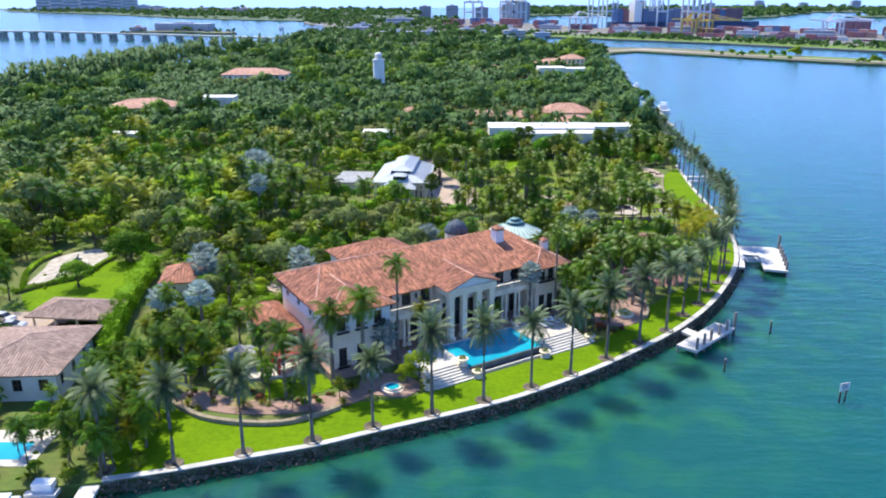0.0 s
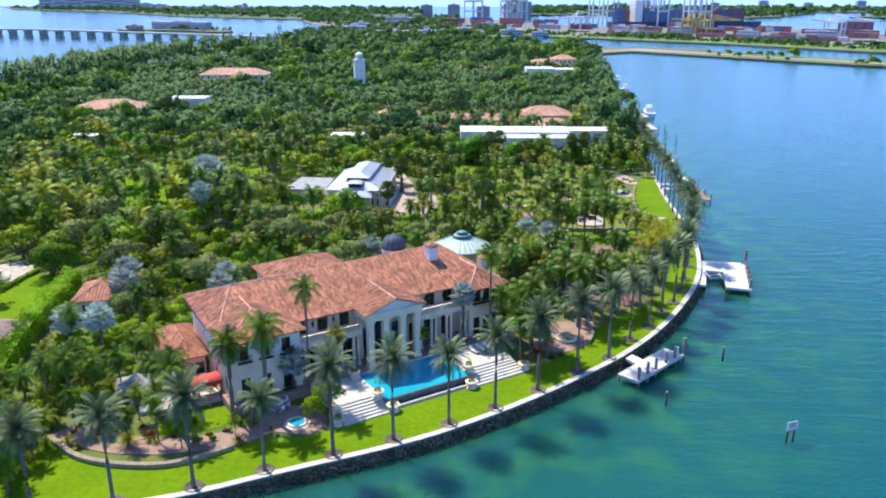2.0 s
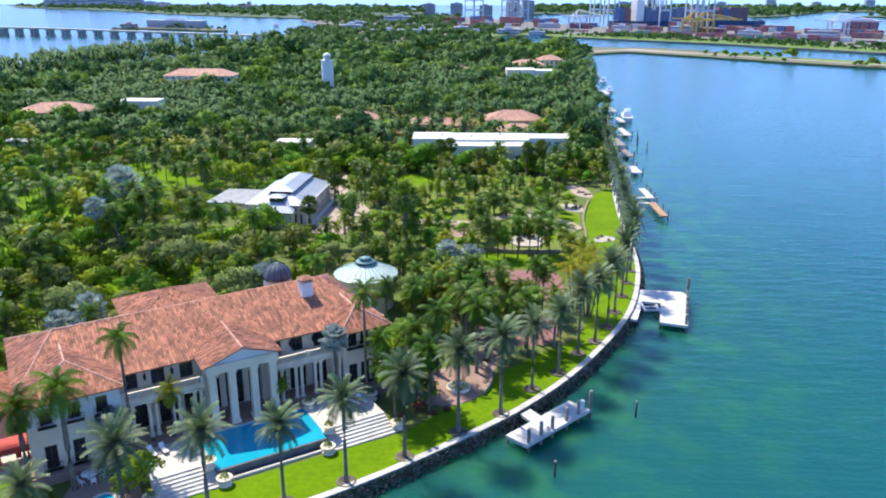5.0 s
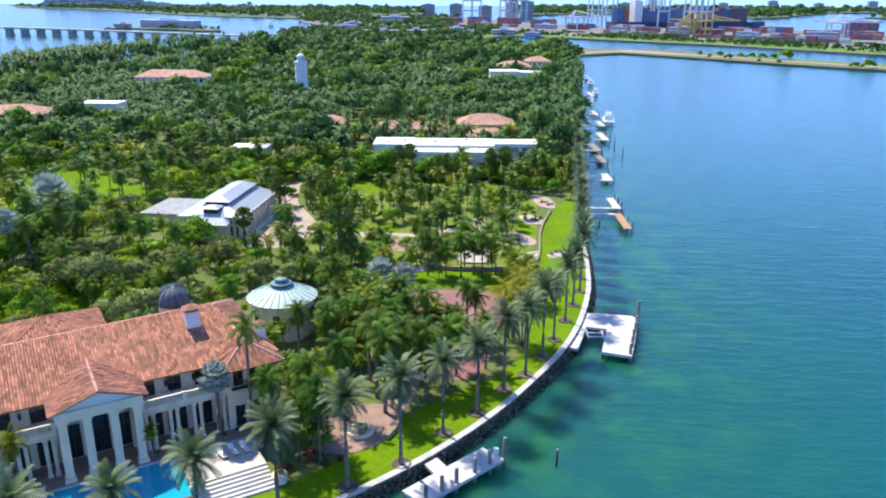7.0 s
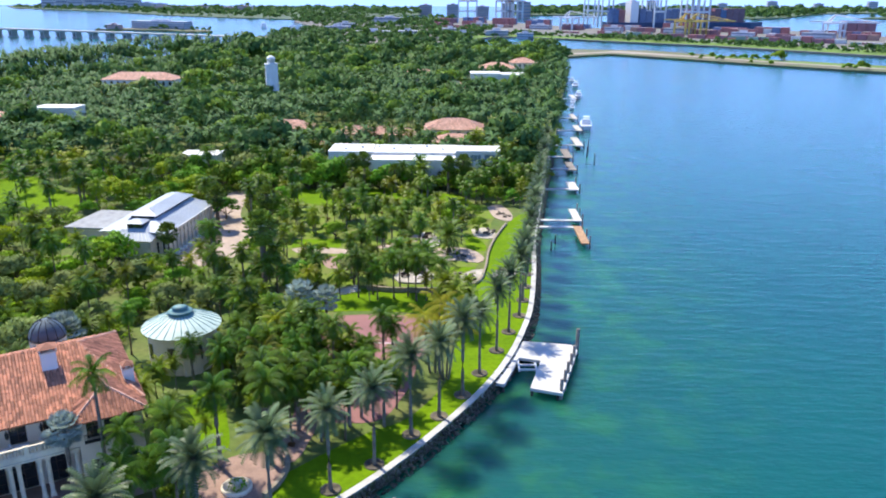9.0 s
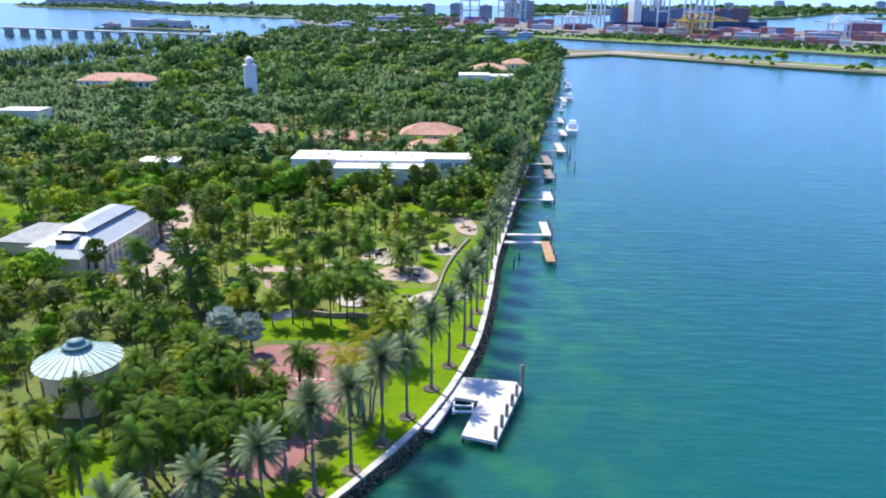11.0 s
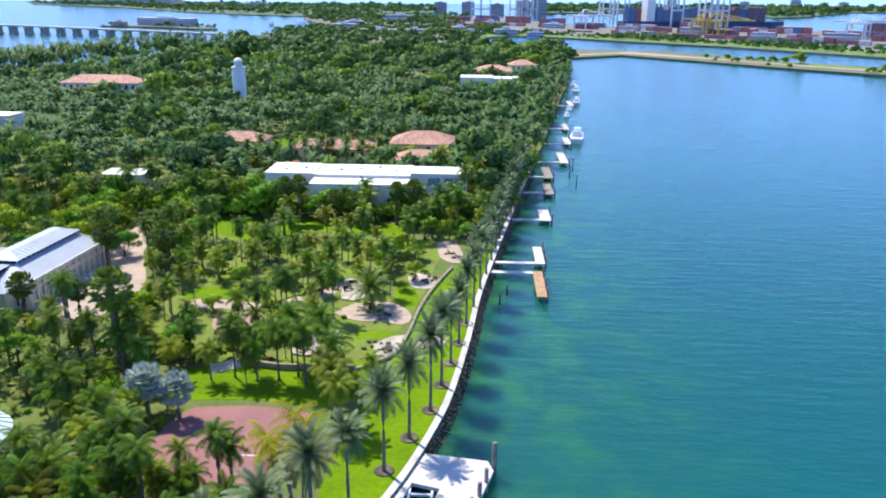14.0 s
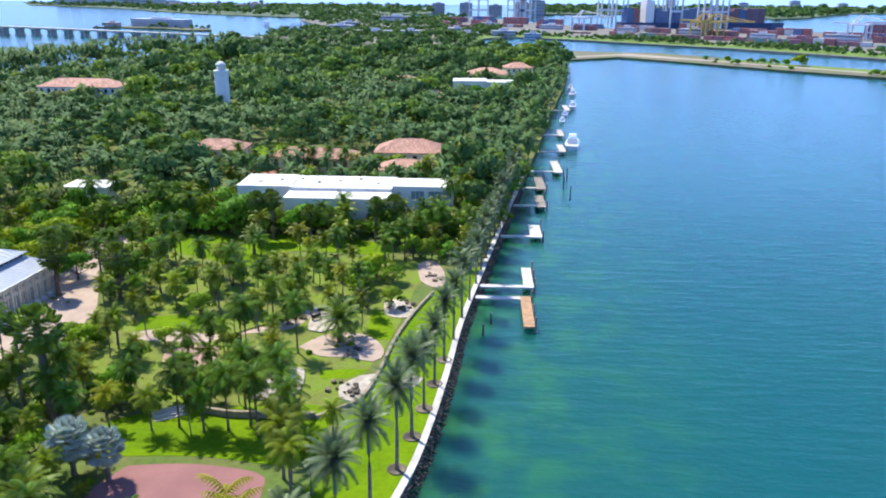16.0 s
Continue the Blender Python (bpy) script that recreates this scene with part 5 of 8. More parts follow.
for tx, ty, tb, th in ((18.0, 159.3, 3.0, 3.4),):
    tr = thing("garden_turret", "small square turret with terracotta cap", "turret", put(tx, ty, GZ, 32))
    part("body", MB().box(-1.3, -1.3, 0, 1.3, 1.3, th), M_STUCCO, tr)
    rm = MB()
    for k, (a, b) in enumerate((((-1.7, -1.7, th), (1.7, -1.7, th)), ((1.7, -1.7, th), (1.7, 1.7, th)), ((1.7, 1.7, th), (-1.7, 1.7, th)), ((-1.7, 1.7, th), (-1.7, -1.7, th)))):
        tile_face(rm, a, b, (0, 0, th + 1.5), (0, 0, th + 1.5), seed=k)
    part("roof", rm, M_TILE, tr)

# orangery with metal roof
og = thing("orangery", "long stone orangery with pale standing-seam metal roof and lantern", "pavilion", pose(-11.6, 226.8, GZ, 0, 0, -4.5))
x0, x1, y0, y1, h = -7.4, 7.4, -12.6, 12.6, 5.0
block(og, x0, y0, x1, y1, 0, 3.5, M_STONE, {'e': even(24, 25.2, 0.62, 0.5, 3.1, 0.5), 's': even(10, 14.8, 0.7, 0.5, 3.1, 0.5)}, cols=1, rows=3, frame=M_WHITE)
block(og, x0, y0, x1, y1, 3.5, h, M_STONE, {'e': even(24, 25.2, 0.62, 3.75, 4.45, 0.5), 's': even(10, 14.8, 0.7, 3.75, 4.45, 0.5)}, cols=1, rows=1, frame=M_WHITE)
PIL = MB().box(0.0, -0.28, 0, 0.2, 0.28, 4.95).box(0.0, -0.36, 0, 0.28, 0.36, 0.5).box(0.0, -0.36, 4.6, 0.27, 0.36, 4.9).mesh("pilaster")
PBOX = MB().box(-0.4, -0.4, 0, 0.4, 0.4, 0.7).box(-0.45, -0.45, 0.62, 0.45, 0.45, 0.72).mesh("planter_box")
PIL.materials.append(M_STONE)
PBOX.materials.append(M_WHITE)
for k in range(13):
    yy = y0 + 0.5 + (y1 - y0 - 1.0) * k / 12
    part("pilaster", PIL, M_STONE, og, m=put(x1, yy, 0))
    if k < 12:
        part("planter_box", PBOX, M_WHITE, og, "low white planter", m=put(x1 + 1.2, yy + 1.0, 0))
part("cornice", MB().box(x0 - .35, y0 - .35, h, x1 + .35, y1 + .35, h + 0.3).box(x0 - .5, y0 - .5, h + 0.3, x1 + .5, y1 + .5, h + 0.42), M_STONE, og)
o, ze, zt, ins = 0.6, h + 0.42, h + 2.2, 4.4
A = [(x0 - o, y0 - o, ze), (x1 + o, y0 - o, ze), (x1 + o, y1 + o, ze), (x0 - o, y1 + o, ze)]
B = [(x0 + ins, y0 + 3.6, zt), (x1 - ins, y0 + 3.6, zt), (x1 - ins, y1 - 1.6, zt), (x0 + ins, y1 - 1.6, zt)]
rf = part("roof", MB().add(A + B, [(0, 1, 5, 4), (1, 2, 6, 5), (2, 3, 7, 6), (3, 0, 4, 7), (4, 5, 6, 7), (3, 2, 1, 0)]), M_METALROOF, og)
part("gutter", MB().box(x1 + o - .12, y0 - o, ze - .02, x1 + o + .1, y1 + o, ze + .14).box(x0 - o, y0 - o - .1, ze - .02, x1 + o - .12, y0 - o + .12, ze + .14), M_FLATROOF, rf, "white edge gutter")
for k in range(34):
    yy = y0 + (y1 - y0) * k / 33
    yt = min(max(yy, y0 + 3.6), y1 - 1.6)
    part("seam", MB().tube([(x1 + o, yy, ze + .03), (x1 - ins, yt, zt + .03)], 0.055, 4), M_FLATROOF, rf)
lx0, lx1, ly0, ly1 = x0 + ins - 0.1, x1 - ins + 0.1, y0 + 4.0, y1 - 1.6
part("lantern_glazing", MB().box(lx0 + .3, ly0 + .3, zt - 0.5, lx1 - .3, ly1 - .3, zt + 0.75), M_GLASSD, og, "dark glazing of the roof lantern")
for k in range(15):
    yy = ly0 + .3 + (ly1 - ly0 - .6) * k / 14
    part("mullion", MB().box(lx1 - .34, yy - .06, zt - .5, lx1 - .22, yy + .06, zt + .75), M_WHITE, og)
xm, zl = (lx0 + lx1) / 2, zt + 0.75
lr = part("roof_lantern", MB().add([(lx0 - .4, ly0 - .4, zl), (lx1 + .4, ly0 - .4, zl), (lx1 + .4, ly1 + .4, zl), (lx0 - .4, ly1 + .4, zl), (xm - .6, ly0 + 2.2, zl + 1.1), (xm + .6, ly0 + 2.2, zl + 1.1), (xm + .6, ly1 - 2.2, zl + 1.1), (xm - .6, ly1 - 2.2, zl + 1.1)],
              [(0, 1, 5, 4), (1, 2, 6, 5), (2, 3, 7, 6), (3, 0, 4, 7), (4, 5, 6, 7), (3, 2, 1, 0)]), M_METALROOF, og, "raised metal roof of the lantern")
for k in range(18):
    yy = ly0 + (ly1 - ly0) * k / 17
    yt = min(max(yy, ly0 + 2.2), ly1 - 2.2)
    part("seam", MB().tube([(lx1 + .4, yy, zl + .03), (xm + .6, yt, zl + 1.13)], 0.05, 4), M_FLATROOF, lr)
# entrance porch with its own small lantern
part("porch_wall", MB().box(-4.6, y0 - 2.6, 0, 4.6, y0 - 2.3, 4.2).box(-4.6, y0 - 2.3, 0, -4.3, y0, 4.2).box(4.3, y0 - 2.3, 0, 4.6, y0, 4.2), M_STONE, og)
pr = part("porch_roof", MB().add([(-5.1, y0 - 3.1, 4.2), (5.1, y0 - 3.1, 4.2), (5.1, y0 + .5, 4.9), (-5.1, y0 + .5, 4.9), (-2.6, y0 - 0.2, 6.0), (2.6, y0 - 0.2, 6.0), (2.6, y0 + 3.4, 6.9), (-2.6, y0 + 3.4, 6.9)],
                             [(0, 1, 5, 4), (1, 2, 6, 5), (3, 0, 4, 7), (4, 5, 6, 7), (2, 3, 7, 6), (3, 2, 1, 0)]), M_METALROOF, og)
for k in range(11):
    f = -1 + k * 0.2
    part("seam", MB().tube([(5.1 * f, y0 - 3.1, 4.24), (2.6 * f, y0 - .2, 6.04)], 0.05, 4), M_FLATROOF, pr)
part("porch_lantern", MB().box(-1.7, y0 + .2, 5.9, 1.7, y0 + 3.2, 7.2), M_GLASSD, og, "dark glazing of the porch lantern")
part("porch_cap", MB().add([(-2.1, y0 - .2, 7.2), (2.1, y0 - .2, 7.2), (2.1, y0 + 3.6, 7.2), (-2.1, y0 + 3.6, 7.2), (-.9, y0 + 1.0, 7.7), (.9, y0 + 1.0, 7.7), (.9, y0 + 2.4, 7.7), (-.9, y0 + 2.4, 7.7)],
                     [(0, 1, 5, 4), (1, 2, 6, 5), (2, 3, 7, 6), (3, 0, 4, 7), (4, 5, 6, 7), (3, 2, 1, 0)]), M_METALROOF, og)
ax = thing("annex", "low annex with grey flat roof beside the orangery", "building", put(0, 0, GZ))
part("wall", MB().prism([(-33.5, 225), (-22.4, 224), (-22.0, 238.5), (-31.5, 239.5)], -0.2, 2.9), M_STUCCO, ax)
part("roof", MB().prism([(-33.9, 224.6), (-22.2, 223.6), (-21.6, 238.9), (-31.8, 239.9)], 2.9, 3.2), M_TENT, ax, "grey flat roof")

# ---- far shore, bridge and harbour ----
land = [(-215, 1085), (-120, 1045), (-20, 1005), (60, 1010), (80, 1160), (112, 1225), (190, 1176), (276, 1088), (363, 1010), (470, 865), (620, 700), (1500, 700), (1500, 1000), (700, 1270), (640, 1500), (480, 1560), (300, 1560), (190, 1850), (60, 2300), (-150, 2000), (-420, 2480), (-330, 1900), (-180, 1450), (-230, 1250)]
structure("far_shore", MB().prism(land, -1, 2.0), M_YARD, "low green and built-over far shore", "land")
cause = [(150, 822), (212, 868), (274, 801), (325, 742), (376, 693), (520, 590), (560, 620), (408, 752), (350, 806), (300, 884), (262, 930), (200, 940), (150, 960), (60, 1012), (-60, 1045), (-200, 1085), (-212, 1066), (-60, 985), (40, 985), (120, 930), (136, 860)]
structure("causeway_bank", MB().prism(cause, -1, 1.6), M_FARGRASS, "low grassy causeway bank", "causeway")
road = [(152, 842), (213, 888), (282, 830), (336, 768), (388, 714), (528, 606), (532, 612), (394, 722), (343, 777), (289, 842), (230, 914), (152, 862)]
structure("causeway_road", MB().prism(road, 1.0, 1.75), M_SANDROAD, "pale causeway road along the water", "road")
structure("causeway_verge", MB().prism([(300, 850), (346, 770), (400, 716), (540, 606), (552, 614), (408, 742), (352, 796), (310, 866)], 1.0, 1.7), M_VERGE, "strip of grass along the causeway", "grass")
structure("harbour_verge", MB().prism([(60, 1030), (80, 1165), (112, 1232), (190, 1184), (278, 1096), (366, 1018), (474, 872), (624, 706), (680, 712), (510, 945), (420, 1050), (330, 1130), (235, 1225), (110, 1300), (40, 1200)], 1.0, 2.1), M_VERGE, "bright grass verge along the harbour channel", "grass")
br = thing("road_bridge", "long low concrete road bridge on piers across the bay", "bridge")
bx0, by0, bx1, by1 = -900.0, 1262.0, -190.0, 1085.0
N = 27


def deck_z(f):
    return 10.0 - 6.0 * max(0.0, (f - 0.45) / 0.55)


mb = MB()
nrm = Vector((-(by1 - by0), bx1 - bx0)).normalized() * 6
vs, fs = [], []
for i in range(N + 1):
    f = i / N
    x, y, z = bx0 + (bx1 - bx0) * f, by0 + (by1 - by0) * f, deck_z(f)
    for s, dz in ((-1, 0), (-1, 1.9), (1, 1.9), (1, 0)):
        vs.append((x + nrm.x * s, y + nrm.y * s, z + dz))
for i in range(N):
    for k in range(4):
        fs.append((4 * i + k, 4 * i + (k + 1) % 4, 4 * i + 4 + (k + 1) % 4, 4 * i + 4 + k))
part("deck", mb.add(vs, fs), M_FARROAD, br)
ang = math.degrees(math.atan2(by1 - by0, bx1 - bx0))
for i in range(N + 1):
    f = i / N
    x, y, z = bx0 + (bx1 - bx0) * f, by0 + (by1 - by0) * f, deck_z(f)
    part("pier", MB().box(-3.4, -5, -3, -1.4, 5, z).box(1.4, -5, -3, 3.4, 5, z).box(-4.2, -5.5, z - 1.6, 4.2, 5.5, z).box(-4.5, -6, -3, 4.5, 6, 1.4), M_FARROAD, br, m=put(x, y, 0, ang))

rnd = random.Random(9)


def tower_block(name, label, x, y, w, d, h, material, turn=0.0, floors=None, category="building"):
    """A building with floor bands and a roof box."""
    ob = thing(name, label, category, put(x, y, 0.0, turn))
    fl = floors or max(2, int(h / 4))
    fl = min(fl, 5)
    for k in range(fl):
        z = h * k / fl
        part("storey", MB().box(-w / 2, -d / 2, z, w / 2, d / 2, z + h / fl * 0.55), material, ob)
        part("window_band", MB().box(-w / 2 + .5, -d / 2 + .5, z + h / fl * 0.55, w / 2 - .5, d / 2 - .5, z + h / fl), M_FARWIN, ob, "grey-blue window band")
    part("roof", MB().box(-w / 2, -d / 2, h, w / 2, d / 2, h + 1).box(-w / 6, -d / 6, h + 1, w / 6, d / 6, h + 4), material, ob)
    return ob


for k, (px, w, h) in enumerate(((-1890, 60, 70), (-1810, 50, 85), (-1730, 70, 75), (-1650, 40, 95), (-1600, 50, 95), (-1530, 60, 80), (-1470, 50, 70), (-1400, 60, 60), (-1330, 50, 30), (-1260, 60, 26))):
    tower_block("apartment_tower", "pale apartment tower, tinted for haze, on the far island", px * 1.0, 3700 - (k - 4) * 30, w, 30, h, M_FARBLD)
for k in range(7):
    tower_block("apartment_block", "low pale rose apartment block on the far island", -1180 + k * 70, 3350 - k * 45, 55, 25, rnd.uniform(12, 22), M_FARPINK)
fisher = [(-2600, 4700), (-1990, 3700), (-1280, 3060), (-803, 2440), (-588, 2235), (-368, 2078), (-250, 2300), (-60, 2700), (-100, 3600), (-900, 4600)]
structure("far_island", MB().prism(fisher, -1, 2.0), M_MANGROVE, "distant low wooded island", "land")
islet = smooth_line([(-575, 1420), (-530, 1475), (-400, 1425), (-350, 1355), (-390, 1345), (-450, 1395), (-575, 1420)], 20)
structure("islet", MB().prism(islet[:-1], -1, 2.0), M_FARGRASS, "small built-up islet behind the bridge", "land")
tower_block("islet_building", "long grey low building on the islet", -468, 1448, 118, 22, 14, M_FARBLD, -22, 4)
tower_block("islet_house", "small tan building on the islet", -545, 1430, 26, 14, 8, M_FARPINK, -20, 2)
for x, y, s in ((-316, 1560, 42), (-215, 1365, 60), (-185, 1375, 40)):
    boat(x, y, 70 if s > 50 else 15, s, "large white yacht at the far shore")
for x, y, w, d, h in ((-150, 1395, 40, 18, 9), (-75, 1235, 55, 16, 8), (-20, 1220, 28, 14, 9), (-145, 1455, 30, 18, 12), (60, 1200, 30, 14, 8), (110, 1240, 34, 14, 9), (-90, 1700, 60, 25, 16), (40, 1350, 26, 16, 8), (150, 1205, 24, 12, 7)):
    tower_block("shed", "low pale building on the far shore", x, y, w, d, h, M_FARBLD, rnd.uniform(-8, 8), 2)
for x, y, w, h in ((-60, 2700, 40, 32), (30, 2650, 40, 34), (190, 2350, 36, 40), (235, 2350, 36, 44), (120, 2500, 40, 30)):
    tower_block("apartment_block", "rose-coloured apartment block beyond the harbour", x, y, w, 30, h, M_FARPINK)

# container paints are paled: harbour haze is mixed into their base colours
CONT = [mat("container_" + n, c, 0.6, vary=0.15, scale=6.0, obj=0.2) for n, c in
        (("red", (0.40, 0.15, 0.14)), ("blue", (0.13, 0.19, 0.33)), ("rust", (0.38, 0.22, 0.17)), ("white", (0.6, 0.6, 0.6)), ("green", (0.18, 0.32, 0.28)), ("maroon", (0.27, 0.13, 0.15)))]
BOXES = []
for m in CONT:
    me = MB().box(-6.05, -1.22, 0, 6.05, 1.22, 2.6).mesh("container")
    me.materials.append(m)
    BOXES.append(me)


def container_stack(x, y, turn, nx, ny, nz, pick, label, full=0.85):
    ob = thing("container_stack", label, "containers", put(x, y, 1.98, turn), "container stacks in the harbour")
    for i in range(nx):
        for j in range(ny):
            top = nz if rnd.random() < full else max(1, nz - rnd.randrange(1, 3))
            me = BOXES[rnd.choice(pick)]
            part("container", me, None, ob, m=put((i - nx / 2) * 13.0, (j - ny / 2) * 5.2, 0) @ Matrix.Diagonal((1, 2.0, top, 1)))


def along(pts, f):
    """A point at the share f of a broken line."""
    f *= len(pts) - 1
    i = min(int(f), len(pts) - 2)
    return [p + (q - p) * (f - i) for p, q in zip(pts[i], pts[i + 1])]


YARD_FRONT = [(30, 1560), (120, 1440), (290, 1310), (388, 1200), (475, 1120), (560, 1055), (700, 960)]
YARD_MID = [(0, 1720), (160, 1560), (330, 1420), (440, 1300), (560, 1200), (680, 1110)]
YARD_BACK = [(0, 1860), (150, 1760), (300, 1520), (500, 1420), (620, 1290), (720, 1180)]
for k in range(16):
    x, y = along(YARD_FRONT, (k + 0.5) / 16)
    container_stack(x, y, -38, 3, 2, rnd.choice((1, 2, 2, 3)), (0, 0, 2, 4, 3, 5, 5), "stacked mixed shipping containers")
for k in range(14):
    x, y = along(YARD_MID, (k + 0.5) / 14)
    container_stack(x, y, -36, 3, 3, rnd.choice((2, 3, 3, 4)), (0, 0, 2, 5, 3, 5), "stacked red and rust shipping containers")
for k in range(12):
    x, y = along(YARD_BACK, (k + 0.5) / 12)
    container_stack(x, y, -30, 4, 3, rnd.choice((3, 4, 5)), (0, 0, 1, 3, 5), "stacked mixed shipping containers")
container_stack(690, 1330, -30, 4, 5, 8, (0, 5, 1, 5), "tall red container stacks")
for k in range(7):
    x, y = along(YARD_MID, (k + 0.7) / 7.5)
    tower_block("shed", "low pale harbour shed", x + 18, y - 45, rnd.uniform(24, 44), 14, rnd.uniform(7, 11), M_FARBLD, -35, 2)
sh = thing("container_ship", "dark blue container ship with stacked boxes and white bridge", "ship", put(500, 1650, 0, 10))
part("hull", MB().prism([(-165, -18), (130, -18), (165, 0), (130, 18), (-165, 18)], -3, 11), M_SHIP, sh)
part("bridge_house", MB().box(-120, -15, 11, -104, 15, 50).box(-116, -6, 50, -108, 6, 56), M_BOAT, sh, "white bridge house")
for i in range(19):
    for k in range(2):
        xx = -95 + i * 12.8 if i < 17 else -150 + (i - 17) * 12.8
        part("container", BOXES[rnd.choice((1, 1, 5, 1, 0, 1))], None, sh, m=put(xx, -8 + 16 * k, 11) @ Matrix.Diagonal((1, 6.5, rnd.choice((8, 9, 9, 10)), 1)))


def crane(x, y, h, material, turn=0.0):
    ob = thing("harbour_crane", "tall white quayside gantry crane" if material is M_STEELW else "yellow yard gantry crane", "crane", put(x, y, 2.0, turn), "harbour cranes")
    for sx in (-11, 11):
        for sy in (-12, 12):
            part("leg", MB().box(sx - 1.3, sy - 1.3, 0, sx + 1.3, sy + 1.3, h * 0.62), material, ob)
    part("crossbeam", MB().box(-12.4, -13.4, h * 0.3, 12.4, -10.6, h * 0.34), material, ob)
    part("crossbeam", MB().box(-12.4, 10.6, h * 0.3, 12.4, 13.4, h * 0.34), material, ob)
    part("platform", MB().box(-12.4, -13.4, h * 0.6, 12.4, 13.4, h * 0.66), material, ob)
    part("boom", MB().box(-2, -60, h * 0.66, 2, 35, h * 0.72), material, ob)
    part("mast", MB().tube([(-6, 8, h * 0.72), (0, 0, h)], 1.2, 6).tube([(6, 8, h * 0.72), (0, 0, h)], 1.2, 6).tube([(0, 0, h), (0, -52, h * 0.72)], 0.6, 5), material, ob)


for x, y in ((322, 1700), (340, 1640), (426, 1640), (437, 1620), (492, 1600), (512, 1590)):
    crane(x, y, 92, M_STEELW, 10)
for x, y in ((62, 1930), (82, 1925), (150, 1956), (164, 1950), (178, 1950), (190, 1945)):
    crane(x, y, 74, M_STEELW)
for x, y in ((404, 1300), (418, 1290), (600, 1230), (250, 1480)):
    crane(x, y, 32, M_STEELY if x < 450 and y < 1400 else M_STEELW, 50)

# far low land beyond the harbour
COAST = [(232, 2592), (532, 2779), (769, 2633), (866, 2298), (1000, 2420), (1270, 2880), (1500, 3200), (2400, 3300), (9000, 6000), (9000, 11000), (1700, 11000), (260, 3600)]
COAST_E = [(1200, 2397), (1500, 2250), (2300, 1900), (3000, 2000), (2600, 2900), (1600, 2900)]
structure("far_coast", MB().prism(COAST, -1, 3.0), M_MANGROVE, "distant wooded coast", "land")
structure("far_coast_east", MB().prism(COAST_E, -1, 3.0), M_MANGROVE, "distant wooded coast", "land")
for k in range(9):
    tower_block("far_house", "small pale building on the distant coast", 620 + k * 150, 3500 + (k * 37) % 5 * 60, 40, 20, 24 + (k % 3) * 10, M_FARBLD)

# ---- paths, courts, garden ground ----
slab("ball_court", [(36.5, 181.5), (44, 182.3), (52.5, 181.0), (54.2, 178), (54.0, 170), (53.0, 166), (50, 164.5), (42, 164.5), (37, 166), (34.6, 170), (34.4, 177)], GZ - 0.3, GZ + 0.05, M_COURT, "rose-coloured hard ball court", "court")
structure("court_line", MB().box(43.6, 170.2, GZ, 48.6, 170.4, GZ + 0.058), M_LINE, "short white painted court line", "line")
slab("court_drive", [(36, 146), (47, 145.5), (50.5, 152), (52, 160), (52, 166), (50, 166), (49.5, 158), (46, 156.5), (37, 157)], GZ - 0.3, GZ + 0.045, M_COURT, "rose-coloured paved walk below the ball court", "court")
slab("fountain_plaza", [(27, 126.5), (31.5, 125), (36, 128), (38, 133), (37, 137), (32, 137.5), (28, 133.5)], GZ - 0.3, GZ + 0.10, M_BRICKP, "rose brick plaza beside the mansion", "plaza")
slab("plaza_walk", [(35, 135), (38.5, 136), (39.5, 141), (40, 147), (37, 148), (36, 141)], GZ - 0.3, GZ + 0.08, M_BRICKP, "rose brick walk towards the court", "path")
slab("west_patio", [(-40, 99.0), (-36, 97.3), (-30, 95.2), (-22, 95.2), (-14, 97.5), (-10, 101.5), (-9.5, 104.5), (-15, 101.5), (-22, 98.8), (-30, 99.5), (-37, 102)], GZ - 0.3, GZ + 0.10, M_BRICKP, "rose brick garden terrace with planting", "patio")
wall_c = smooth_line([(-39.7, 98.3), (-37, 96), (-33.5, 93.6), (-28, 92.1), (-22, 92.1), (-17.5, 94.2), (-14.5, 96.4)], 1.2)
structure("garden_wall", strip(wall_c, offset_line(wall_c, 0.7), GZ - 0.3, GZ + 0.6), M_RUBBLE, "low curved rubble garden wall", "wall")
slab("cabana_lawn", [(-26, 99.5), (-18, 101.5), (-16, 105.5), (-20, 107), (-26, 104.5)], GZ - 0.2, GZ + 0.06, M_LAWN, "small bright lawn before the cabana", "lawn")
slab("spa_court", [(-12.5, 101), (-5.5, 99.8), (-3.5, 102), (-5, 106), (-12, 107.5)], GZ - 0.3, GZ + 0.12, M_BRICKP, "rose brick court round the hot tub", "patio")
slab("motor_court", [(-85, 147), (-86, 156), (-87.2, 163), (-83, 168.5), (-79.5, 169.8), (-75.5, 164), (-76, 158), (-80, 153), (-82, 147.5)], GZ - 0.3, GZ + 0.06, M_FLAG, "pale stone fountain court behind low hedges", "court")
slab("entry_court", [(-84, 118), (-70, 117), (-69, 130), (-84, 131)], GZ - 0.3, GZ + 0.05, M_GRAVEL, "pale paved entry court", "drive")
slab("west_lawn", [(-83, 141), (-77, 132.5), (-67, 132), (-61.5, 134), (-65, 148), (-67, 160), (-74.5, 160), (-75, 151), (-80, 147)], GZ - 0.2, GZ + 0.04, M_LAWN, "bright lawn beside the fountain court", "lawn")
slab("house_drive", [(-30, 140), (-22, 147), (-14, 152), (-12, 162), (-20, 160), (-30, 152), (-36, 145)], GZ - 0.3, GZ + 0.05, M_GRAVEL, "pale gravel drive behind the mansion", "drive")
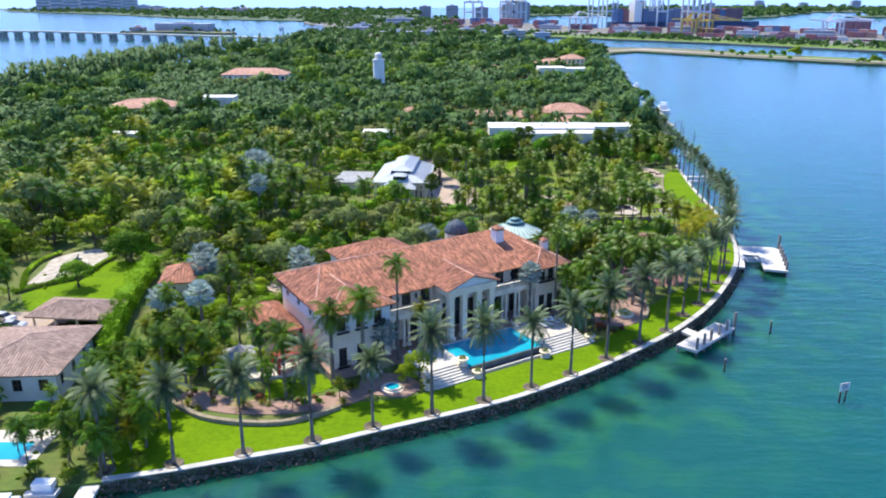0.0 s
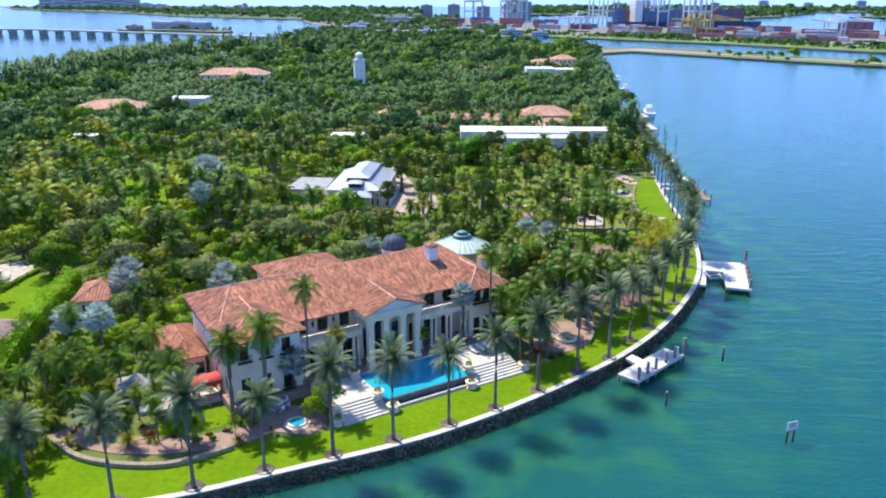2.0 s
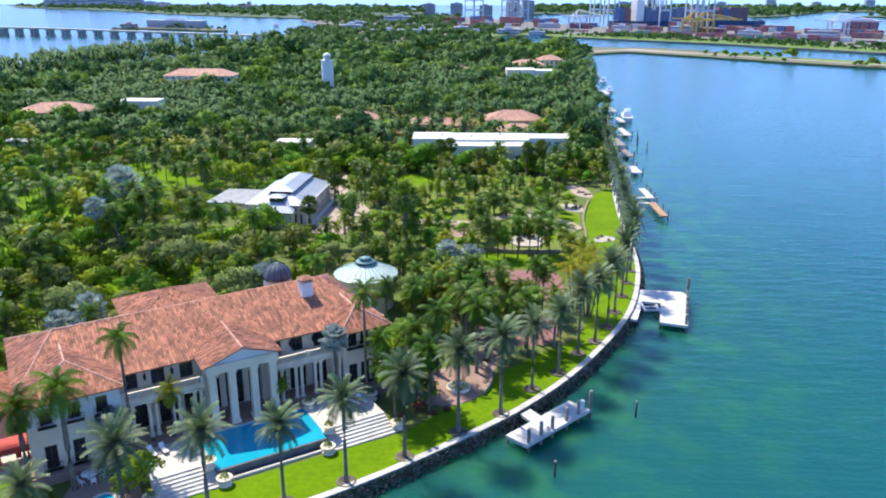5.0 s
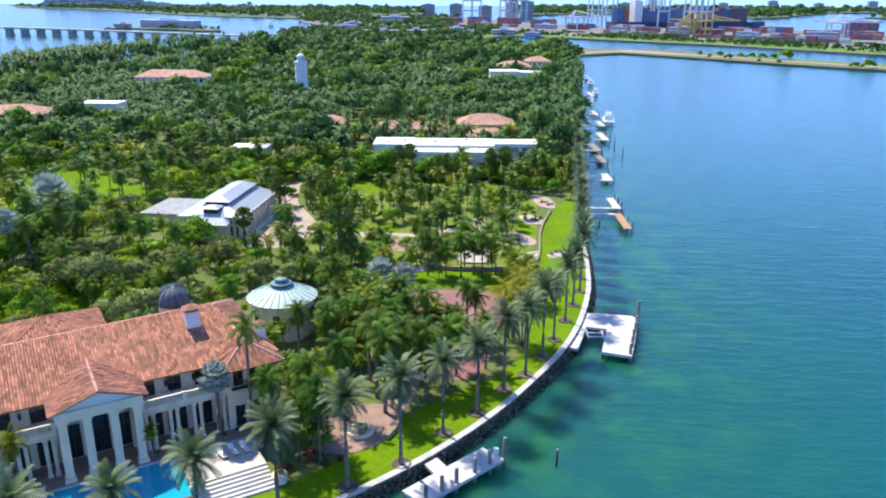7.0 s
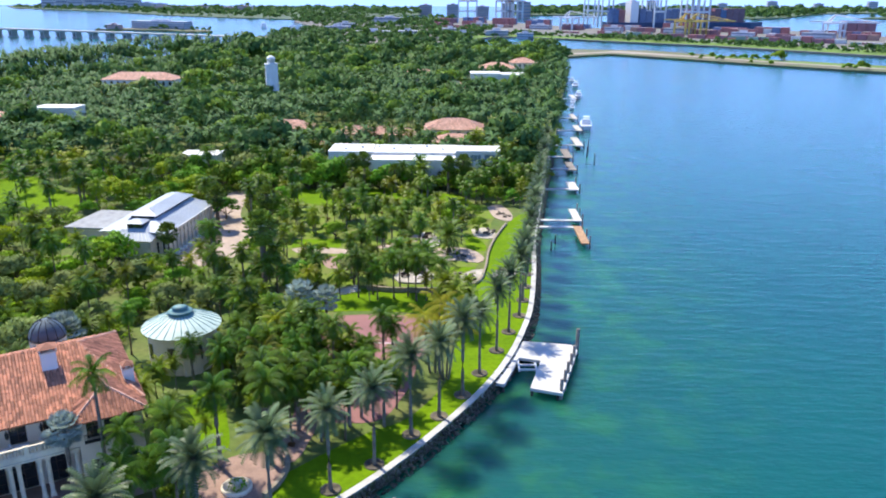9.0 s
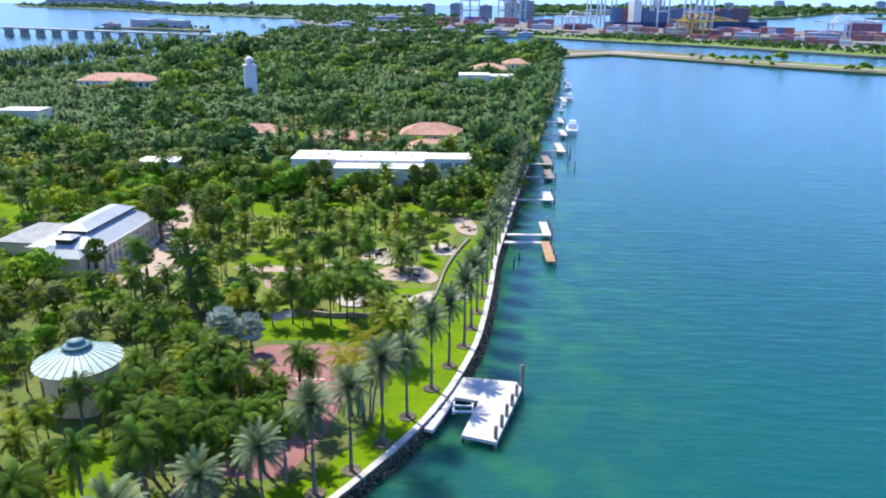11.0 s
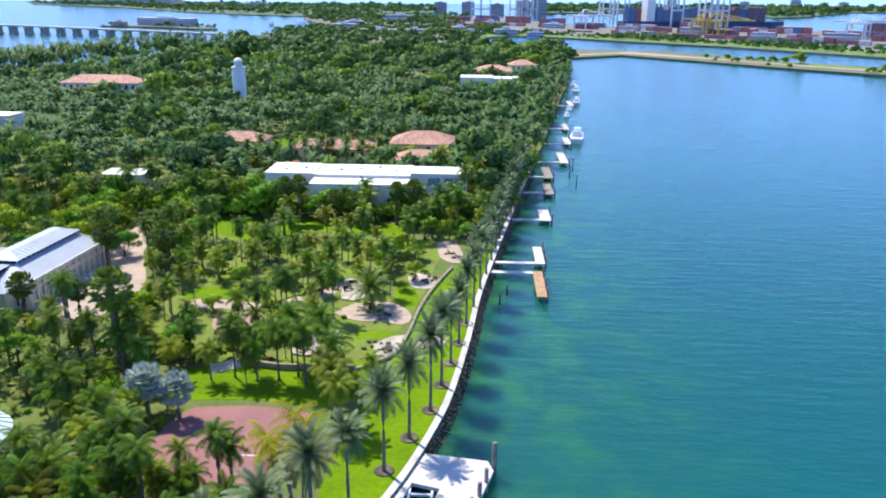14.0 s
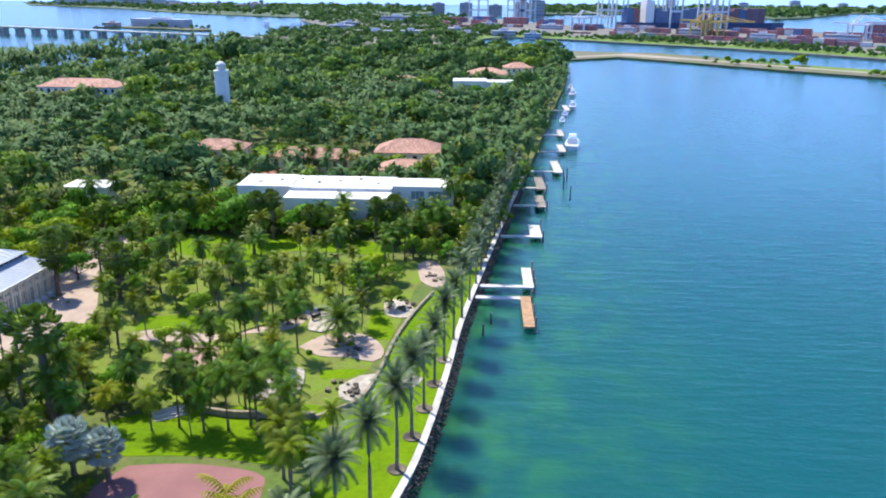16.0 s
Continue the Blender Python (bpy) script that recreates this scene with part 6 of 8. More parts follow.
slab("orangery_court", [(-4, 208), (-4.2, 238), (-7, 248), (-8.5, 262), (-8, 272), (-3.5, 274), (-1.5, 262), (1, 248), (5.5, 238), (9.5, 228), (10, 217), (5, 208)], GZ - 0.3, GZ + 0.06, M_GRAVEL, "pale rose paved court beside the orangery", "court")
slab("garden_path", [(20.5, 219.4), (24.5, 221.3), (34.4, 219.6), (42, 221), (46.5, 222.7), (49, 228), (48, 231.7), (45.3, 226.1), (41, 223), (34.8, 217.0), (26.8, 216.6), (22.0, 217.0)], GZ - 0.3, GZ + 0.07, M_GRAVEL, "pale winding garden path", "path")
slab("garden_bed", [(28.8, 212.1), (31.9, 215.3), (36.8, 214.9), (37.4, 208.3), (33.8, 205.3), (30.2, 207.8)], GZ - 0.3, GZ + 0.06, M_BRICKP, "brown gravel planting bed", "path")
slab("north_lawn", [(5.5, 275.7), (14.6, 276.4), (23.6, 274.0), (33.3, 278), (45.7, 275.5), (58.5, 270.6), (58.3, 263.7), (47.1, 264.6), (35.6, 264.6), (31.2, 257.2), (28.5, 250.6), (22.9, 256.6), (10.5, 263.8)], GZ - 0.2, GZ + 0.05, M_LAWN, "bright lawn before the white house", "lawn")
slab("garden_lawn", [(12, 204), (30, 198), (46, 196.5), (58, 197), (63, 212), (65.5, 228), (66.5, 242), (68, 258), (50, 262), (30, 263), (12, 264), (8, 245)], GZ - 0.2, GZ + 0.03, M_TURF, "dry patchy garden turf among palms", "lawn")
slab("court_lawn", [(30, 183), (44, 184), (56, 183), (59, 190), (58, 197), (44, 196), (30, 192)], GZ - 0.2, GZ + 0.045, M_LAWN, "lawn between court and terraces", "lawn")
slab("east_lawn", [(59.5, 232.5), (61.2, 231.6), (64.2, 225.6), (64.4, 219.8), (60.6, 221.1)], GZ - 0.2, GZ + 0.06, M_LAWN, "bright triangle of lawn by the low wall", "lawn")
slab("small_lawn", [(54.9, 208.0), (62.2, 208.5), (58.2, 204.9), (55.3, 205.4)], GZ - 0.2, GZ + 0.055, M_LAWN, "small lawn between the terraces", "lawn")
slab("path_lawn", [(19.7, 226.7), (30, 227.3), (30.8, 220.9), (24.5, 222.3), (20.5, 220.4)], GZ - 0.2, GZ + 0.05, M_LAWN, "lawn beside the garden path", "lawn")
slab("palm_lawn", [(-95, 225), (-72, 218), (-54, 216), (-44, 226), (-44, 262), (-56, 270), (-78, 290), (-92, 270)], GZ - 0.2, GZ + 0.04, M_LAWN, "bright lawn under tall palms", "lawn")
slab("rotunda_lawn", [(18.4, 151.1), (23.9, 152.8), (27.5, 145.3), (29.5, 138.1), (25.9, 136.9), (21.2, 143.8)], GZ - 0.2, GZ + 0.03, M_LAWN, "lawn beside the rotunda", "lawn")
slab("olive_lawn", [(-42, 158), (-28, 160), (-22, 172), (-24, 190), (-36, 188), (-44, 175)], GZ - 0.2, GZ + 0.03, M_LAWN, "lawn among garden trees", "lawn")
slab("hidden_lawn", [(-40, 225), (-28, 222), (-25, 240), (-38, 244)], GZ - 0.2, GZ + 0.03, M_LAWN, "small bright lawn among trees", "lawn")

# rubble terraces and seats of the shore garden
tw1 = smooth_line([(57.2, 193.5), (60.3, 196.4), (62.9, 199.8), (64.4, 208.6), (65.2, 217.4), (66.6, 226), (68.6, 234.4), (70.5, 241)], 1.5)
structure("terrace_wall", strip(tw1, offset_line(tw1, 0.45), GZ - 0.3, GZ + 0.55), M_RUBBLE, "low rubble terrace wall along the lawn", "wall")
slab("white_terrace", [(58.7, 203.0), (61.3, 206.4), (63.6, 207.2), (63.7, 202.5), (61.6, 198.6), (59.4, 199.3)], GZ - 0.3, GZ + 0.12, M_FLAG, "pale stone garden terrace", "terrace")
slab("shore_terrace", [(65.4, 204.8), (68.4, 207.5), (70.9, 206.3), (70.2, 203.7), (65.5, 202.3)], GZ - 0.3, GZ + 0.10, M_FLAG, "pale stone landing by the sea wall", "terrace")
slab("rock_terrace", [(49.8, 215.8), (52.6, 220.2), (57.5, 222.0), (62.0, 219.2), (64.0, 214.5), (62.6, 211.2), (58.6, 212.6), (54.0, 212.6)], GZ - 0.3, GZ + 0.12, M_GRAVEL, "pale gravel terrace round a low palm", "terrace")
slab("north_terrace", [(61.4, 236.4), (64.7, 237.7), (67.3, 233.0), (66.4, 229), (63.0, 229.4), (61.8, 232.3)], GZ - 0.3, GZ + 0.12, M_FLAG, "pale stone garden terrace", "terrace")
slab("east_terrace", [(66.0, 257.8), (69.2, 260.6), (72.1, 252.2), (71.6, 244.3), (67.6, 247.3)], GZ - 0.3, GZ + 0.12, M_GRAVEL, "tan gravel garden terrace", "terrace")
slab("seat_terrace", [(45.3, 200.9), (46.1, 204.8), (48.3, 207.6), (52.2, 207.9), (53.3, 201.4), (51.2, 198.2), (46.4, 198.5)], GZ - 0.3, GZ + 0.35, M_FLAG, "white stone seating terrace", "terrace")
slab("upper_terrace", [(48.9, 232.7), (52.0, 232.3), (54.2, 223.2), (50.1, 222.1)], GZ - 0.3, GZ + 0.3, M_FLAG, "white stone seating terrace", "terrace")
st = thing("garden_steps", "white curved garden steps up from the court lawn", "steps", put(37.6, 192.6, GZ, 32), "", "structure")
for k in range(4):
    part("step", MB().box(-2.2, k * 0.5, -0.2, 2.2, (k + 1) * 0.5, 0.18 * (k + 1)), M_PAVE, st)
rw = smooth_line([(40.5, 194.6), (44.6, 193.4), (51.6, 193.4), (57, 193.6)], 1.5)
structure("retaining_wall", strip(rw, offset_line(rw, 0.5), GZ - 0.3, GZ + 1.0), M_RUBBLE, "dark rubble retaining wall behind the lawn", "wall")

# ---- planting ----
PAVED = [[(p[0], p[1]) for p in poly] for poly in (
    [(34, 163.5), (55, 163.5), (56, 183), (34, 183)], [(40, 150), (47, 149.5), (50, 155), (51, 163), (49, 163), (49, 157), (40, 155)], [(27.5, 125.5), (32, 124.5), (37, 128), (38.5, 134), (37, 138), (32, 138), (28, 134)],
    [(-86, 146), (-88, 157), (-88.5, 164), (-84, 171), (-78.5, 171), (-74, 165), (-75, 157), (-79, 151), (-81, 146)], [(-85, 117), (-69, 116), (-68, 131), (-85, 132)],
    [(-4, 207), (-4, 240), (-9, 262), (-8, 275), (-2.5, 275), (2, 248), (6, 239), (10.5, 229), (10.5, 216), (5, 207)],
    [(-31, 139), (-14, 151), (-11, 163), (-21, 161), (-37, 145)])]
BUILT = [[hw(u, v) for u, v in r] for r in ([(-33, 8), (-26, 8), (-26, 0), (24, 0), (24, 22), (7, 23), (7, 38), (-13, 38), (-13, 23), (-33, 25)],
                                            [(-15, -12), (18, -12), (18, 1), (-15, 1)])]
BUILT += [[(-56.5, 110), (-51, 109), (-55.2, 131), (-58.5, 156), (-64, 156), (-61.5, 131)], rect(-72, 98, -55.5, 116), rect(-72.5, 121, -57.5, 131.5), rect(-56, 138, -47.5, 149), rect(-34, 211, -3, 241), rect(17, 289, 31, 304), rect(30, 281, 58, 304), rect(56, 290.5, 73, 304), rect(8.5, 155.5, 22.5, 170),
          rect(44, 344, 68, 362), rect(10, 344, 42, 358), rect(-19, 349, 1, 363), rect(-151, 339, -119, 361), rect(-136, 458, -88, 482), rect(47.5, 327, 65.5, 340), rect(4, 327.5, 17, 338.5), rect(-117, 365, -98, 377), rect(63, 524, 98, 544), rect(-36, 292, -15, 304),
          rect(-41, 442, -32, 451)]
OPEN = [rect(-90, 140, -74, 172), [(18.4, 151.1), (23.9, 152.8), (27.5, 145.3), (29.5, 138.1), (25.9, 136.9), (21.2, 143.8)], [(-95, 225), (-72, 218), (-54, 216), (-44, 226), (-44, 262), (-56, 270), (-78, 290), (-92, 270)], [(-84, 140), (-77, 131), (-67, 130), (-60, 132), (-61, 148), (-62, 160), (-74.5, 161), (-75, 151), (-80, 147)],
        [(4, 263), (20, 259), (28, 250), (36, 264), (58, 262), (59, 271), (45, 276), (33, 279), (5, 276)], [(28, 182), (58, 182), (60, 198), (28, 193)],
        [(-26, 99), (-18, 101), (-16, 106), (-20, 107.5), (-27, 105)], [(58, 198), (64, 198), (66, 220), (70, 240), (73, 256), (66, 262), (60, 236), (59, 221), (48, 218), (53, 209), (44, 208), (44, 198), (54, 197)], [(48, 222), (55, 222), (53, 233), (48, 233)], [(20, 216), (35, 216), (35, 227), (19, 227)]]
CLEAR = [rect(-22, 324, 78, 364), rect(60, 510, 100, 545), rect(-132, 461, -92, 479), rect(-149, 340, -121, 360), rect(76, 590, 116, 650), rect(-116, 358, -98, 377), rect(-40, 440, -33, 451), rect(-6, 370, 13, 394)]
LAWN = lawn_pts + inner[::-1]


def free(x, y, r=1.0, lawns=True, soft=False):
    for poly in BUILT:
        for dx, dy in ((0, 0), (r, 0), (-r, 0), (0, r), (0, -r)):
            if inside(x + dx, y + dy, poly):
                return False
    for poly in PAVED:
        if inside(x, y, poly):
            return False
    if not soft:
        for poly in OPEN:
            if inside(x, y, poly):
                return False
    if lawns and inside(x, y, LAWN):
        return False
    return inside(x, y, ISLAND)


rnd = random.Random(21)
# palms along the sea wall, each in a round stone-edged bed
wall_palms = [(-41.7, 81.6), (-33.7, 83.0), (-25.6, 85.4), (-17.2, 88.3), (-9.6, 91.8), (-1.6, 95.2), (5.8, 98.9), (13.1, 102.8), (19.6, 107.0), (26.2, 112.4), (33.0, 118.3), (38.9, 123.2),
              (43.9, 130.4), (48.4, 135.6), (52.5, 142.5), (56.0, 147.2), (59.2, 153.2), (61.8, 160.0), (64.7, 168.0), (67.1, 175.4), (69.4, 182.6), (70.6, 190.0), (71.7, 197.2), (72.7, 204.5),
              (73.8, 212.5), (75.0, 220.4), (76.2, 229.5), (77.4, 238), (78.6, 247), (79.6, 255), (80.6, 263), (81.6, 271), (82.8, 279), (84.0, 287), (85.0, 295), (86.0, 303), (87.2, 311), (88.4, 319)]
PALM_H = (11.2, 11.0, 11.1, 11.6, 9.3, 11.7, 11.1, 9.8, 10.6, 11.0, 11.2, 11.2, 10.0, 9.9, 10.8, 10.6, 11.4, 9.5, 10.3, 10.2, 10.8, 11.1)     # heights of the first palms
bed_me = MB().lathe([(1.25, -0.2), (1.25, 0.16), (1.0, 0.16), (0.95, 0.1)], 14).mesh("tree_ring", True)
bed_me.materials.append(M_ROCK)
for i, (x, y) in enumerate(wall_palms):
    DATE.plant(x, y, GZ, PALM_H[i] / 10.5 if i < len(PALM_H) else rnd.uniform(0.78, 0.95), rnd=rnd)
    if y < 215:
        ob = new("tree_ring", bed_me)
        ob.matrix_basis = put(x, y, GZ)
        tagged(ob, "low round stone ring at the foot of a palm", "tree ring", "stone rings of the palms")

# placed by hand: (kind, x, y, scale)
HAND = [(BUSH, -18, 98.6, 0.45), (BUSH, -15, 99.6, 0.4), (BUSH, -22.4, 97.2, 0.5), (BUSH, -20, 98.2, 0.4), (CLUMP, -13.6, 102.2, 0.4), (CLUMP, -16.2, 100.4, 0.45), (CLUMP, -10.8, 101.0, 0.4), (CLUMP, -25, 97.4, 0.45), (CLUMP, -28.5, 97.0, 0.5), (CLUMP, -33, 98.0, 0.5), (BUSH, -9.6, 99.6, 0.5), (BUSH, -3.4, 101.2, 0.55), (LIME, -3.6, 104.6, 0.6), (BUSH, -30.6, 97.6, 0.45), (BUSHR, -26.6, 99.4, 0.5), (BUSHR, -23.4, 99.2, 0.4), (BUSH, 54.0, 216.8, 0.6), (BUSHL, 58.2, 217.0, 0.5), (BUSH, 57.4, 219.9, 0.6), (BUSHL, 54.6, 219.8, 0.5), (BUSH, 56.0, 216.2, 0.5), (SLIM, -7.2, 110.6, 0.98), (CANARY, 47.4, 208.5, 0.75), (BISM, -9.5, 110.5, 1.0), (COCO, -3.6, 114.6, 0.62),
        (COCO, 9.0, 121.5, 0.62), (SLIM, 19.8, 127.0, 0.95), (FEATHER, 24.4, 120.8, 1.0), (FEATHER, 28.9, 123.4, 1.0), (ROYAL, 35.8, 135.4, 0.95), (ROYAL, 27.0, 128.2, 0.95), (ROYAL, 29.8, 134.6, 0.95), (FEATHER, 25.4, 131.2, 1.0), (ROYAL, 34.2, 139.6, 0.9), (ROYAL, 37.6, 143.2, 0.9), (FEATHER, 41.0, 141.8, 0.95), (FEATHER, 26.2, 123.6, 0.9), (BROAD, 28.2, 126.2, 0.75), (BUSHR, 27.4, 124.2, 0.8), (BUSHR, 29.6, 122.8, 0.7), (BUSHR, 31.4, 124.0, 0.6), (BUSHR, 25.2, 121.6, 0.7), (BUSHR, 37.4, 139.4, 0.7), (BUSHR, -30.5, 101.5, 0.6), (BUSHR, -34.0, 101.0, 0.7), (BUSHR, -26.0, 98.5, 0.5), (BUSHR, -37.0, 100.0, 0.6), (BISM, -29, 147, 1.2), (BISM, -50, 127, 1.1), (BISM, -47, 143, 1.2), (BISM, 30.8, 179.4, 1.15), (BISM, 35.4, 178.6, 1.05), (CANARY, 30.6, 169.6, 1.15), (CANARY, 24.5, 172.5, 1.0),
        (BISM, -56, 216, 1.4), (BISM, -3.5, 163.5, 1.5), (LIME, -5.5, 104.3, 0.8), (OLIVE, -23, 176, 1.2), (OLIVE, -17, 181, 1.1), (OLIVE, -30, 180, 1.2), (OLIVE, -90, 210, 1.6),
        (OLIVE, -105, 194, 1.7), (BISM, -51.3, 129.9, 0.8), (BISM, -49.9, 151.7, 0.95),
        (BISM, -55.3, 224, 1.7), (ROYAL, -36.8, 106.7, 0.72), (ROYAL, -25.3, 106.2, 0.75), (COCO, -31.1, 114.8, 0.75), (COCO, -39.1, 111.7, 0.85), (COCO, -19.4, 111.5, 0.85), (COCO, -27.6, 105.4, 0.75), (COCO, -39.1, 108.7, 0.8), (COCO, -33.5, 104.5, 0.7), (COCO, -29.5, 103.4, 0.65), (COCO, -35.5, 107, 0.7), (COCO, 16.3, 152.2, 0.8), (COCO, 16.2, 146.0, 0.85), (COCO, 24.7, 153.2, 0.95), (COCO, 24.5, 136.2, 0.85), (COCO, 18.5, 132.9, 0.85), (COCO, 31.1, 152.0, 0.9), (COCO, 35.3, 152.9, 0.85), (COCO, 31.4, 143.9, 0.6), (LIME, -40.6, 129.9, 0.9),
        (LIME, -37, 132, 0.8), (LIME, -44, 127, 0.85), (FEATHER, 46.2, 190.2, 0.95), (FEATHER, 48.8, 191.4, 0.9), (FEATHER, 43.2, 189.4, 0.85), (FEATHER, 50.6, 189.0, 1.0), (FEATHER, 53.4, 191.6, 0.9), (FEATHER, 39.4, 190.6, 0.85), (FEATHER, 47.0, 195.4, 0.9), (FEATHER, 52.0, 195.0, 1.0), (FEATHER, 55.4, 186.6, 0.95), (FEATHER, 42.0, 192.2, 0.8), (GOLD, 56.6, 158.2, 1.4), (GOLD, 54.6, 160.4, 1.0), (COCO, 58.0, 175.5, 1.1), (COCO, 60.2, 177.0, 1.0), (COCO, 56.1, 180, 1.1),
        (ROYAL, 37.2, 157.0, 0.85), (ROYAL, 25.6, 150.9, 0.85), (CLUMP, 27.5, 175.8, 1.4), (CLUMP, 28.7, 172.2, 1.3), (CLUMP, 11.4, 183.3, 1.5), (COCO, 41.8, 157.5, 0.9),
        (ROYAL, 36.0, 163.1, 0.9), (COCO, 40.5, 158.5, 0.95), (BROAD, -1.5, 243.8, 0.9), (COCO, -2.6, 185.4, 1.0), (COCO, 6.6, 200.3, 1.0), (ROYAL, -42.2, 104.6, 0.7), (COCO, -44, 97, 0.75), (COCO, -48, 94, 0.7), (COCO, -41, 93, 0.75), (BROAD, -52, 93, 0.7), (BROAD, -56, 95, 0.7),
        (COCO, -27, 160, 0.6), (COCO, -62.5, 92, 0.6), (ROYAL, -31, 182, 0.75), (COCO, 29.3, 268.8, 0.95), (COCO, 47.6, 268.6, 1.0), (COCO, 27.8, 245.1, 0.95), (COCO, 40.4, 240.1, 0.9),
        (COCO, 46.0, 245.2, 0.9), (COCO, 52.6, 229.2, 0.85), (COCO, 23.1, 232.3, 0.95), (COCO, 23.2, 218.7, 0.85), (COCO, 20.7, 213.4, 0.85), (COCO, 39.0, 217.1, 0.9),
        (COCO, 41.5, 221.7, 0.95), (COCO, 48.1, 207.3, 0.8), (COCO, 30.1, 190.2, 0.75), (COCO, 36.2, 189.4, 0.75), (COCO, 41.8, 188.6, 0.72), (COCO, 41.6, 198.4, 0.7),
        (COCO, 45.5, 197.3, 0.72), (COCO, 60.2, 189.8, 0.75), (COCO, 52.4, 189.3, 0.7), (COCO, 56.1, 188.4, 0.72), (COCO, 45.0, 235.9, 0.85), (COCO, 30.2, 246.5, 0.9),
        (BROAD, 9.1, 242.9, 0.7), (BROAD, 29.2, 227.5, 0.75), (LIME, 56.2, 241.6, 1.1), (BROAD, 63, 233.7, 0.7), (BROADF, 64.6, 262.5, 1.1), (BROADF, 59.3, 273, 1.1),
        (BUSH, 51.9, 213.6, 0.9), (BROAD, -5.9, 271.3, 0.9), (LIME, 15.9, 212.8, 0.8), (BUSHL, 35.7, 199.8, 0.9), (LIME, 7.3, 257.7, 0.8), (CANARY, 56.2, 218.2, 1.05), (CANARY, 45.8, 224.7, 0.9), (CANARY, 29.2, 262.3, 1.1),
        (COCO, 57.2, 179.2, 1.0), (CANARY, 14.5, 186.5, 1.05), (CLUMP, 27, 196, 1.2), (BROAD, 62, 246, 0.8), (LIME, 58, 250, 0.9)]
for kind, x, y, s in HAND:
    kind.plant(x, y, GZ - (0.18 if kind.whole else 0.0) + (1.2 if inside(x, y, BUILT[0]) or inside(x, y, BUILT[1]) else 0), s, rnd=rnd)


for kind, x, y, z, s, v in ((FAN, 21.3, 192.0, 0, 1.6, 0), (FAN, -1.0, 235.4, 0, 1.3, 1), (FAN, 11.7, 234.3, 0, 1.05, 1), (FAN, -3.2, 208.6, 0, 0.85, 1), (FAN, 6.2, 209.5, 0, 0.7, 1),
                            (BROAD, -33.5, 221.5, 0, 0.7, 1), (BROAD, -29.5, 220.6, 0, 0.65, 0), (BROAD, -25.5, 221.2, 0, 0.7, 2), (LIME, -22.5, 219.5, 0, 0.7, 1), (ROYAL, -12.0, 104.8, 0, 1.18, 1), (ROYAL, -16.6, 103.8, 0, 1.05, 0), (ROYAL, -23.0, 100.2, 0, 1.0, 2), (BROAD, -69.0, 160.5, 0, 1.45, 3), (BROAD, -73.5, 145.0, 0, 1.0, 1), (BISM, 15.4, 127.5, 1.2, 0.9, 2), (BISM, -25.2, 131.0, 0, 1.15, 2), (BISM, -40.0, 117.5, 0, 1.15, 2), (BISM, -47.0, 191.0, 0, 1.3, 2)):
    kind.plant(x, y, GZ + z, s, None, v, rnd)


BACKWOODS = []     # trees behind the gardens, joined further down


def grove(x0, y0, x1, y1, step, mixture, jit=0.45, r=1.0, soft=False, keep=1.0, size=(0.8, 1.2), lawns=True):
    y = y0
    while y < y1:
        x = x0
        while x < x1:
            px, py = x + rnd.uniform(-jit, jit) * step, y + rnd.uniform(-jit, jit) * step
            x += step
            if rnd.random() > keep or not free(px, py, r, lawns, soft):
                continue
            q, acc = rnd.random() * sum(w for _, w in mixture), 0
            for kind, w in mixture:
                acc += w
                if q <= acc:
                    if kind is COCO and int(px * 7 + py * 13) % 20 < 9:
                        kind = FEATHER
                    if (kind in (BROADF, OLIVEF, LIMEF) and py > 205 and (px < -18 or py > 300)) or (kind in (COCO, FEATHER, ROYAL) and (py > 300 or (px < -48 and py > 165))):
                        BACKWOODS.append((kind, px, py, rnd.uniform(*size)))
                    else:
                        kind.plant(px, py, GZ - (0.18 if kind.whole else 0.0), rnd.uniform(*size), rnd=rnd)
                    break
        y += step


grove(-50, 110, -40, 124, 3.4, [(COCO, 4), (CLUMP, 2), (BUSHL, 1)], size=(0.5, 0.75))
grove(17, 148, 31, 157, 3.0, [(COCO, 4), (CLUMP, 2), (BUSHL, 1)], size=(0.5, 0.7), soft=True, keep=0.6)
grove(-48, 112, -22, 152, 3.3, [(LIME, 2), (BUSHL, 2), (COCO, 1.5), (BUSH, 3), (CLUMP, 2), (BROAD, 1)], size=(0.4, 0.75), keep=0.8)
grove(35, 146, 52, 158, 3.8, [(COCO, 4), (ROYAL, 1)], size=(0.65, 0.85), lawns=False, soft=True)
# by the mansion and the rotunda: tall palms over dense shrubs
grove(-45, 82, -39, 98, 2.8, [(COCO, 3), (BUSH, 2), (CLUMP, 2)], lawns=False, size=(0.5, 0.75))
grove(-72, 79, -44, 99, 3.3, [(COCO, 3), (BROAD, 3), (BUSH, 2), (CLUMP, 2)], size=(0.5, 0.75))
grove(-50, 92, -39, 118, 3.2, [(COCO, 4), (BUSH, 2), (LIME, 1), (CLUMP, 3)], size=(0.5, 0.72))
grove(-44, 103, -26, 126, 4.0, [(COCO, 4), (ROYAL, 1), (LIME, 2), (CLUMP, 3), (BUSHL, 2), (BUSH, 2)], size=(0.5, 0.8))
grove(-37, 97, -13, 103, 2.5, [(COCO, 2.5), (BUSH, 2), (BUSHR, 2), (CLUMP, 2.5)], keep=0.75, size=(0.42, 0.66), lawns=False)
grove(-46, 81.5, -37.5, 97, 2.5, [(COCO, 3), (FEATHER, 3), (BUSH, 2), (CLUMP, 2)], size=(0.55, 0.85), lawns=False, r=0.3)
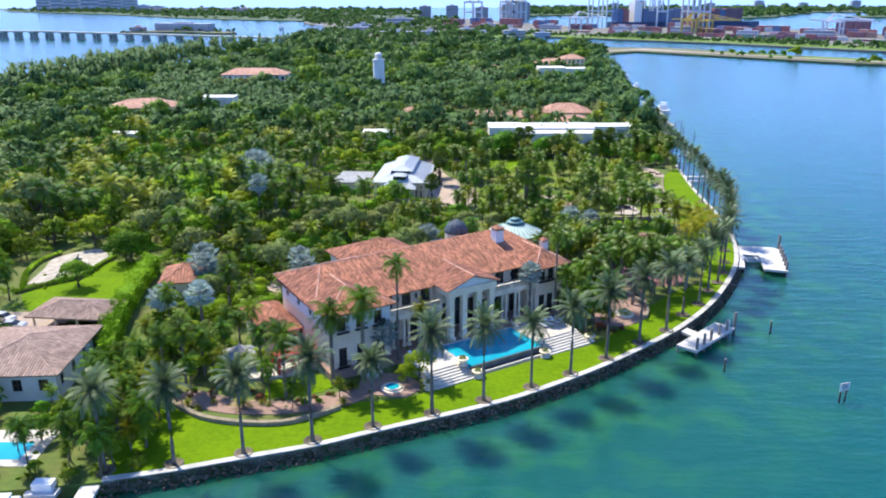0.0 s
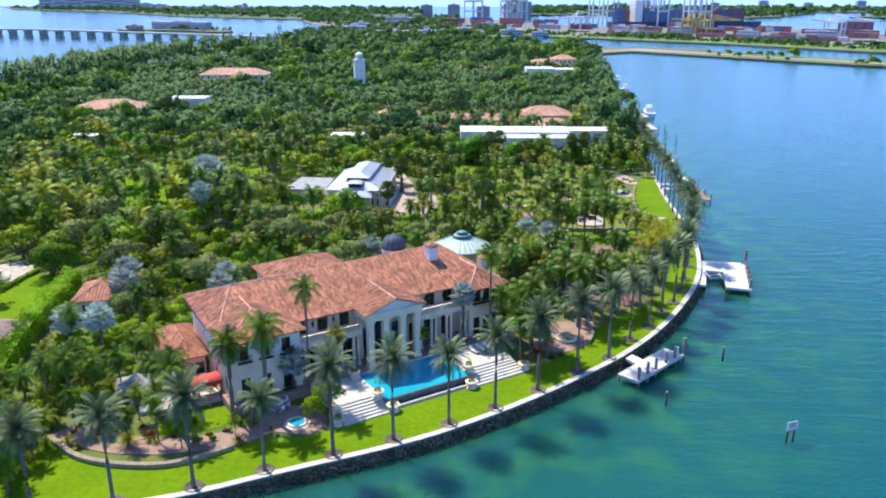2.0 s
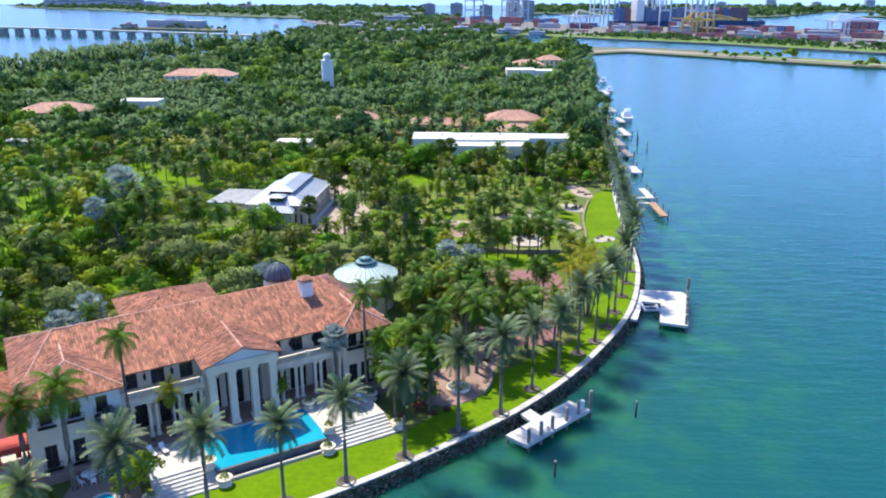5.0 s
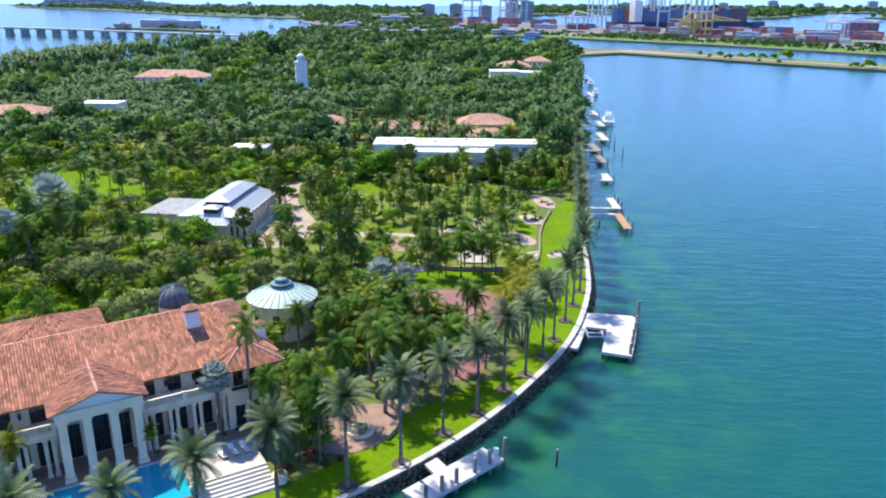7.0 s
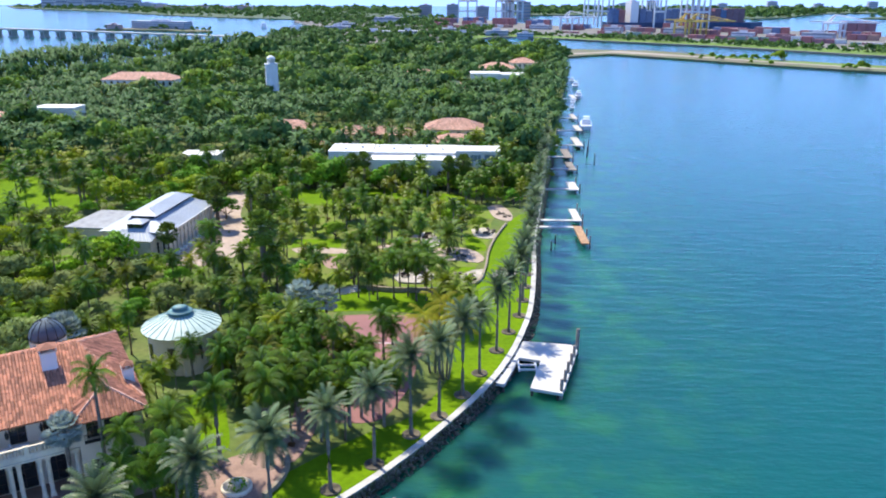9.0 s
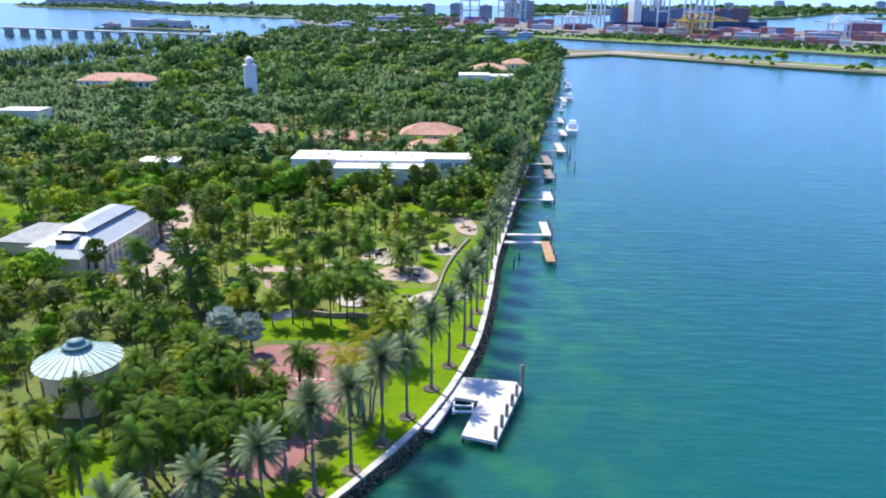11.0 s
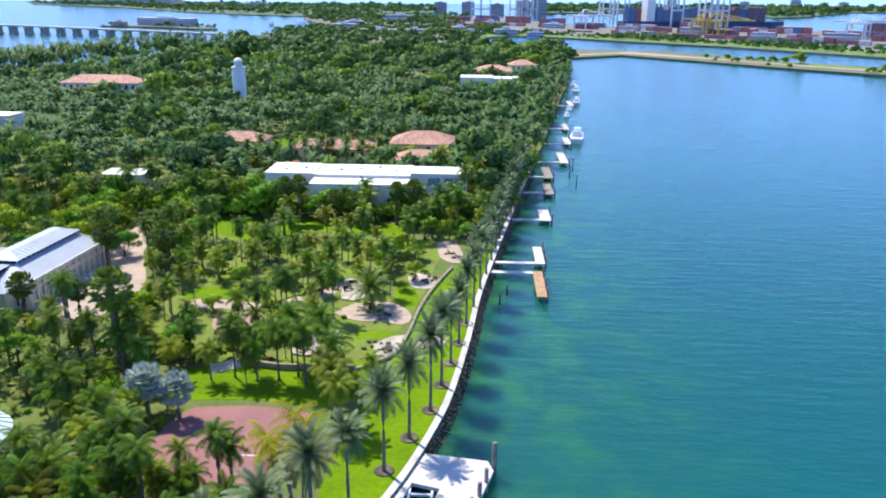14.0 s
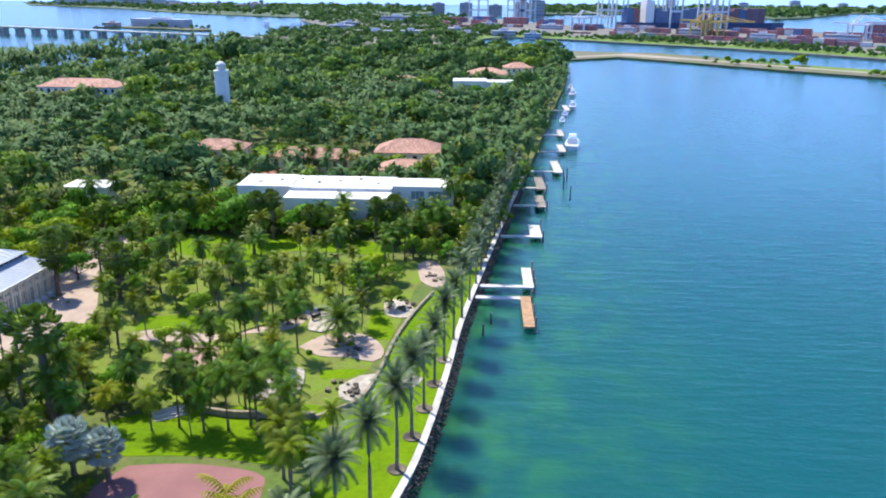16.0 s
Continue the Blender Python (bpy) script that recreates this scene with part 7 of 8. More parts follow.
grove(-55, 128, -24, 160, 4.6, [(BROAD, 3), (COCO, 1.5), (ROYAL, 1), (LIME, 3), (BUSH, 1), (OLIVE, 2), (BUSHL, 2)], size=(0.6, 0.95))
grove(19, 124, 46, 148, 3.6, [(ROYAL, 2), (COCO, 4), (CANARY, 2), (CLUMP, 1)], size=(0.7, 0.95), keep=0.62)
grove(36, 156, 51, 164, 3.4, [(COCO, 4), (ROYAL, 2), (CLUMP, 1)], size=(0.7, 0.9), lawns=False)
grove(27, 138, 36, 164, 3.4, [(ROYAL, 2), (FEATHER, 3), (COCO, 2), (CANARY, 2)], size=(0.72, 0.95), keep=0.4)
grove(12, 128, 27, 140, 3.4, [(FEATHER, 3), (COCO, 3), (ROYAL, 2)], size=(0.7, 0.95), keep=0.55)
grove(8, 152, 17, 160, 3.2, [(BUSH, 3), (COCO, 3), (CLUMP, 2)], size=(0.6, 0.85))
grove(22, 140, 36, 172, 4.2, [(ROYAL, 2), (COCO, 4), (CANARY, 1.5), (CLUMP, 2)], size=(0.7, 0.95), keep=0.65)
grove(-14, 154, 40, 196, 4.2, [(COCO, 6), (CANARY, 1.5), (ROYAL, 0.5), (BROAD, 1), (LIME, 1.5), (CLUMP, 3), (BUSH, 1), (BUSHL, 2), (OLIVE, 1)], size=(0.62, 0.92))
grove(14, 170, 36, 186, 3.4, [(COCO, 3), (CLUMP, 3), (BUSH, 2), (BUSHL, 1)], size=(0.6, 0.9))
grove(-44, 158, -12, 204, 4.8, [(OLIVE, 1.5), (BROAD, 3), (COCO, 3), (LIME, 3), (BUSH, 1)], size=(0.7, 1.0))
# the palm garden
grove(4, 196, 60, 262, 6.0, [(COCO, 5), (ROYAL, 1), (BROAD, 3), (LIME, 2)], size=(0.55, 0.85), keep=0.72)
grove(6, 197, 60, 262, 6.4, [(COCO, 5), (ROYAL, 1)], size=(0.7, 0.95), keep=0.6)
grove(0, 194, 66, 264, 2.9, [(BUSH, 4), (BUSHL, 3.5), (CLUMP, 2.5), (BUSHR, 0.6)], size=(0.35, 0.8), keep=0.72)
grove(60, 255, 84, 284, 4.4, [(COCO, 4), (BUSH, 2), (BROADF, 2)], lawns=False, size=(0.65, 0.95))
grove(20, 277.5, 78, 281.5, 3.2, [(BROADF, 4), (COCO, 1), (FEATHER, 1)], size=(0.7, 0.95), soft=True)
grove(57, 281, 78, 289, 3.6, [(BROADF, 4), (LIMEF, 1)], size=(0.55, 0.72), soft=True, r=0.0)
grove(-2, 276, 28, 291, 4.0, [(BROADF, 4)], size=(1.0, 1.3), soft=True)
grove(8, 269, 80, 281, 3.6, [(BROADF, 4), (COCO, 3), (BUSH, 2)], size=(0.75, 1.05))
grove(72, 284, 92, 330, 4.8, [(COCO, 3), (BROADF, 4), (ROYAL, 1)], size=(0.7, 1.0))
# west side woods
grove(-120, 112, -60, 210, 6.2, [(BROADF, 4), (OLIVEF, 2), (COCO, 1.5), (ROYAL, 1), (LIMEF, 2)], size=(0.85, 1.35))
grove(-62, 160, -40, 215, 5.4, [(BROADF, 4), (ROYAL, 0.8), (COCO, 1.5), (LIMEF, 3), (OLIVEF, 1.5)], size=(0.8, 1.2))
grove(-130, 200, 0, 300, 6.2, [(BROADF, 4), (ROYAL, 1.2), (COCO, 3), (OLIVEF, 1.2), (LIMEF, 2.5)], size=(0.65, 1.15))
grove(-96, 222, -44, 292, 8.5, [(ROYAL, 1)], soft=True, keep=0.85, size=(0.7, 0.9))
grove(-20, 236, 14, 300, 5.8, [(BROADF, 4), (COCO, 2), (LIMEF, 1)], size=(0.7, 1.1))

for k in range(19):
    BROADF.plant(20.5 + k * 2.9 + rnd.uniform(-.7, .7), 277.6 + rnd.uniform(-.8, .8), GZ, rnd.uniform(0.8, 1.0), rnd=rnd)
for k in range(9):
    (CANARY if k % 3 == 0 else FAN).plant(22 + k * 4.6 + rnd.uniform(-1, 1), 272.8 + rnd.uniform(-.8, .8), GZ, rnd.uniform(0.62, 0.8), rnd=rnd)
for k in range(6):
    BROADF.plant(57.5 + k * 2.8, 286.5 + rnd.uniform(-1, 1), GZ, rnd.uniform(0.6, 0.75), rnd=rnd)

for x0, x1, y, lo, hi in ((-134, -88, 457, 1.6, 2.0), (-152, -118, 336, 1.2, 1.7), (-117, -98, 361, 1.3, 1.6), (-38, -14, 288.5, 0.9, 1.1), (42, 70, 343, 0.75, 0.95), (-20, 2, 346, 0.8, 1.0), (62, 98, 521, 1.0, 1.4)):
    x = x0
    while x < x1:
        (BROADF if rnd.random() < 0.75 else OLIVEF).plant(x + rnd.uniform(-1, 1), y + rnd.uniform(-1.5, 1.5), GZ, rnd.uniform(lo, hi), rnd=rnd)
        x += 3.2 * lo

# royal palms in a row before the villas, and low planting round them
for k in range(12):
    ROYAL.plant(-12 + k * 4.9 + rnd.uniform(-.9, .9), 341.5 + rnd.uniform(-1, 1) - k * 0.15, GZ, rnd.uniform(0.74, 0.86), rnd=rnd)
grove(-20, 306, 78, 324, 4.6, [(BROADF, 3), (BUSH, 3), (COCO, 2), (LIMEF, 1)], size=(0.55, 0.85))
grove(66, 320, 92, 360, 5.0, [(BROADF, 3), (COCO, 3)], size=(0.7, 1.0))
grove(-20, 326, 80, 343, 4.8, [(COCO, 3), (BROADF, 2), (BUSH, 3)], size=(0.42, 0.7), keep=0.8)
grove(16, 338, 46, 344, 4.2, [(COCO, 2), (ROYAL, 1)], size=(0.6, 0.8), soft=True)
slab("villa_lawn", [(-6, 371), (12, 370), (14, 392), (-3, 395)], GZ - 0.2, GZ + 0.04, M_LAWN, "bright lawn before the villas", "lawn")
for cx, cy in ((-1.0, 233.5), (2.6, 232.0), (4.2, 220.5), (3.0, 244.0)):
    BUSH.plant(cx, cy, GZ - 0.15, 0.75, rnd=rnd)

# clipped hedge beside the carport
low_hedges = ([(-84.5, 141.5), (-80, 146.2), (-75.5, 150.5), (-74.6, 158), (-73.6, 164)], [(-84, 143.5), (-87.6, 152), (-88.8, 160), (-87, 166)], [(-77, 172), (-72, 168)])
for i, pts in enumerate(low_hedges):
    lh = thing("low_hedge", "low clipped hedge round the fountain court", "hedge", None, "low hedges of the fountain court")
    ln = smooth_line(pts, 1.0)
    v, f, sn = leaf_cloud(430 + i, [(x, y, GZ + 0.45, 0.7) for x, y in ln], 60 * len(ln), 0.2)
    part("foliage", np_mesh("foliage", v, f, M_HEDGE, normals=sn), M_HEDGE, lh)
    part("stem", MB().prism(offset_line(ln, 0.25) + offset_line(ln, -0.25)[::-1], GZ - 0.2, GZ + 0.6), M_BARK, lh)
cf = thing("court_fountain", "white stone fountain in the pale court", "fountain", put(-79.7, 159.2, GZ + 0.06))
part("basin", MB().lathe([(1.9, -0.1), (1.9, 0.5), (1.75, 0.58), (1.55, 0.55), (1.5, 0.25)], 20), M_STONE, cf, "", True)
part("pedestal", MB().lathe([(0.45, 0), (0.25, 0.5), (0.22, 1.1), (0.9, 1.4), (0.95, 1.5), (0.2, 1.45), (0.12, 2.0), (0.35, 2.2), (0.02, 2.4)], 14), M_STONE, cf, "", True)
hg = thing("clipped_hedge", "tall bright green clipped hedge", "hedge")
line = smooth_line([(-53.5, 111), (-56.0, 119.5), (-58.6, 131), (-60.6, 143), (-61.5, 154)], 1.2)
blobs = []
for x, y in line:
    for dx in (-1.0, 0.1, 1.0):
        for z in (1.1, 2.4, 3.4):
            blobs.append((x + dx + 0.5 * math.sin(y * 0.9 + z), y + 0.4 * math.sin(x * 3.1 + dx), GZ + z + 0.35 * math.sin(y * 0.55 + dx), 0.95 + 0.25 * math.sin(y * 1.7 + 2 * dx)))
v, f, sn = leaf_cloud(400, blobs, 17000, 0.17)
part("foliage", np_mesh("foliage", v, f, M_HEDGE, normals=sn), M_HEDGE, hg)
part("inner_growth", MB().prism(offset_line(line, 1.2) + offset_line(line, -1.2)[::-1], GZ - 0.3, GZ + 3.3), M_HEDGE, hg)

# ---- far woods: everything past the gardens, in one piece ----
rs = np.random.RandomState(3)


def low_palm_template(seed, fronds, wide=1.0):
    r = random.Random(seed)
    mb = MB()
    for i in range(fronds):
        az = i * 2.39996
        el = radians(r.uniform(-20, 75))
        p = Vector((0, 0, 7.6))
        side = Vector((-math.sin(az), math.cos(az), 0))
        pts = []
        for k in range(4):
            pts.append((p.copy(), 0.06 + 0.34 * wide * math.sin(3.14 * (k + 0.4) / 3.8)))
            p = p + Vector((math.cos(az) * math.cos(el), math.sin(az) * math.cos(el), math.sin(el))) * 1.15
            el -= 0.55
        vs, fs = [], []
        for q, w in pts:
            vs += [q + side * w - Vector((0, 0, w * 0.5)), q, q - side * w - Vector((0, 0, w * 0.5))]
        for k in range(3):
            fs += [(3 * k, 3 * k + 1, 3 * k + 4, 3 * k + 3), (3 * k + 1, 3 * k + 2, 3 * k + 5, 3 * k + 4)]
        mb.add(vs, fs)
    mb.add([(0.15, 0, 0), (-0.15, 0, 0), (-0.12, 0, 7.6), (0.12, 0, 7.6)], [(0, 1, 2, 3)])
    mb.add([(0, 0.15, 0), (0, -0.15, 0), (0, -0.12, 7.6), (0, 0.12, 7.6)], [(0, 1, 2, 3)])
    v = np.array(mb.v, np.float32)
    nr = v - np.array([0, 0, 5.8], np.float32)
    nr[:, 2] = np.abs(nr[:, 2]) + 0.4
    nr /= np.linalg.norm(nr, axis=1)[:, None]
    return v, np.array(mb.f), nr


def low_broad_template(seed, n=330, size=0.42):
    v, f, sn = leaf_cloud(seed, dome_blobs(seed, 10, 4.0, 3.2, 3.8), n, size)
    return v.astype(np.float32), f, sn


T_NEAR = [low_palm_template(1, 18), low_palm_template(2, 18), low_palm_template(3, 18)] + [low_broad_template(500 + k, 160, 0.6) for k in range(4)]
T_MID = [low_palm_template(1, 11, 1.6), low_palm_template(2, 11, 1.6), low_palm_template(3, 11, 1.6)] + [low_broad_template(510 + k, 78, 0.88) for k in range(4)]
T_FAR = [low_broad_template(520 + k, 24, 1.7) for k in range(7)]


def woods(name, label, area, y0, y1, x0, x1, step, palms, material, smin=0.8, smax=1.25, gaps=0.0, z=GZ, tall=1.0):
    r = random.Random(len(name) + int(y0))
    places = []
    y = y0
    while y < y1:
        x = x0
        while x < x1:
            px, py = x + r.uniform(-.8, .8) * step, y + r.uniform(-.8, .8) * step
            x += step
            if not inside(px, py, area) or any(inside(px, py, b) for b in BUILT + CLEAR):
                continue
            if noise.noise(Vector((px * 0.02, py * 0.02, 3.0))) < -0.45 + gaps:
                continue
            pal = noise.noise(Vector((px * 0.012, py * 0.012, 7.0))) + r.uniform(-0.45, 0.45) > 0.45 - palms
            k = r.randrange(3) if pal else 3 + r.randrange(4)
            s = r.uniform(smin, smax) * (1.0 + 0.7 * noise.noise(Vector((px * 0.03, py * 0.03, 11.0)))) if not pal else r.uniform(0.8, 1.1)
            places.append((k, px, py, z, r.random() * 6.28, s, s * r.uniform(0.9, 1.2) if not pal else r.uniform(0.85, 1.35) * tall))
        y += step
    T_WOODS = T_NEAR if y1 < 450 else T_MID
    if y1 > 900:
        tagged(new(name, scatter_mesh(name, T_FAR, places, material)), label, "woods", "", "stuff")
        return
    for prefix, ks, mt, lab in (("", (3, 4, 5), material, label), ("bright_", (6,), M_WOODLIGHT, "bright green crowns among the dense woods"), ("palms_of_", (0, 1, 2), M_WOODPALM, "palms rising among the dense woods")):
        some = [q for q in places if q[0] in ks]
        if some:
            tagged(new(prefix + name, scatter_mesh(prefix + name, T_WOODS, some, mt)), lab, "woods" if 6 in ks or 3 in ks else "palms", "", "stuff")



def palm_template(seed, h, count, length, droop, leaf):
    r = random.Random(seed)
    mb = MB()
    for i in range(count):
        f = (i + 0.5) / count
        frond(mb, (0, 0, h), i * 2.39996 + r.uniform(-.2, .2), radians(82 - 135 * f + r.uniform(-8, 8)), length * r.uniform(0.85, 1.1), radians(droop * r.uniform(0.75, 1.2)), 9, leaf, 0.95, 0.6, 0.45, 0.1)
    for k in range(5):
        a, b = 1.2566 * k, 1.2566 * (k + 1)
        mb.add([(0.2 * math.cos(a), 0.2 * math.sin(a), 0), (0.2 * math.cos(b), 0.2 * math.sin(b), 0), (0.14 * math.cos(a), 0.14 * math.sin(a), h)], [(0, 1, 2)])
    return np.array([tuple(p) for p in mb.v], np.float32), np.array(mb.f)


T_PALM = [palm_template(560 + k, (8.5, 7.0, 10.0)[k], 24, 3.6, (100, 112, 95)[k], 1.0) for k in range(3)]
for kind, name, label, leaf in ((COCO, "back_palms", "slender yellow-green palms among the back woods", M_COCO), (ROYAL, "dark_back_palms", "dark plumed palms among the back woods", M_ROYAL)):
    some = [(rs.randint(3), x, y, GZ, rs.uniform(0, 6.28), k, k) for kd, x, y, k in BACKWOODS if kd is kind or (kind is ROYAL and kd is FEATHER)]
    tagged(new(name, scatter_mesh(name, T_PALM, some, leaf)), label, "palms", "", "stuff")
T_UNDER = [low_broad_template(580 + k, 70, 0.62) for k in range(4)]
under = {0: [], 1: []}
for i in range(2600):
    x, y = rs.uniform(-128, 4), rs.uniform(112, 300)
    k = rs.uniform(0.28, 0.55)
    if free(x, y, 1.5) and not inside(x, y, LAWN):
        under[int(rs.uniform() < 0.3)].append((rs.randint(4), x, y, GZ - 1.2 * k, rs.uniform(0, 6.28), k, k * rs.uniform(0.7, 1.0)))
tagged(new("undergrowth", scatter_mesh("undergrowth", T_UNDER, under[0], M_BROAD)), "dense green undergrowth below the trees", "undergrowth", "", "stuff")
tagged(new("bright_undergrowth", scatter_mesh("bright_undergrowth", T_UNDER, under[1], M_LIME)), "bright green undergrowth below the trees", "undergrowth", "", "stuff")
T_BACK = [low_broad_template(540 + k, 300, 0.47) for k in range(5)]
for kind, name, label, leaf in ((BROADF, "back_woods", "dense broadleaf trees behind the gardens", M_BROAD), (OLIVEF, "olive_back_woods", "olive-green trees behind the gardens", M_OLIVE), (LIMEF, "bright_back_woods", "bright green trees behind the gardens", M_LIME)):
    some = [(rs.randint(5), x, y, GZ, rs.uniform(0, 6.28), k, k * rs.uniform(0.85, 1.15)) for kd, x, y, k in BACKWOODS if kd is kind]
    tagged(new(name, scatter_mesh(name, T_BACK, some, leaf)), label, "woods", "", "stuff")

MAINW = [(p[0] + 0.8 if p[0] > 0 else p[0] + 3, p[1]) for p in ISLAND]
woods("palm_woods", "dense woods of palms and broadleaf trees", MAINW, 300, 420, -265, 125, 5.6, 0.55, M_WOODS, 0.6, 1.75)
woods("middle_palm_woods", "dense woods of palms and broadleaf trees", MAINW, 420, 600, -265, 130, 6.2, 0.5, M_WOODS, 0.65, 1.9)
woods("far_palm_woods", "dense far woods of palms and broadleaf trees", MAINW, 600, 880, -260, 160, 7.8, 0.4, M_WOODS, 0.8, 2.2)
woods("edge_palms", "tall palms along the far edge of the island", [(-232, 560), (-262, 560), (-245, 720), (-225, 825), (-160, 870), (-60, 880), (-60, 850), (-140, 840), (-205, 780)], 560, 880, -262, -60, 8, 2.0, M_WOODS, 0.8, 1.0, tall=1.7)
woods("west_shore_palms", "tall palms along the west shore", [(-252, 400), (-222, 400), (-214, 560), (-206, 690), (-230, 700), (-240, 560)], 400, 700, -256, -200, 5.0, 2.0, M_WOODS, 0.8, 1.0, tall=1.75)
woods("west_woods", "woods of palms and broadleaf trees on the west side", MAINW, 110, 300, -265, -128, 6.0, 0.45, M_WOODS)
woods("shore_trees", "trees along the far shore road", land, 1015, 1450, -225, 110, 12, 0.2, M_WOODS, 0.9, 1.5, 0.15, -0.5)
rc = random.Random(77)
for x, y, k in ((287, 846, 1.1), (295, 838, 0.9), (303, 832, 1.1), (311, 826, 1.1), (319, 818, 1.0), (326, 810, 1.2), (334, 803, 1.2), (342, 796, 1.2), (350, 787, 1.3), (376, 709, 1.1), (383, 700, 1.0), (300, 796, 0.7), (286, 812, 0.6), (330, 752, 0.8), (318, 768, 0.6)):
    BANK.plant(x, y, 0.9, k * 1.75, rnd=rc)
woods("harbour_verge_trees", "trees along the harbour verge", [(60, 1250), (112, 1260), (190, 1205), (285, 1115), (374, 1035), (480, 890), (630, 715), (690, 720), (515, 955), (425, 1060), (335, 1145), (240, 1240), (110, 1320), (50, 1300)], 700, 1330, 50, 700, 9, 0.15, M_WOODS, 0.7, 1.2, 0.2, -0.5)
woods("mid_shore_woods", "distant woods beyond the far shore road", land, 1450, 2400, -420, 40, 20, 0.1, M_WOODS, 1.2, 2.0, 0.25, -0.5)
woods("far_island_woods", "woods on the distant island", fisher, 2080, 4000, -2100, -60, 40, 0.0, M_WOODS, 1.8, 2.8, 0.0, -3.0)
woods("far_coast_woods", "woods on the distant coast", COAST, 2290, 3900, 240, 2300, 42, 0.0, M_WOODS, 2.4, 3.8, -0.4, -6.0)
woods("far_coast_east_woods", "woods on the distant eastern coast", COAST_E, 1900, 2700, 1200, 2600, 42, 0.0, M_WOODS, 2.2, 3.4, -0.4, -5.0)
woods("islet_trees", "trees on the islet", islet, 1340, 1480, -580, -350, 16, 0.3, M_WOODS, 0.8, 1.3, 0.4, -0.5)

# ---- small buildings and things round the mansion ----
slab("pergola_terrace", [(-30, 104.6), (-24, 106.2), (-17, 110.5), (-19, 113), (-26, 110), (-31, 108)], GZ - 0.3, GZ + 0.5, M_PAVE, "pale stone terrace under the red canopy", "terrace", False)
pg = thing("canopy", "red canvas barrel canopy on dark red posts", "canopy", put(-23.2, 108.9, GZ + 0.5, 33))
mb = MB()
prof = [(-1.5 * math.cos(3.14159 * k / 8), 2.3 + 0.8 * math.sin(3.14159 * k / 8)) for k in range(9)]
vs = [(x, y, z) for x in (-3.4, 3.4) for y, z in prof] + [(x, y * 0.96, z - 0.06) for x in (-3.4, 3.4) for y, z in prof]
fs = [(k, k + 1, 10 + k, 9 + k) for k in range(8)] + [(18 + k, 27 + k, 28 + k, 19 + k) for k in range(8)]
part("canvas", mb.add(vs, fs), M_REDCLOTH, pg)
part("valance", MB().box(-3.4, -1.53, 2.0, 3.4, -1.5, 2.34).box(-3.4, 1.5, 2.0, 3.4, 1.53, 2.34), M_REDCLOTH, pg)
for px in (-3.2, 0, 3.2):
    for py in (-1.4, 1.4):
        part("post", MB().box(px - .12, py - .12, 0, px + .12, py + .12, 2.3), M_REDCLOTH, pg)
for k in range(3):
    tb = thing("garden_chair", "red cushioned garden chair under the canopy", "chair", put(-25.4 + k * 2.0, 107.6 + k * 1.25, GZ + 0.5, 33), "canopy chairs")
    part("seat", MB().box(-.3, -.3, .38, .3, .3, .48), M_REDCLOTH, tb)
    part("backrest", MB().box(-.3, .25, .48, .3, .33, .95), M_REDCLOTH, tb)
    for dx in (-.26, .26):
        for dy in (-.26, .26):
            part("leg", MB().box(dx - .03, dy - .03, 0, dx + .03, dy + .03, .38), M_WOOD, tb)

cb = thing("cabana", "stone garden pavilion with arched front and pale tent roof", "pavilion", put(-32.0, 109.6, GZ, 20, 0.82))
block(cb, -3.2, -2.9, 3.2, 2.9, 0, 2.9, M_STUCCO, {'s': [(0.6, 1.9, 0.0, 2.2), (2.5, 3.9, 0.0, 2.4), (4.5, 5.8, 0.0, 2.2)], 'e': [(1.8, 4.0, 0, 2.3)]}, glaze=False)
mb = MB()
A = [(-3.5, -3.2, 2.9), (3.5, -3.2, 2.9), (3.5, 3.2, 2.9), (-3.5, 3.2, 2.9)]
C = [(-1.5, -1.4, 3.6), (1.5, -1.4, 3.6), (1.5, 1.4, 3.6), (-1.5, 1.4, 3.6)]
mb.add(A + C + [(0, 0, 4.9)], [(0, 1, 5, 4), (1, 2, 6, 5), (2, 3, 7, 6), (3, 0, 4, 7), (4, 5, 8), (5, 6, 8), (6, 7, 8), (7, 4, 8), (3, 2, 1, 0)])
part("tent_roof", mb, M_TENT, cb, "pale grey tent roof")
part("finial", MB().lathe([(0.12, 4.85), (0.16, 5.0), (0.03, 5.4)], 8), M_STONE, cb, "", True)
part("floor_slab", MB().box(-2.85, -2.55, 0, 2.85, 2.55, 0.12), M_PAVE, cb)

sp = thing("hot_tub", "round white stone hot tub with turquoise water", "hot tub", put(-7.6, 102.6, GZ, 0, 0.74))
part("basin", MB().lathe([(1.85, -0.1), (1.85, 0.5), (1.75, 0.58), (1.45, 0.58), (1.4, 0.45)], 24), M_STONE, sp, "", True)
part("water", MB().lathe([(1.4, 0.1), (1.4, 0.46), (0.05, 0.465)], 24), M_POOLW, sp)
part("step", MB().lathe([(2.4, -0.1), (2.4, 0.2), (1.85, 0.2)], 24), M_STONE, sp)

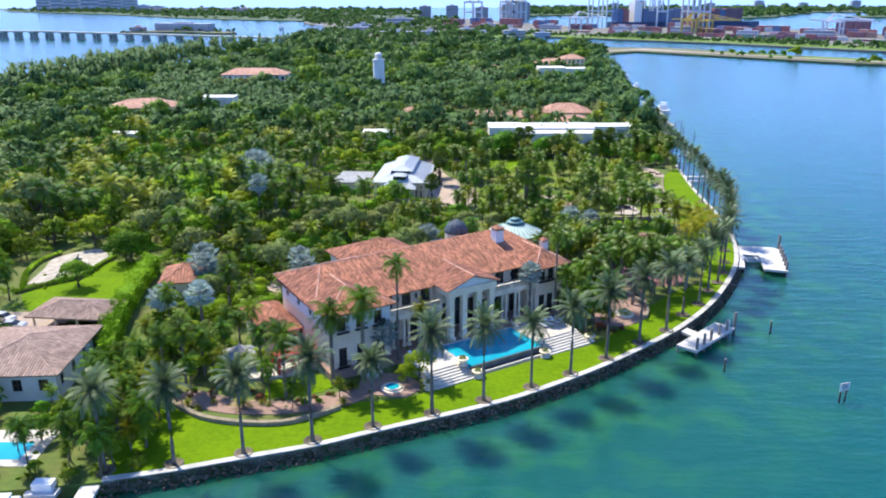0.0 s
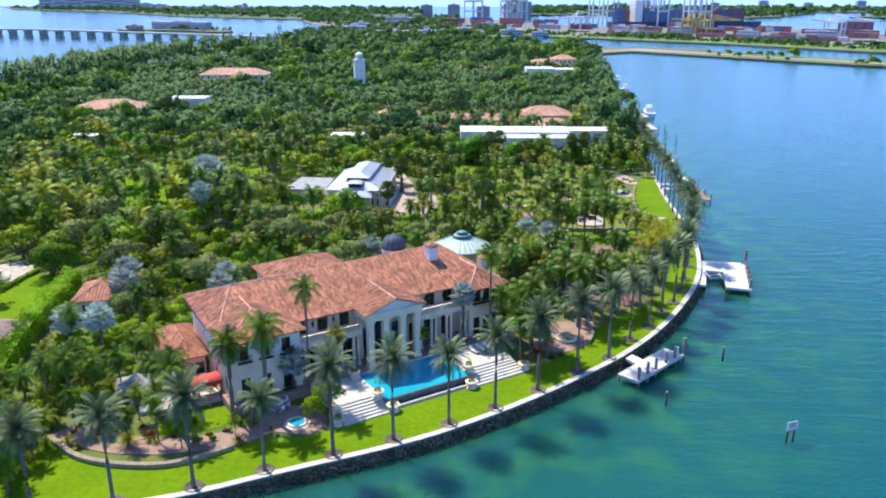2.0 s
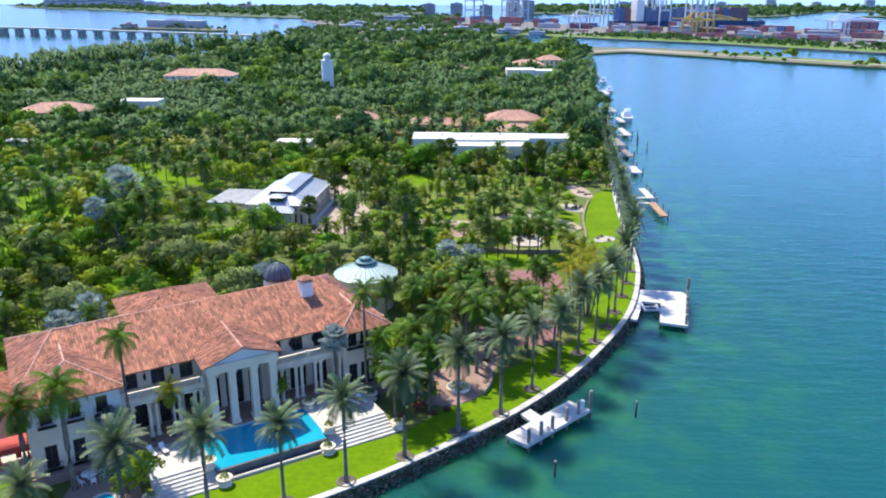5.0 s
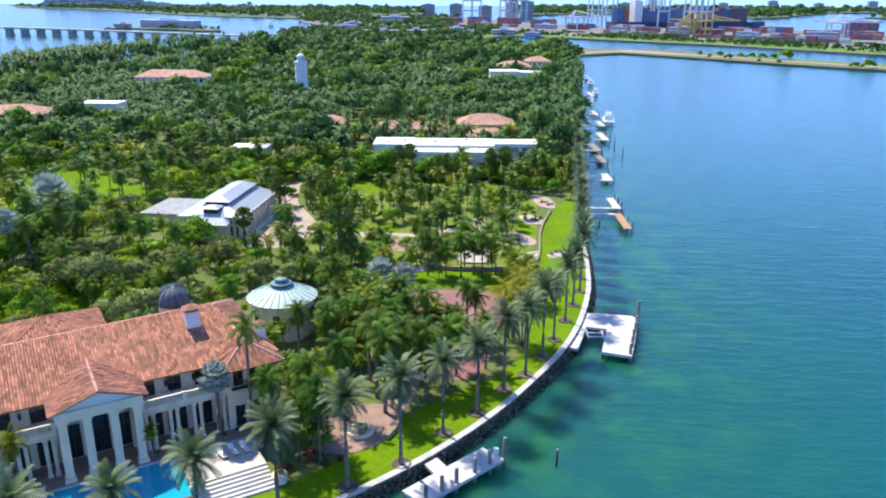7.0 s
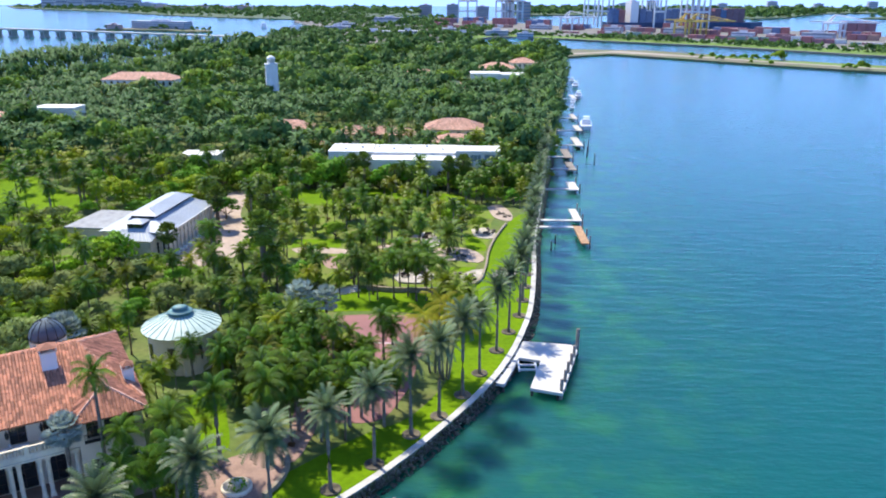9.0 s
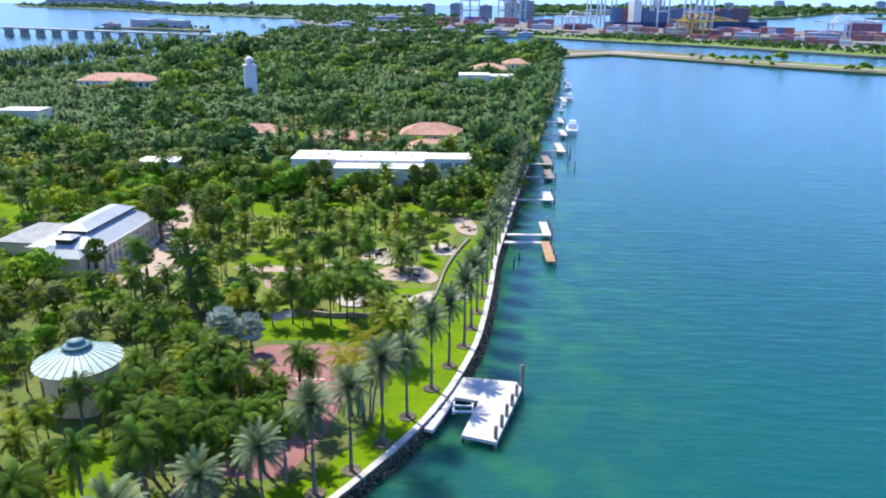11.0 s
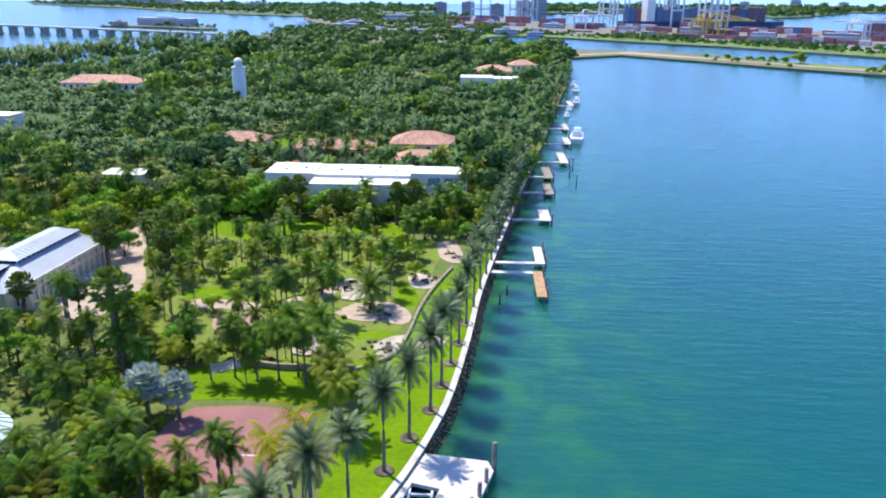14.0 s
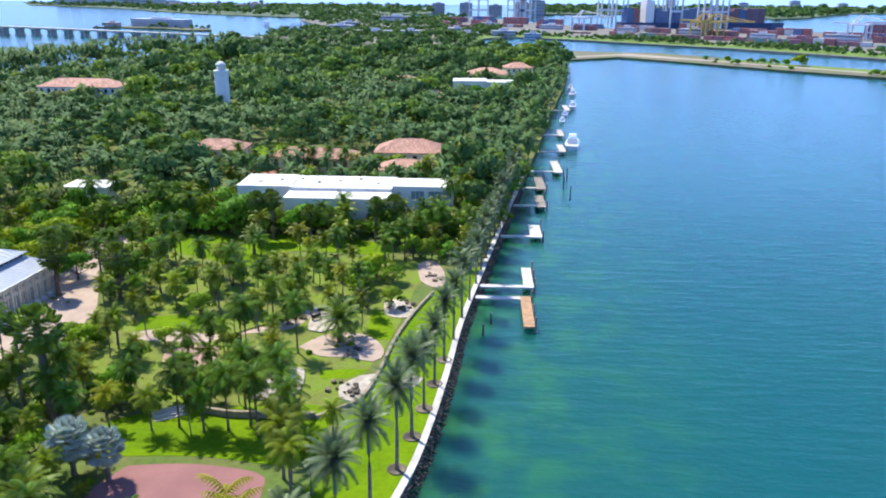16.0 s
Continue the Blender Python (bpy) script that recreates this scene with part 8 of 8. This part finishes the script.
fo = thing("fountain", "round stone fountain bowl with planting on the brick plaza", "fountain", put(33.0, 130.2, GZ + 0.1, 0, 0.78))
part("basin", MB().lathe([(2.3, -0.1), (2.3, 0.55), (2.2, 0.62), (1.95, 0.62), (1.9, 0.3)], 24), M_STONE, fo, "", True)
part("pedestal", MB().lathe([(0.5, 0.0), (0.3, 0.5), (0.3, 0.9), (0.8, 1.25), (0.85, 1.3), (0.1, 1.25)], 14), M_STONE, fo, "", True)
v, f, sn = leaf_cloud(310, [(0, 0, 0.55, 1.5), (0.4, 0.3, 0.9, 0.8)], 120, 0.22)
part("plant", np_mesh("plant", v, f, M_LIME, normals=sn), M_LIME, fo)
bench_wall = smooth_line([(36.8, 128.5), (38.0, 131.5), (38.2, 135), (37.2, 138)], 1.0)
structure("plaza_wall", strip(bench_wall, offset_line(bench_wall, 0.5), GZ - 0.2, GZ + 0.7), M_RUBBLE, "low curved rubble wall round the plaza", "wall")


def chair_at(x, y, z, turn, proto=[]):
    m = put(x, y, z, turn)
    if proto:
        return copy_thing(proto[0], m)
    ob = thing("patio_chair", "white slatted patio chair at the round table", "chair", None, "chairs round the patio table")
    part("seat", MB().box(-.28, -.28, .42, .28, .28, .48), M_BOAT, ob)
    part("backrest", MB().box(-.28, .24, .48, .28, .3, 1.0), M_BOAT, ob)
    for dx in (-.24, .24):
        for dy in (-.24, .24):
            part("leg", MB().box(dx - .03, dy - .03, 0, dx + .03, dy + .03, .42), M_BOAT, ob)
    ob.matrix_basis = m
    proto.append(ob)
    return ob


TX, TY, TZ = -11.2, 107.0, GZ + 0.12
tb = thing("patio_table", "round white patio table on the brick court", "table", put(TX, TY, TZ))
part("tabletop", MB().lathe([(1.0, .70), (1.02, .73), (1.0, .76)], 20), M_BOAT, tb, "", True)
part("pedestal", MB().lathe([(.4, 0), (.12, .1), (.1, .7)], 10), M_BOAT, tb, "", True)
for k in range(7):
    a = 6.28319 * k / 7
    chair_at(TX + 1.5 * math.cos(a), TY + 1.5 * math.sin(a), TZ, math.degrees(a) - 90)


def lounger(m, proto=[]):
    if proto:
        return copy_thing(proto[0], m)
    ob = thing("sun_lounger", "white cushioned sun lounger on the pool terrace", "lounger", None, "sun loungers by the pool")
    part("frame", MB().box(-.34, -1.0, .22, .34, .6, .3), M_TEAK, ob)
    part("mattress", MB().box(-.32, -.98, .3, .32, .45, .42), M_BOAT, ob, "white cushion")
    part("backrest", MB().add([(-.32, .45, .3), (.32, .45, .3), (.32, 1.0, .8), (-.32, 1.0, .8), (-.32, .45, .42), (.32, .45, .42), (.32, .93, .87), (-.32, .93, .87)],
                              [(3, 2, 1, 0), (4, 5, 6, 7), (0, 1, 5, 4), (1, 2, 6, 5), (2, 3, 7, 6), (3, 0, 4, 7)]), M_BOAT, ob)
    for dx in (-.3, .3):
        for dy in (-.9, .5):
            part("leg", MB().box(dx - .04, dy - .04, 0, dx + .04, dy + .04, .22), M_TEAK, ob)
    ob.matrix_basis = m
    proto.append(ob)
    return ob


for u, v in ((12.4, -3.2), (13.8, -3.2), (15.2, -3.2), (-12.6, -1.8), (-11.2, -1.8)):
    lounger(HM @ put(u, v, T0 + 0.01, 10))
for u, v, t in ((8.0, 4.0, 0), (9.2, 4.0, 0), (12.2, 3.9, 20)):
    lounger(HM @ put(u, v, F2 + 0.01, 90 + t))

# wall bases: clipped planting before the garden front
for u in (-11.8, -9.5, 5.8, 9.8, 12.6, 14.0):
    x, y = hw(u, 1.4)
    BUSH.plant(x, y, GZ + T0 - 0.12, 0.55, rnd=rnd)
for x, y, s in ((-16.5, 101.5, 0.5), (-14.8, 100.4, 0.45), (-10.5, 100.3, 0.6), (-4.8, 100.8, 0.6), (-12.2, 100.5, 0.55), (-3.5, 103.2, 0.5), (-9.6, 104.0, 0.4)):
    BUSH.plant(x, y, GZ - 0.35, s, rnd=rnd)
for x, y in ((-19.5, 101.8), (-18.4, 102.4), (-21.0, 102.6)):
    BUSHL.plant(x, y, GZ - 0.1, 0.35, rnd=rnd)


# cars
def car(x, y, turn, paint, label):
    ob = thing("car", label, "car", None, "parked cars")
    body = [(-2.35, .35), (-2.3, .8), (-1.6, .95), (-1.0, 1.0), (1.35, .98), (2.1, .85), (2.35, .6), (2.35, .35)]
    n = len(body)
    vs = [(a, -.9, b) for a, b in body] + [(a, .9, b) for a, b in body]
    part("body", MB().add(vs, [tuple(range(n)), tuple(range(2 * n - 1, n - 1, -1))] + [(i, n + i, n + (i + 1) % n, (i + 1) % n) for i in range(n)]), paint, ob)
    part("cabin", MB().add([(-1.55, -.8, .95), (1.2, -.8, .97), (1.2, .8, .97), (-1.55, .8, .95), (-1.0, -.66, 1.45), (.45, -.66, 1.47), (.45, .66, 1.47), (-1.0, .66, 1.45)],
                           [(4, 5, 6, 7), (0, 1, 5, 4), (1, 2, 6, 5), (2, 3, 7, 6), (3, 0, 4, 7)]), M_BOATD, ob, "dark glazed cabin")
    part("roof_panel", MB().box(-.98, -.64, 1.44, .42, .64, 1.5), paint, ob)
    for wx in (-1.45, 1.45):
        for wy in (-.88, .88):
            w = part("wheel", MB().lathe([(.2, -.1), (.33, -.1), (.33, .1), (.2, .1)], 14), M_TYRE, ob, "", True, pose(wx, wy, .33, 90))
            part("rim", MB().lathe([(.19, -.105), (.19, .105)], 10), M_CARPAINT, w, "silver rim", True)
    ob.matrix_basis = put(x, y, GZ + 0.05, turn)
    return ob


M_DARKCAR = mat("black_car_paint", (0.02, 0.02, 0.025), 0.25, metal=0.3, vary=0.1, scale=2.0, coat=0.6)
car(-76.0, 124.6, 4, M_CARPAINT, "silver car parked on the pale entry court")
car(-79.5, 128.2, -20, M_CARPAINT, "silver car parked behind another on the entry court")
car(-66.5, 123.0, 82, M_DARKCAR, "black car parked under the carport")
car(-62.5, 123.3, 82, M_DARKCAR, "black car parked under the carport")

sf = thing("court_fountain", "dark sculpted fountain on a white base in the motor court", "fountain", put(-79.5, 158.0, GZ + 0.06))
part("basin", MB().lathe([(2.2, -0.1), (2.2, .5), (1.9, .5), (1.85, .2)], 20), M_PAVE, sf, "", True)
part("column", MB().lathe([(.5, 0), (.3, .6), (.2, 1.2), (.9, 1.5), (.3, 1.55), (.15, 2.1), (.02, 2.3)], 12), M_DARKSTONE, sf, "", True)
for k, (x, y) in enumerate(((-83.5, 147), (-83.8, 152), (-80, 144.2), (-74.8, 150.5), (-74.0, 155))):
    BUSHL.plant(x, y, GZ - 0.12, 0.5, rnd=rnd)

# the neighbour's pool, quay and boat house deck
slab("neighbour_terrace", rect(-60, 82.5, -51.5, 91), GZ - 0.3, GZ + 0.05, M_PAVE, "pale neighbour's pool terrace", "terrace", False)
slab("neighbour_pool", rect(-59, 84, -53.5, 88), GZ - 0.2, GZ + 0.056, M_POOLW, "small turquoise swimming pool", "water", False)
dk = thing("dock", "short white concrete dock beside a private boat", "dock")
part("deck", MB().prism([(-43.6, 79.2), (-41.4, 79.6), (-40.8, 72.5), (-43.0, 72.2)][::-1], 1.0, 1.4), M_DECK, dk)
build_piles(dk, [(-43.0, 72.6), (-41.0, 72.8)], 2.6, 0.2)
dk = thing("dock", "small white boat house landing", "dock")
part("deck", MB().prism(rect(-49.5, 77.0, -45.8, 79.4), 1.0, 1.5), M_DECK, dk)
part("locker", MB().box(-48.8, 77.6, 1.5, -46.4, 79.0, 2.5), M_BOAT, dk, "white dock locker")

# stones of the seating terraces
rk = random.Random(33)
for cx, cy, r, n in ((59.5, 202.5, 3.0, 14), (64.5, 234.5, 2.8, 12), (70, 250, 3.0, 10), (58.5, 215.5, 2.5, 8), (67.5, 204.5, 2.2, 8), (50, 202.3, 3.2, 8), (48.3, 228.6, 2.8, 7)):
    for k in range(n):
        a, d = rk.random() * 6.28, r * math.sqrt(rk.random())
        s = rk.uniform(0.25, 0.6)
        ob = new("boulder", ROCKS[rk.randrange(6)])
        ob.matrix_basis = put(cx + d * math.cos(a), cy + d * math.sin(a), GZ + 0.3, rk.random() * 360, s, s * 0.7)
        tagged(ob, "dark weathered garden boulder on pale paving", "boulder", "boulders of the shore garden")
for cx, cy in ((47.6, 201.5), (50.4, 203.4), (49.4, 205.6), (50.6, 226.4), (51.2, 229.4)):
    ob = thing("garden_bench", "dark wooden garden seat on the white terrace", "bench", put(cx, cy, GZ + 0.33, rk.random() * 60), "garden seats")
    part("seat", MB().box(-.9, -.35, .35, .9, .35, .45), M_WOOD, ob)
    part("backrest", MB().box(-.9, .28, .45, .9, .36, .95), M_WOOD, ob)
    for dx in (-.8, .8):
        part("leg", MB().box(dx - .06, -.3, 0, dx + .06, .3, .35), M_WOOD, ob)

dm = thing("domed_tower", "round tower behind the mansion with dark blue meshed dome", "tower", put(2.6, 149.1, GZ))
R, ZD = 2.3, 10.3
part("drum", MB().lathe([(R, 0), (R, ZD)], 24), M_STUCCO, dm, "cream drum")
part("dome", MB().lathe([(R * math.cos(a * 0.1745) * 1.02, ZD + R * 1.15 * math.sin(a * 0.1745)) for a in range(10)], 24), M_BLUEMESH, dm, "", True)
for k in range(12):
    a = 6.28319 * k / 12
    part("rib", MB().tube([(R * 1.03 * math.cos(b * 0.1745) * math.cos(a), R * 1.03 * math.cos(b * 0.1745) * math.sin(a), ZD + R * 1.16 * math.sin(b * 0.1745)) for b in range(9)], 0.045, 4), M_IRON, dm)
